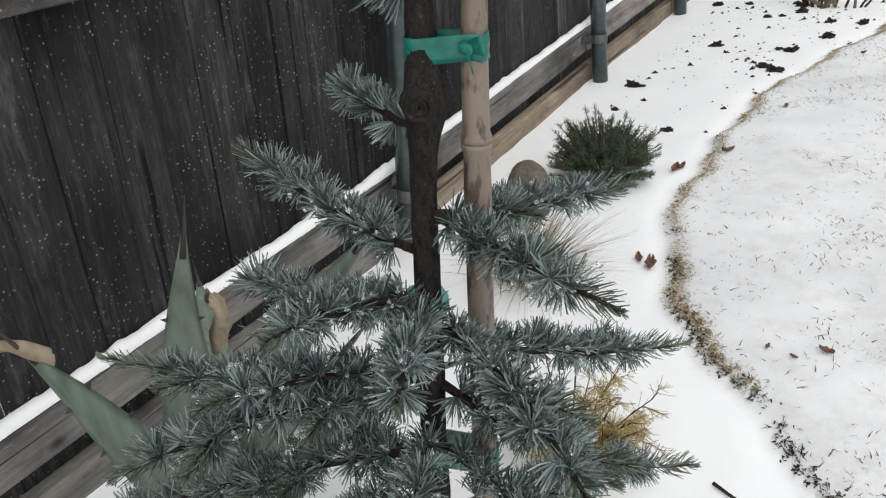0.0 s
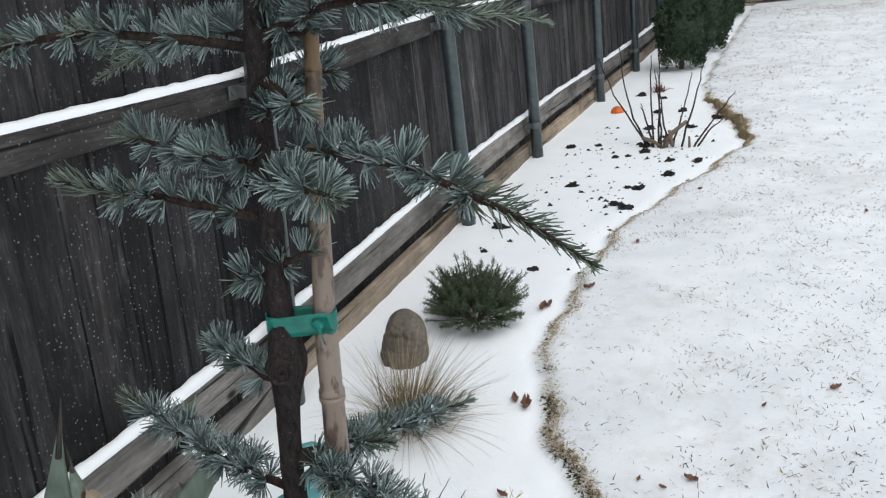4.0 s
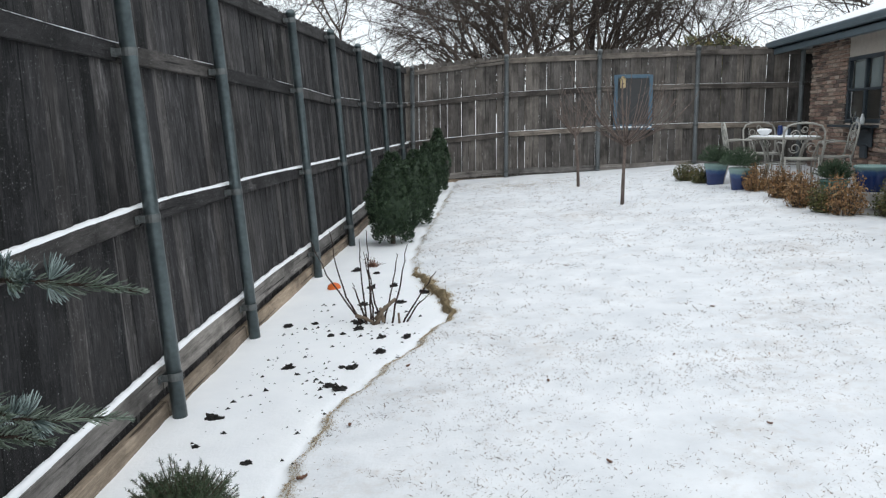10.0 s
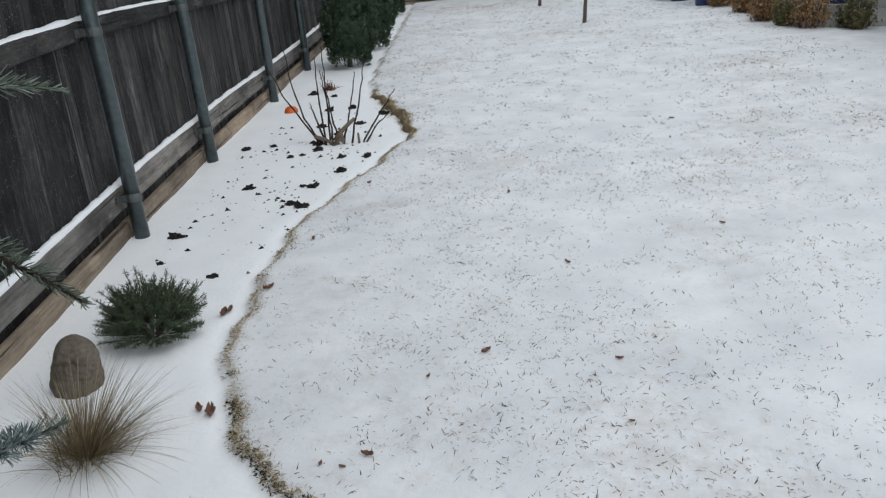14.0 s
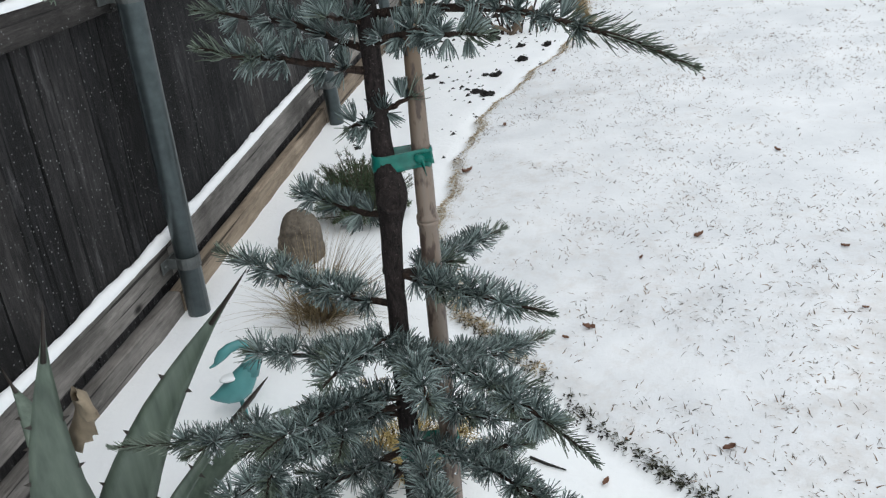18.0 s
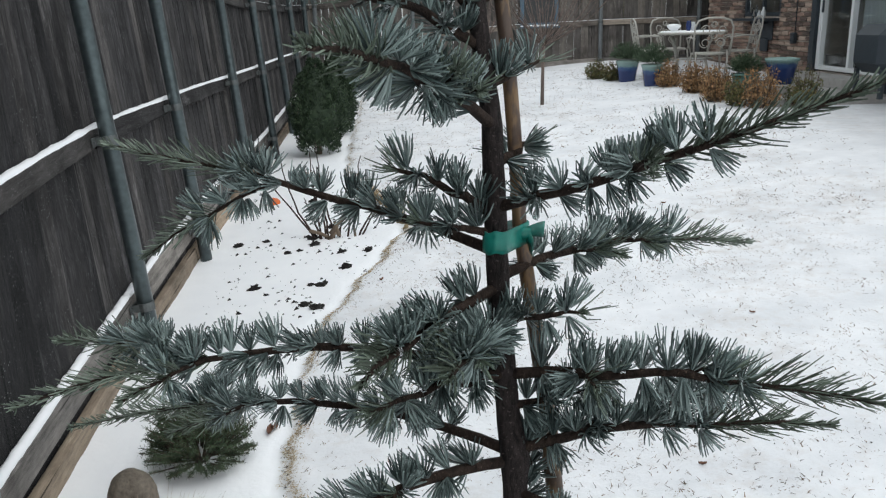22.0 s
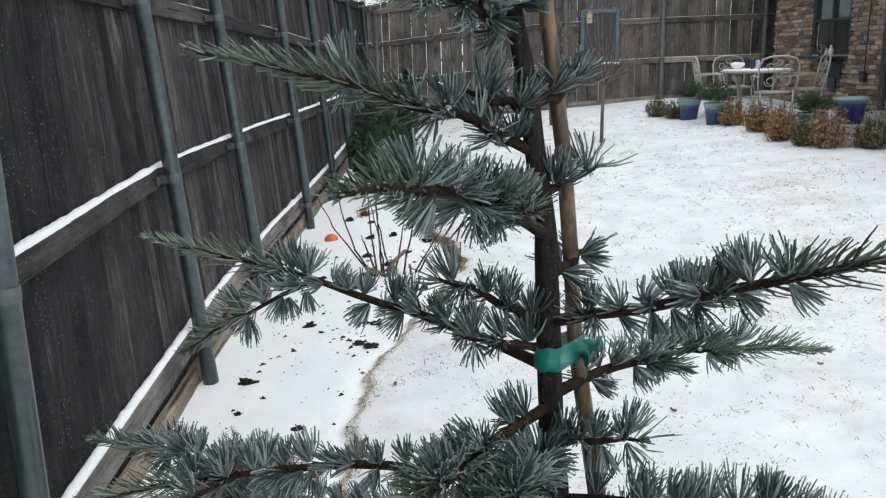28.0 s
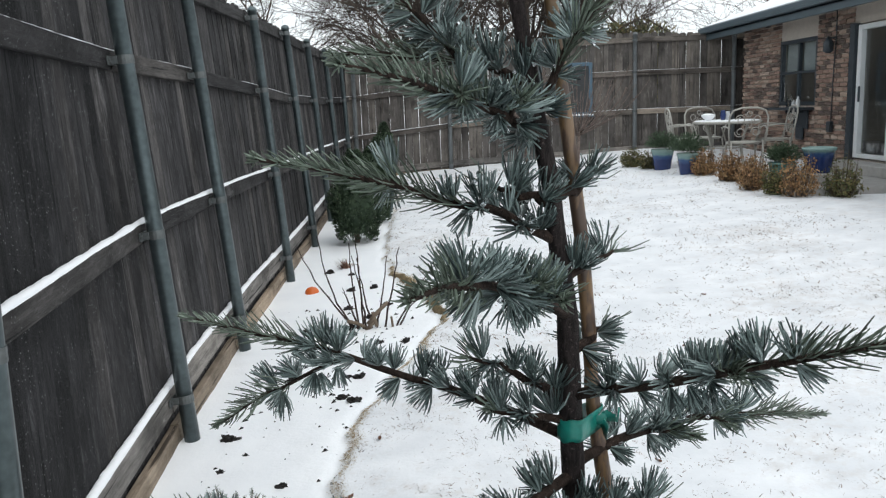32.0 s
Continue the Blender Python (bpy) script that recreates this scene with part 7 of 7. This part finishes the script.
def bare_tree(label, x, y, stems, high, spread, thick, seed, depth=4, lean=(0, 0), droop=0.0, fork=(3, 6)):
    """A leafless tree: stems that fork again and again into fine twigs."""
    r = np.random.RandomState(seed)
    root = thing("bare_tree", label, "tree", group="bare trees beyond the fence")
    v, f, tv2, tf2 = [], [], [], []

    def grow(p, d, length, rad, level):
        n = 5 if level < 2 else 3
        pts, dd = [p], d.copy()
        for i in range(n):
            dd = (dd + Vector(r.normal(size=3)) * 0.13 + Vector((0, 0, 0.05 if level < 3 else -droop))).normalized()
            pts.append(pts[-1] + dd * length / n)
        big = level < 2
        tube_data(pts, [rad * (1 - 0.42 * i / n) for i in range(n + 1)], 7 if big else 3, v if big else tv2, f if big else tf2, big)
        if level >= depth:
            return
        for k in range(r.randint(*fork)):
            i = r.randint(2 if level == 0 else 1, n + 1)
            o = Vector(r.normal(size=3))
            o.z *= 0.6
            nd = (dd * 0.9 + o.normalized() * 0.75).normalized()
            grow(pts[i], nd, length * r.uniform(0.5, 0.74), max(0.006, rad * r.uniform(0.40, 0.58)), level + 1)

    for k in range(stems):
        a = 2 * math.pi * (k * 0.618 % 1.0)
        out = spread * math.sqrt((k + 0.4) / stems) if stems > 1 else 0.0
        d = Vector((out * math.cos(a) + lean[0], out * math.sin(a) * 0.6 + lean[1], 1.0)).normalized()
        grow(Vector((x + 0.5 * out * math.cos(a), y + 0.4 * out * math.sin(a), 0.4)), d, high * 0.42 * r.uniform(0.85, 1.1), thick * r.uniform(0.6, 1.0), 0)
    put("trunk", mesh_from("trunk", v, f, M_LIMB, True), root)
    tagged(put("twig_mass", mesh_from("twig_mass", tv2, tf2, M_TREETWIG), root), kind="stuff")


bare_tree("broad many-stemmed leafless tree behind the fence", 2.2, 27, 17, 12.5, 0.98, 0.115, 5, 5, (-0.17, 0), 0.07, (3, 6))
bare_tree("dark twiggy leafless tree behind the fence", 8.2, 34, 3, 8.5, 0.35, 0.12, 8, 5, fork=(3, 5))
bare_tree("leafless tree reaching over the house roof", 13.5, 24, 4, 11.0, 0.6, 0.13, 14, 5, (-0.3, 0), fork=(3, 6))
bare_tree("leafless tree beyond the side fence", -8.0, 30, 5, 11.0, 0.7, 0.10, 19, 5, fork=(3, 6))
# a dense twiggy evergreen thicket behind the fence
br = np.random.RandomState(4)
thick = thing("evergreen_thicket", "dull green evergreen thicket behind the fence", "shrub")
st, wy, ln = [], [], []
for k in range(5200):
    a, e = br.uniform(0, 6.283), br.uniform(-1, 1)
    d = Vector((math.cos(a) * math.sqrt(1 - e * e), math.sin(a) * math.sqrt(1 - e * e), e))
    st.append(Vector((8.4, 33, 2.9)) + Vector((d.x * 2.0, d.y * 1.5, d.z * 1.9)) * br.uniform(0.55, 1.0) * (1 + 0.25 * noise.noise((d.x * 3, d.y * 3, d.z * 3))))
    wy.append(br.normal(size=3) + np.array([0, 0, 0.4]))
    ln.append(br.uniform(0.1, 0.3))
put("foliage", needle_mesh(st, wy, ln, 0.07, "foliage", M_OLIVE), thick)
tube("trunk", [(8.6, 33, 0.3), (8.6, 33, 3.4)], [0.12, 0.05], M_BARE, 8, thick)
pole = thing("utility_pole", "distant thin utility pole against the sky", "pole")
tube("shaft", [(-1.8, 40, 0.2), (-1.8, 40, 5.3)], [0.09, 0.07], M_BARE, 8, pole)
part("crossarm", box((0.9, 0.09, 0.09), (-1.8, 40, 5.1), 0.01), M_BARE, pole)
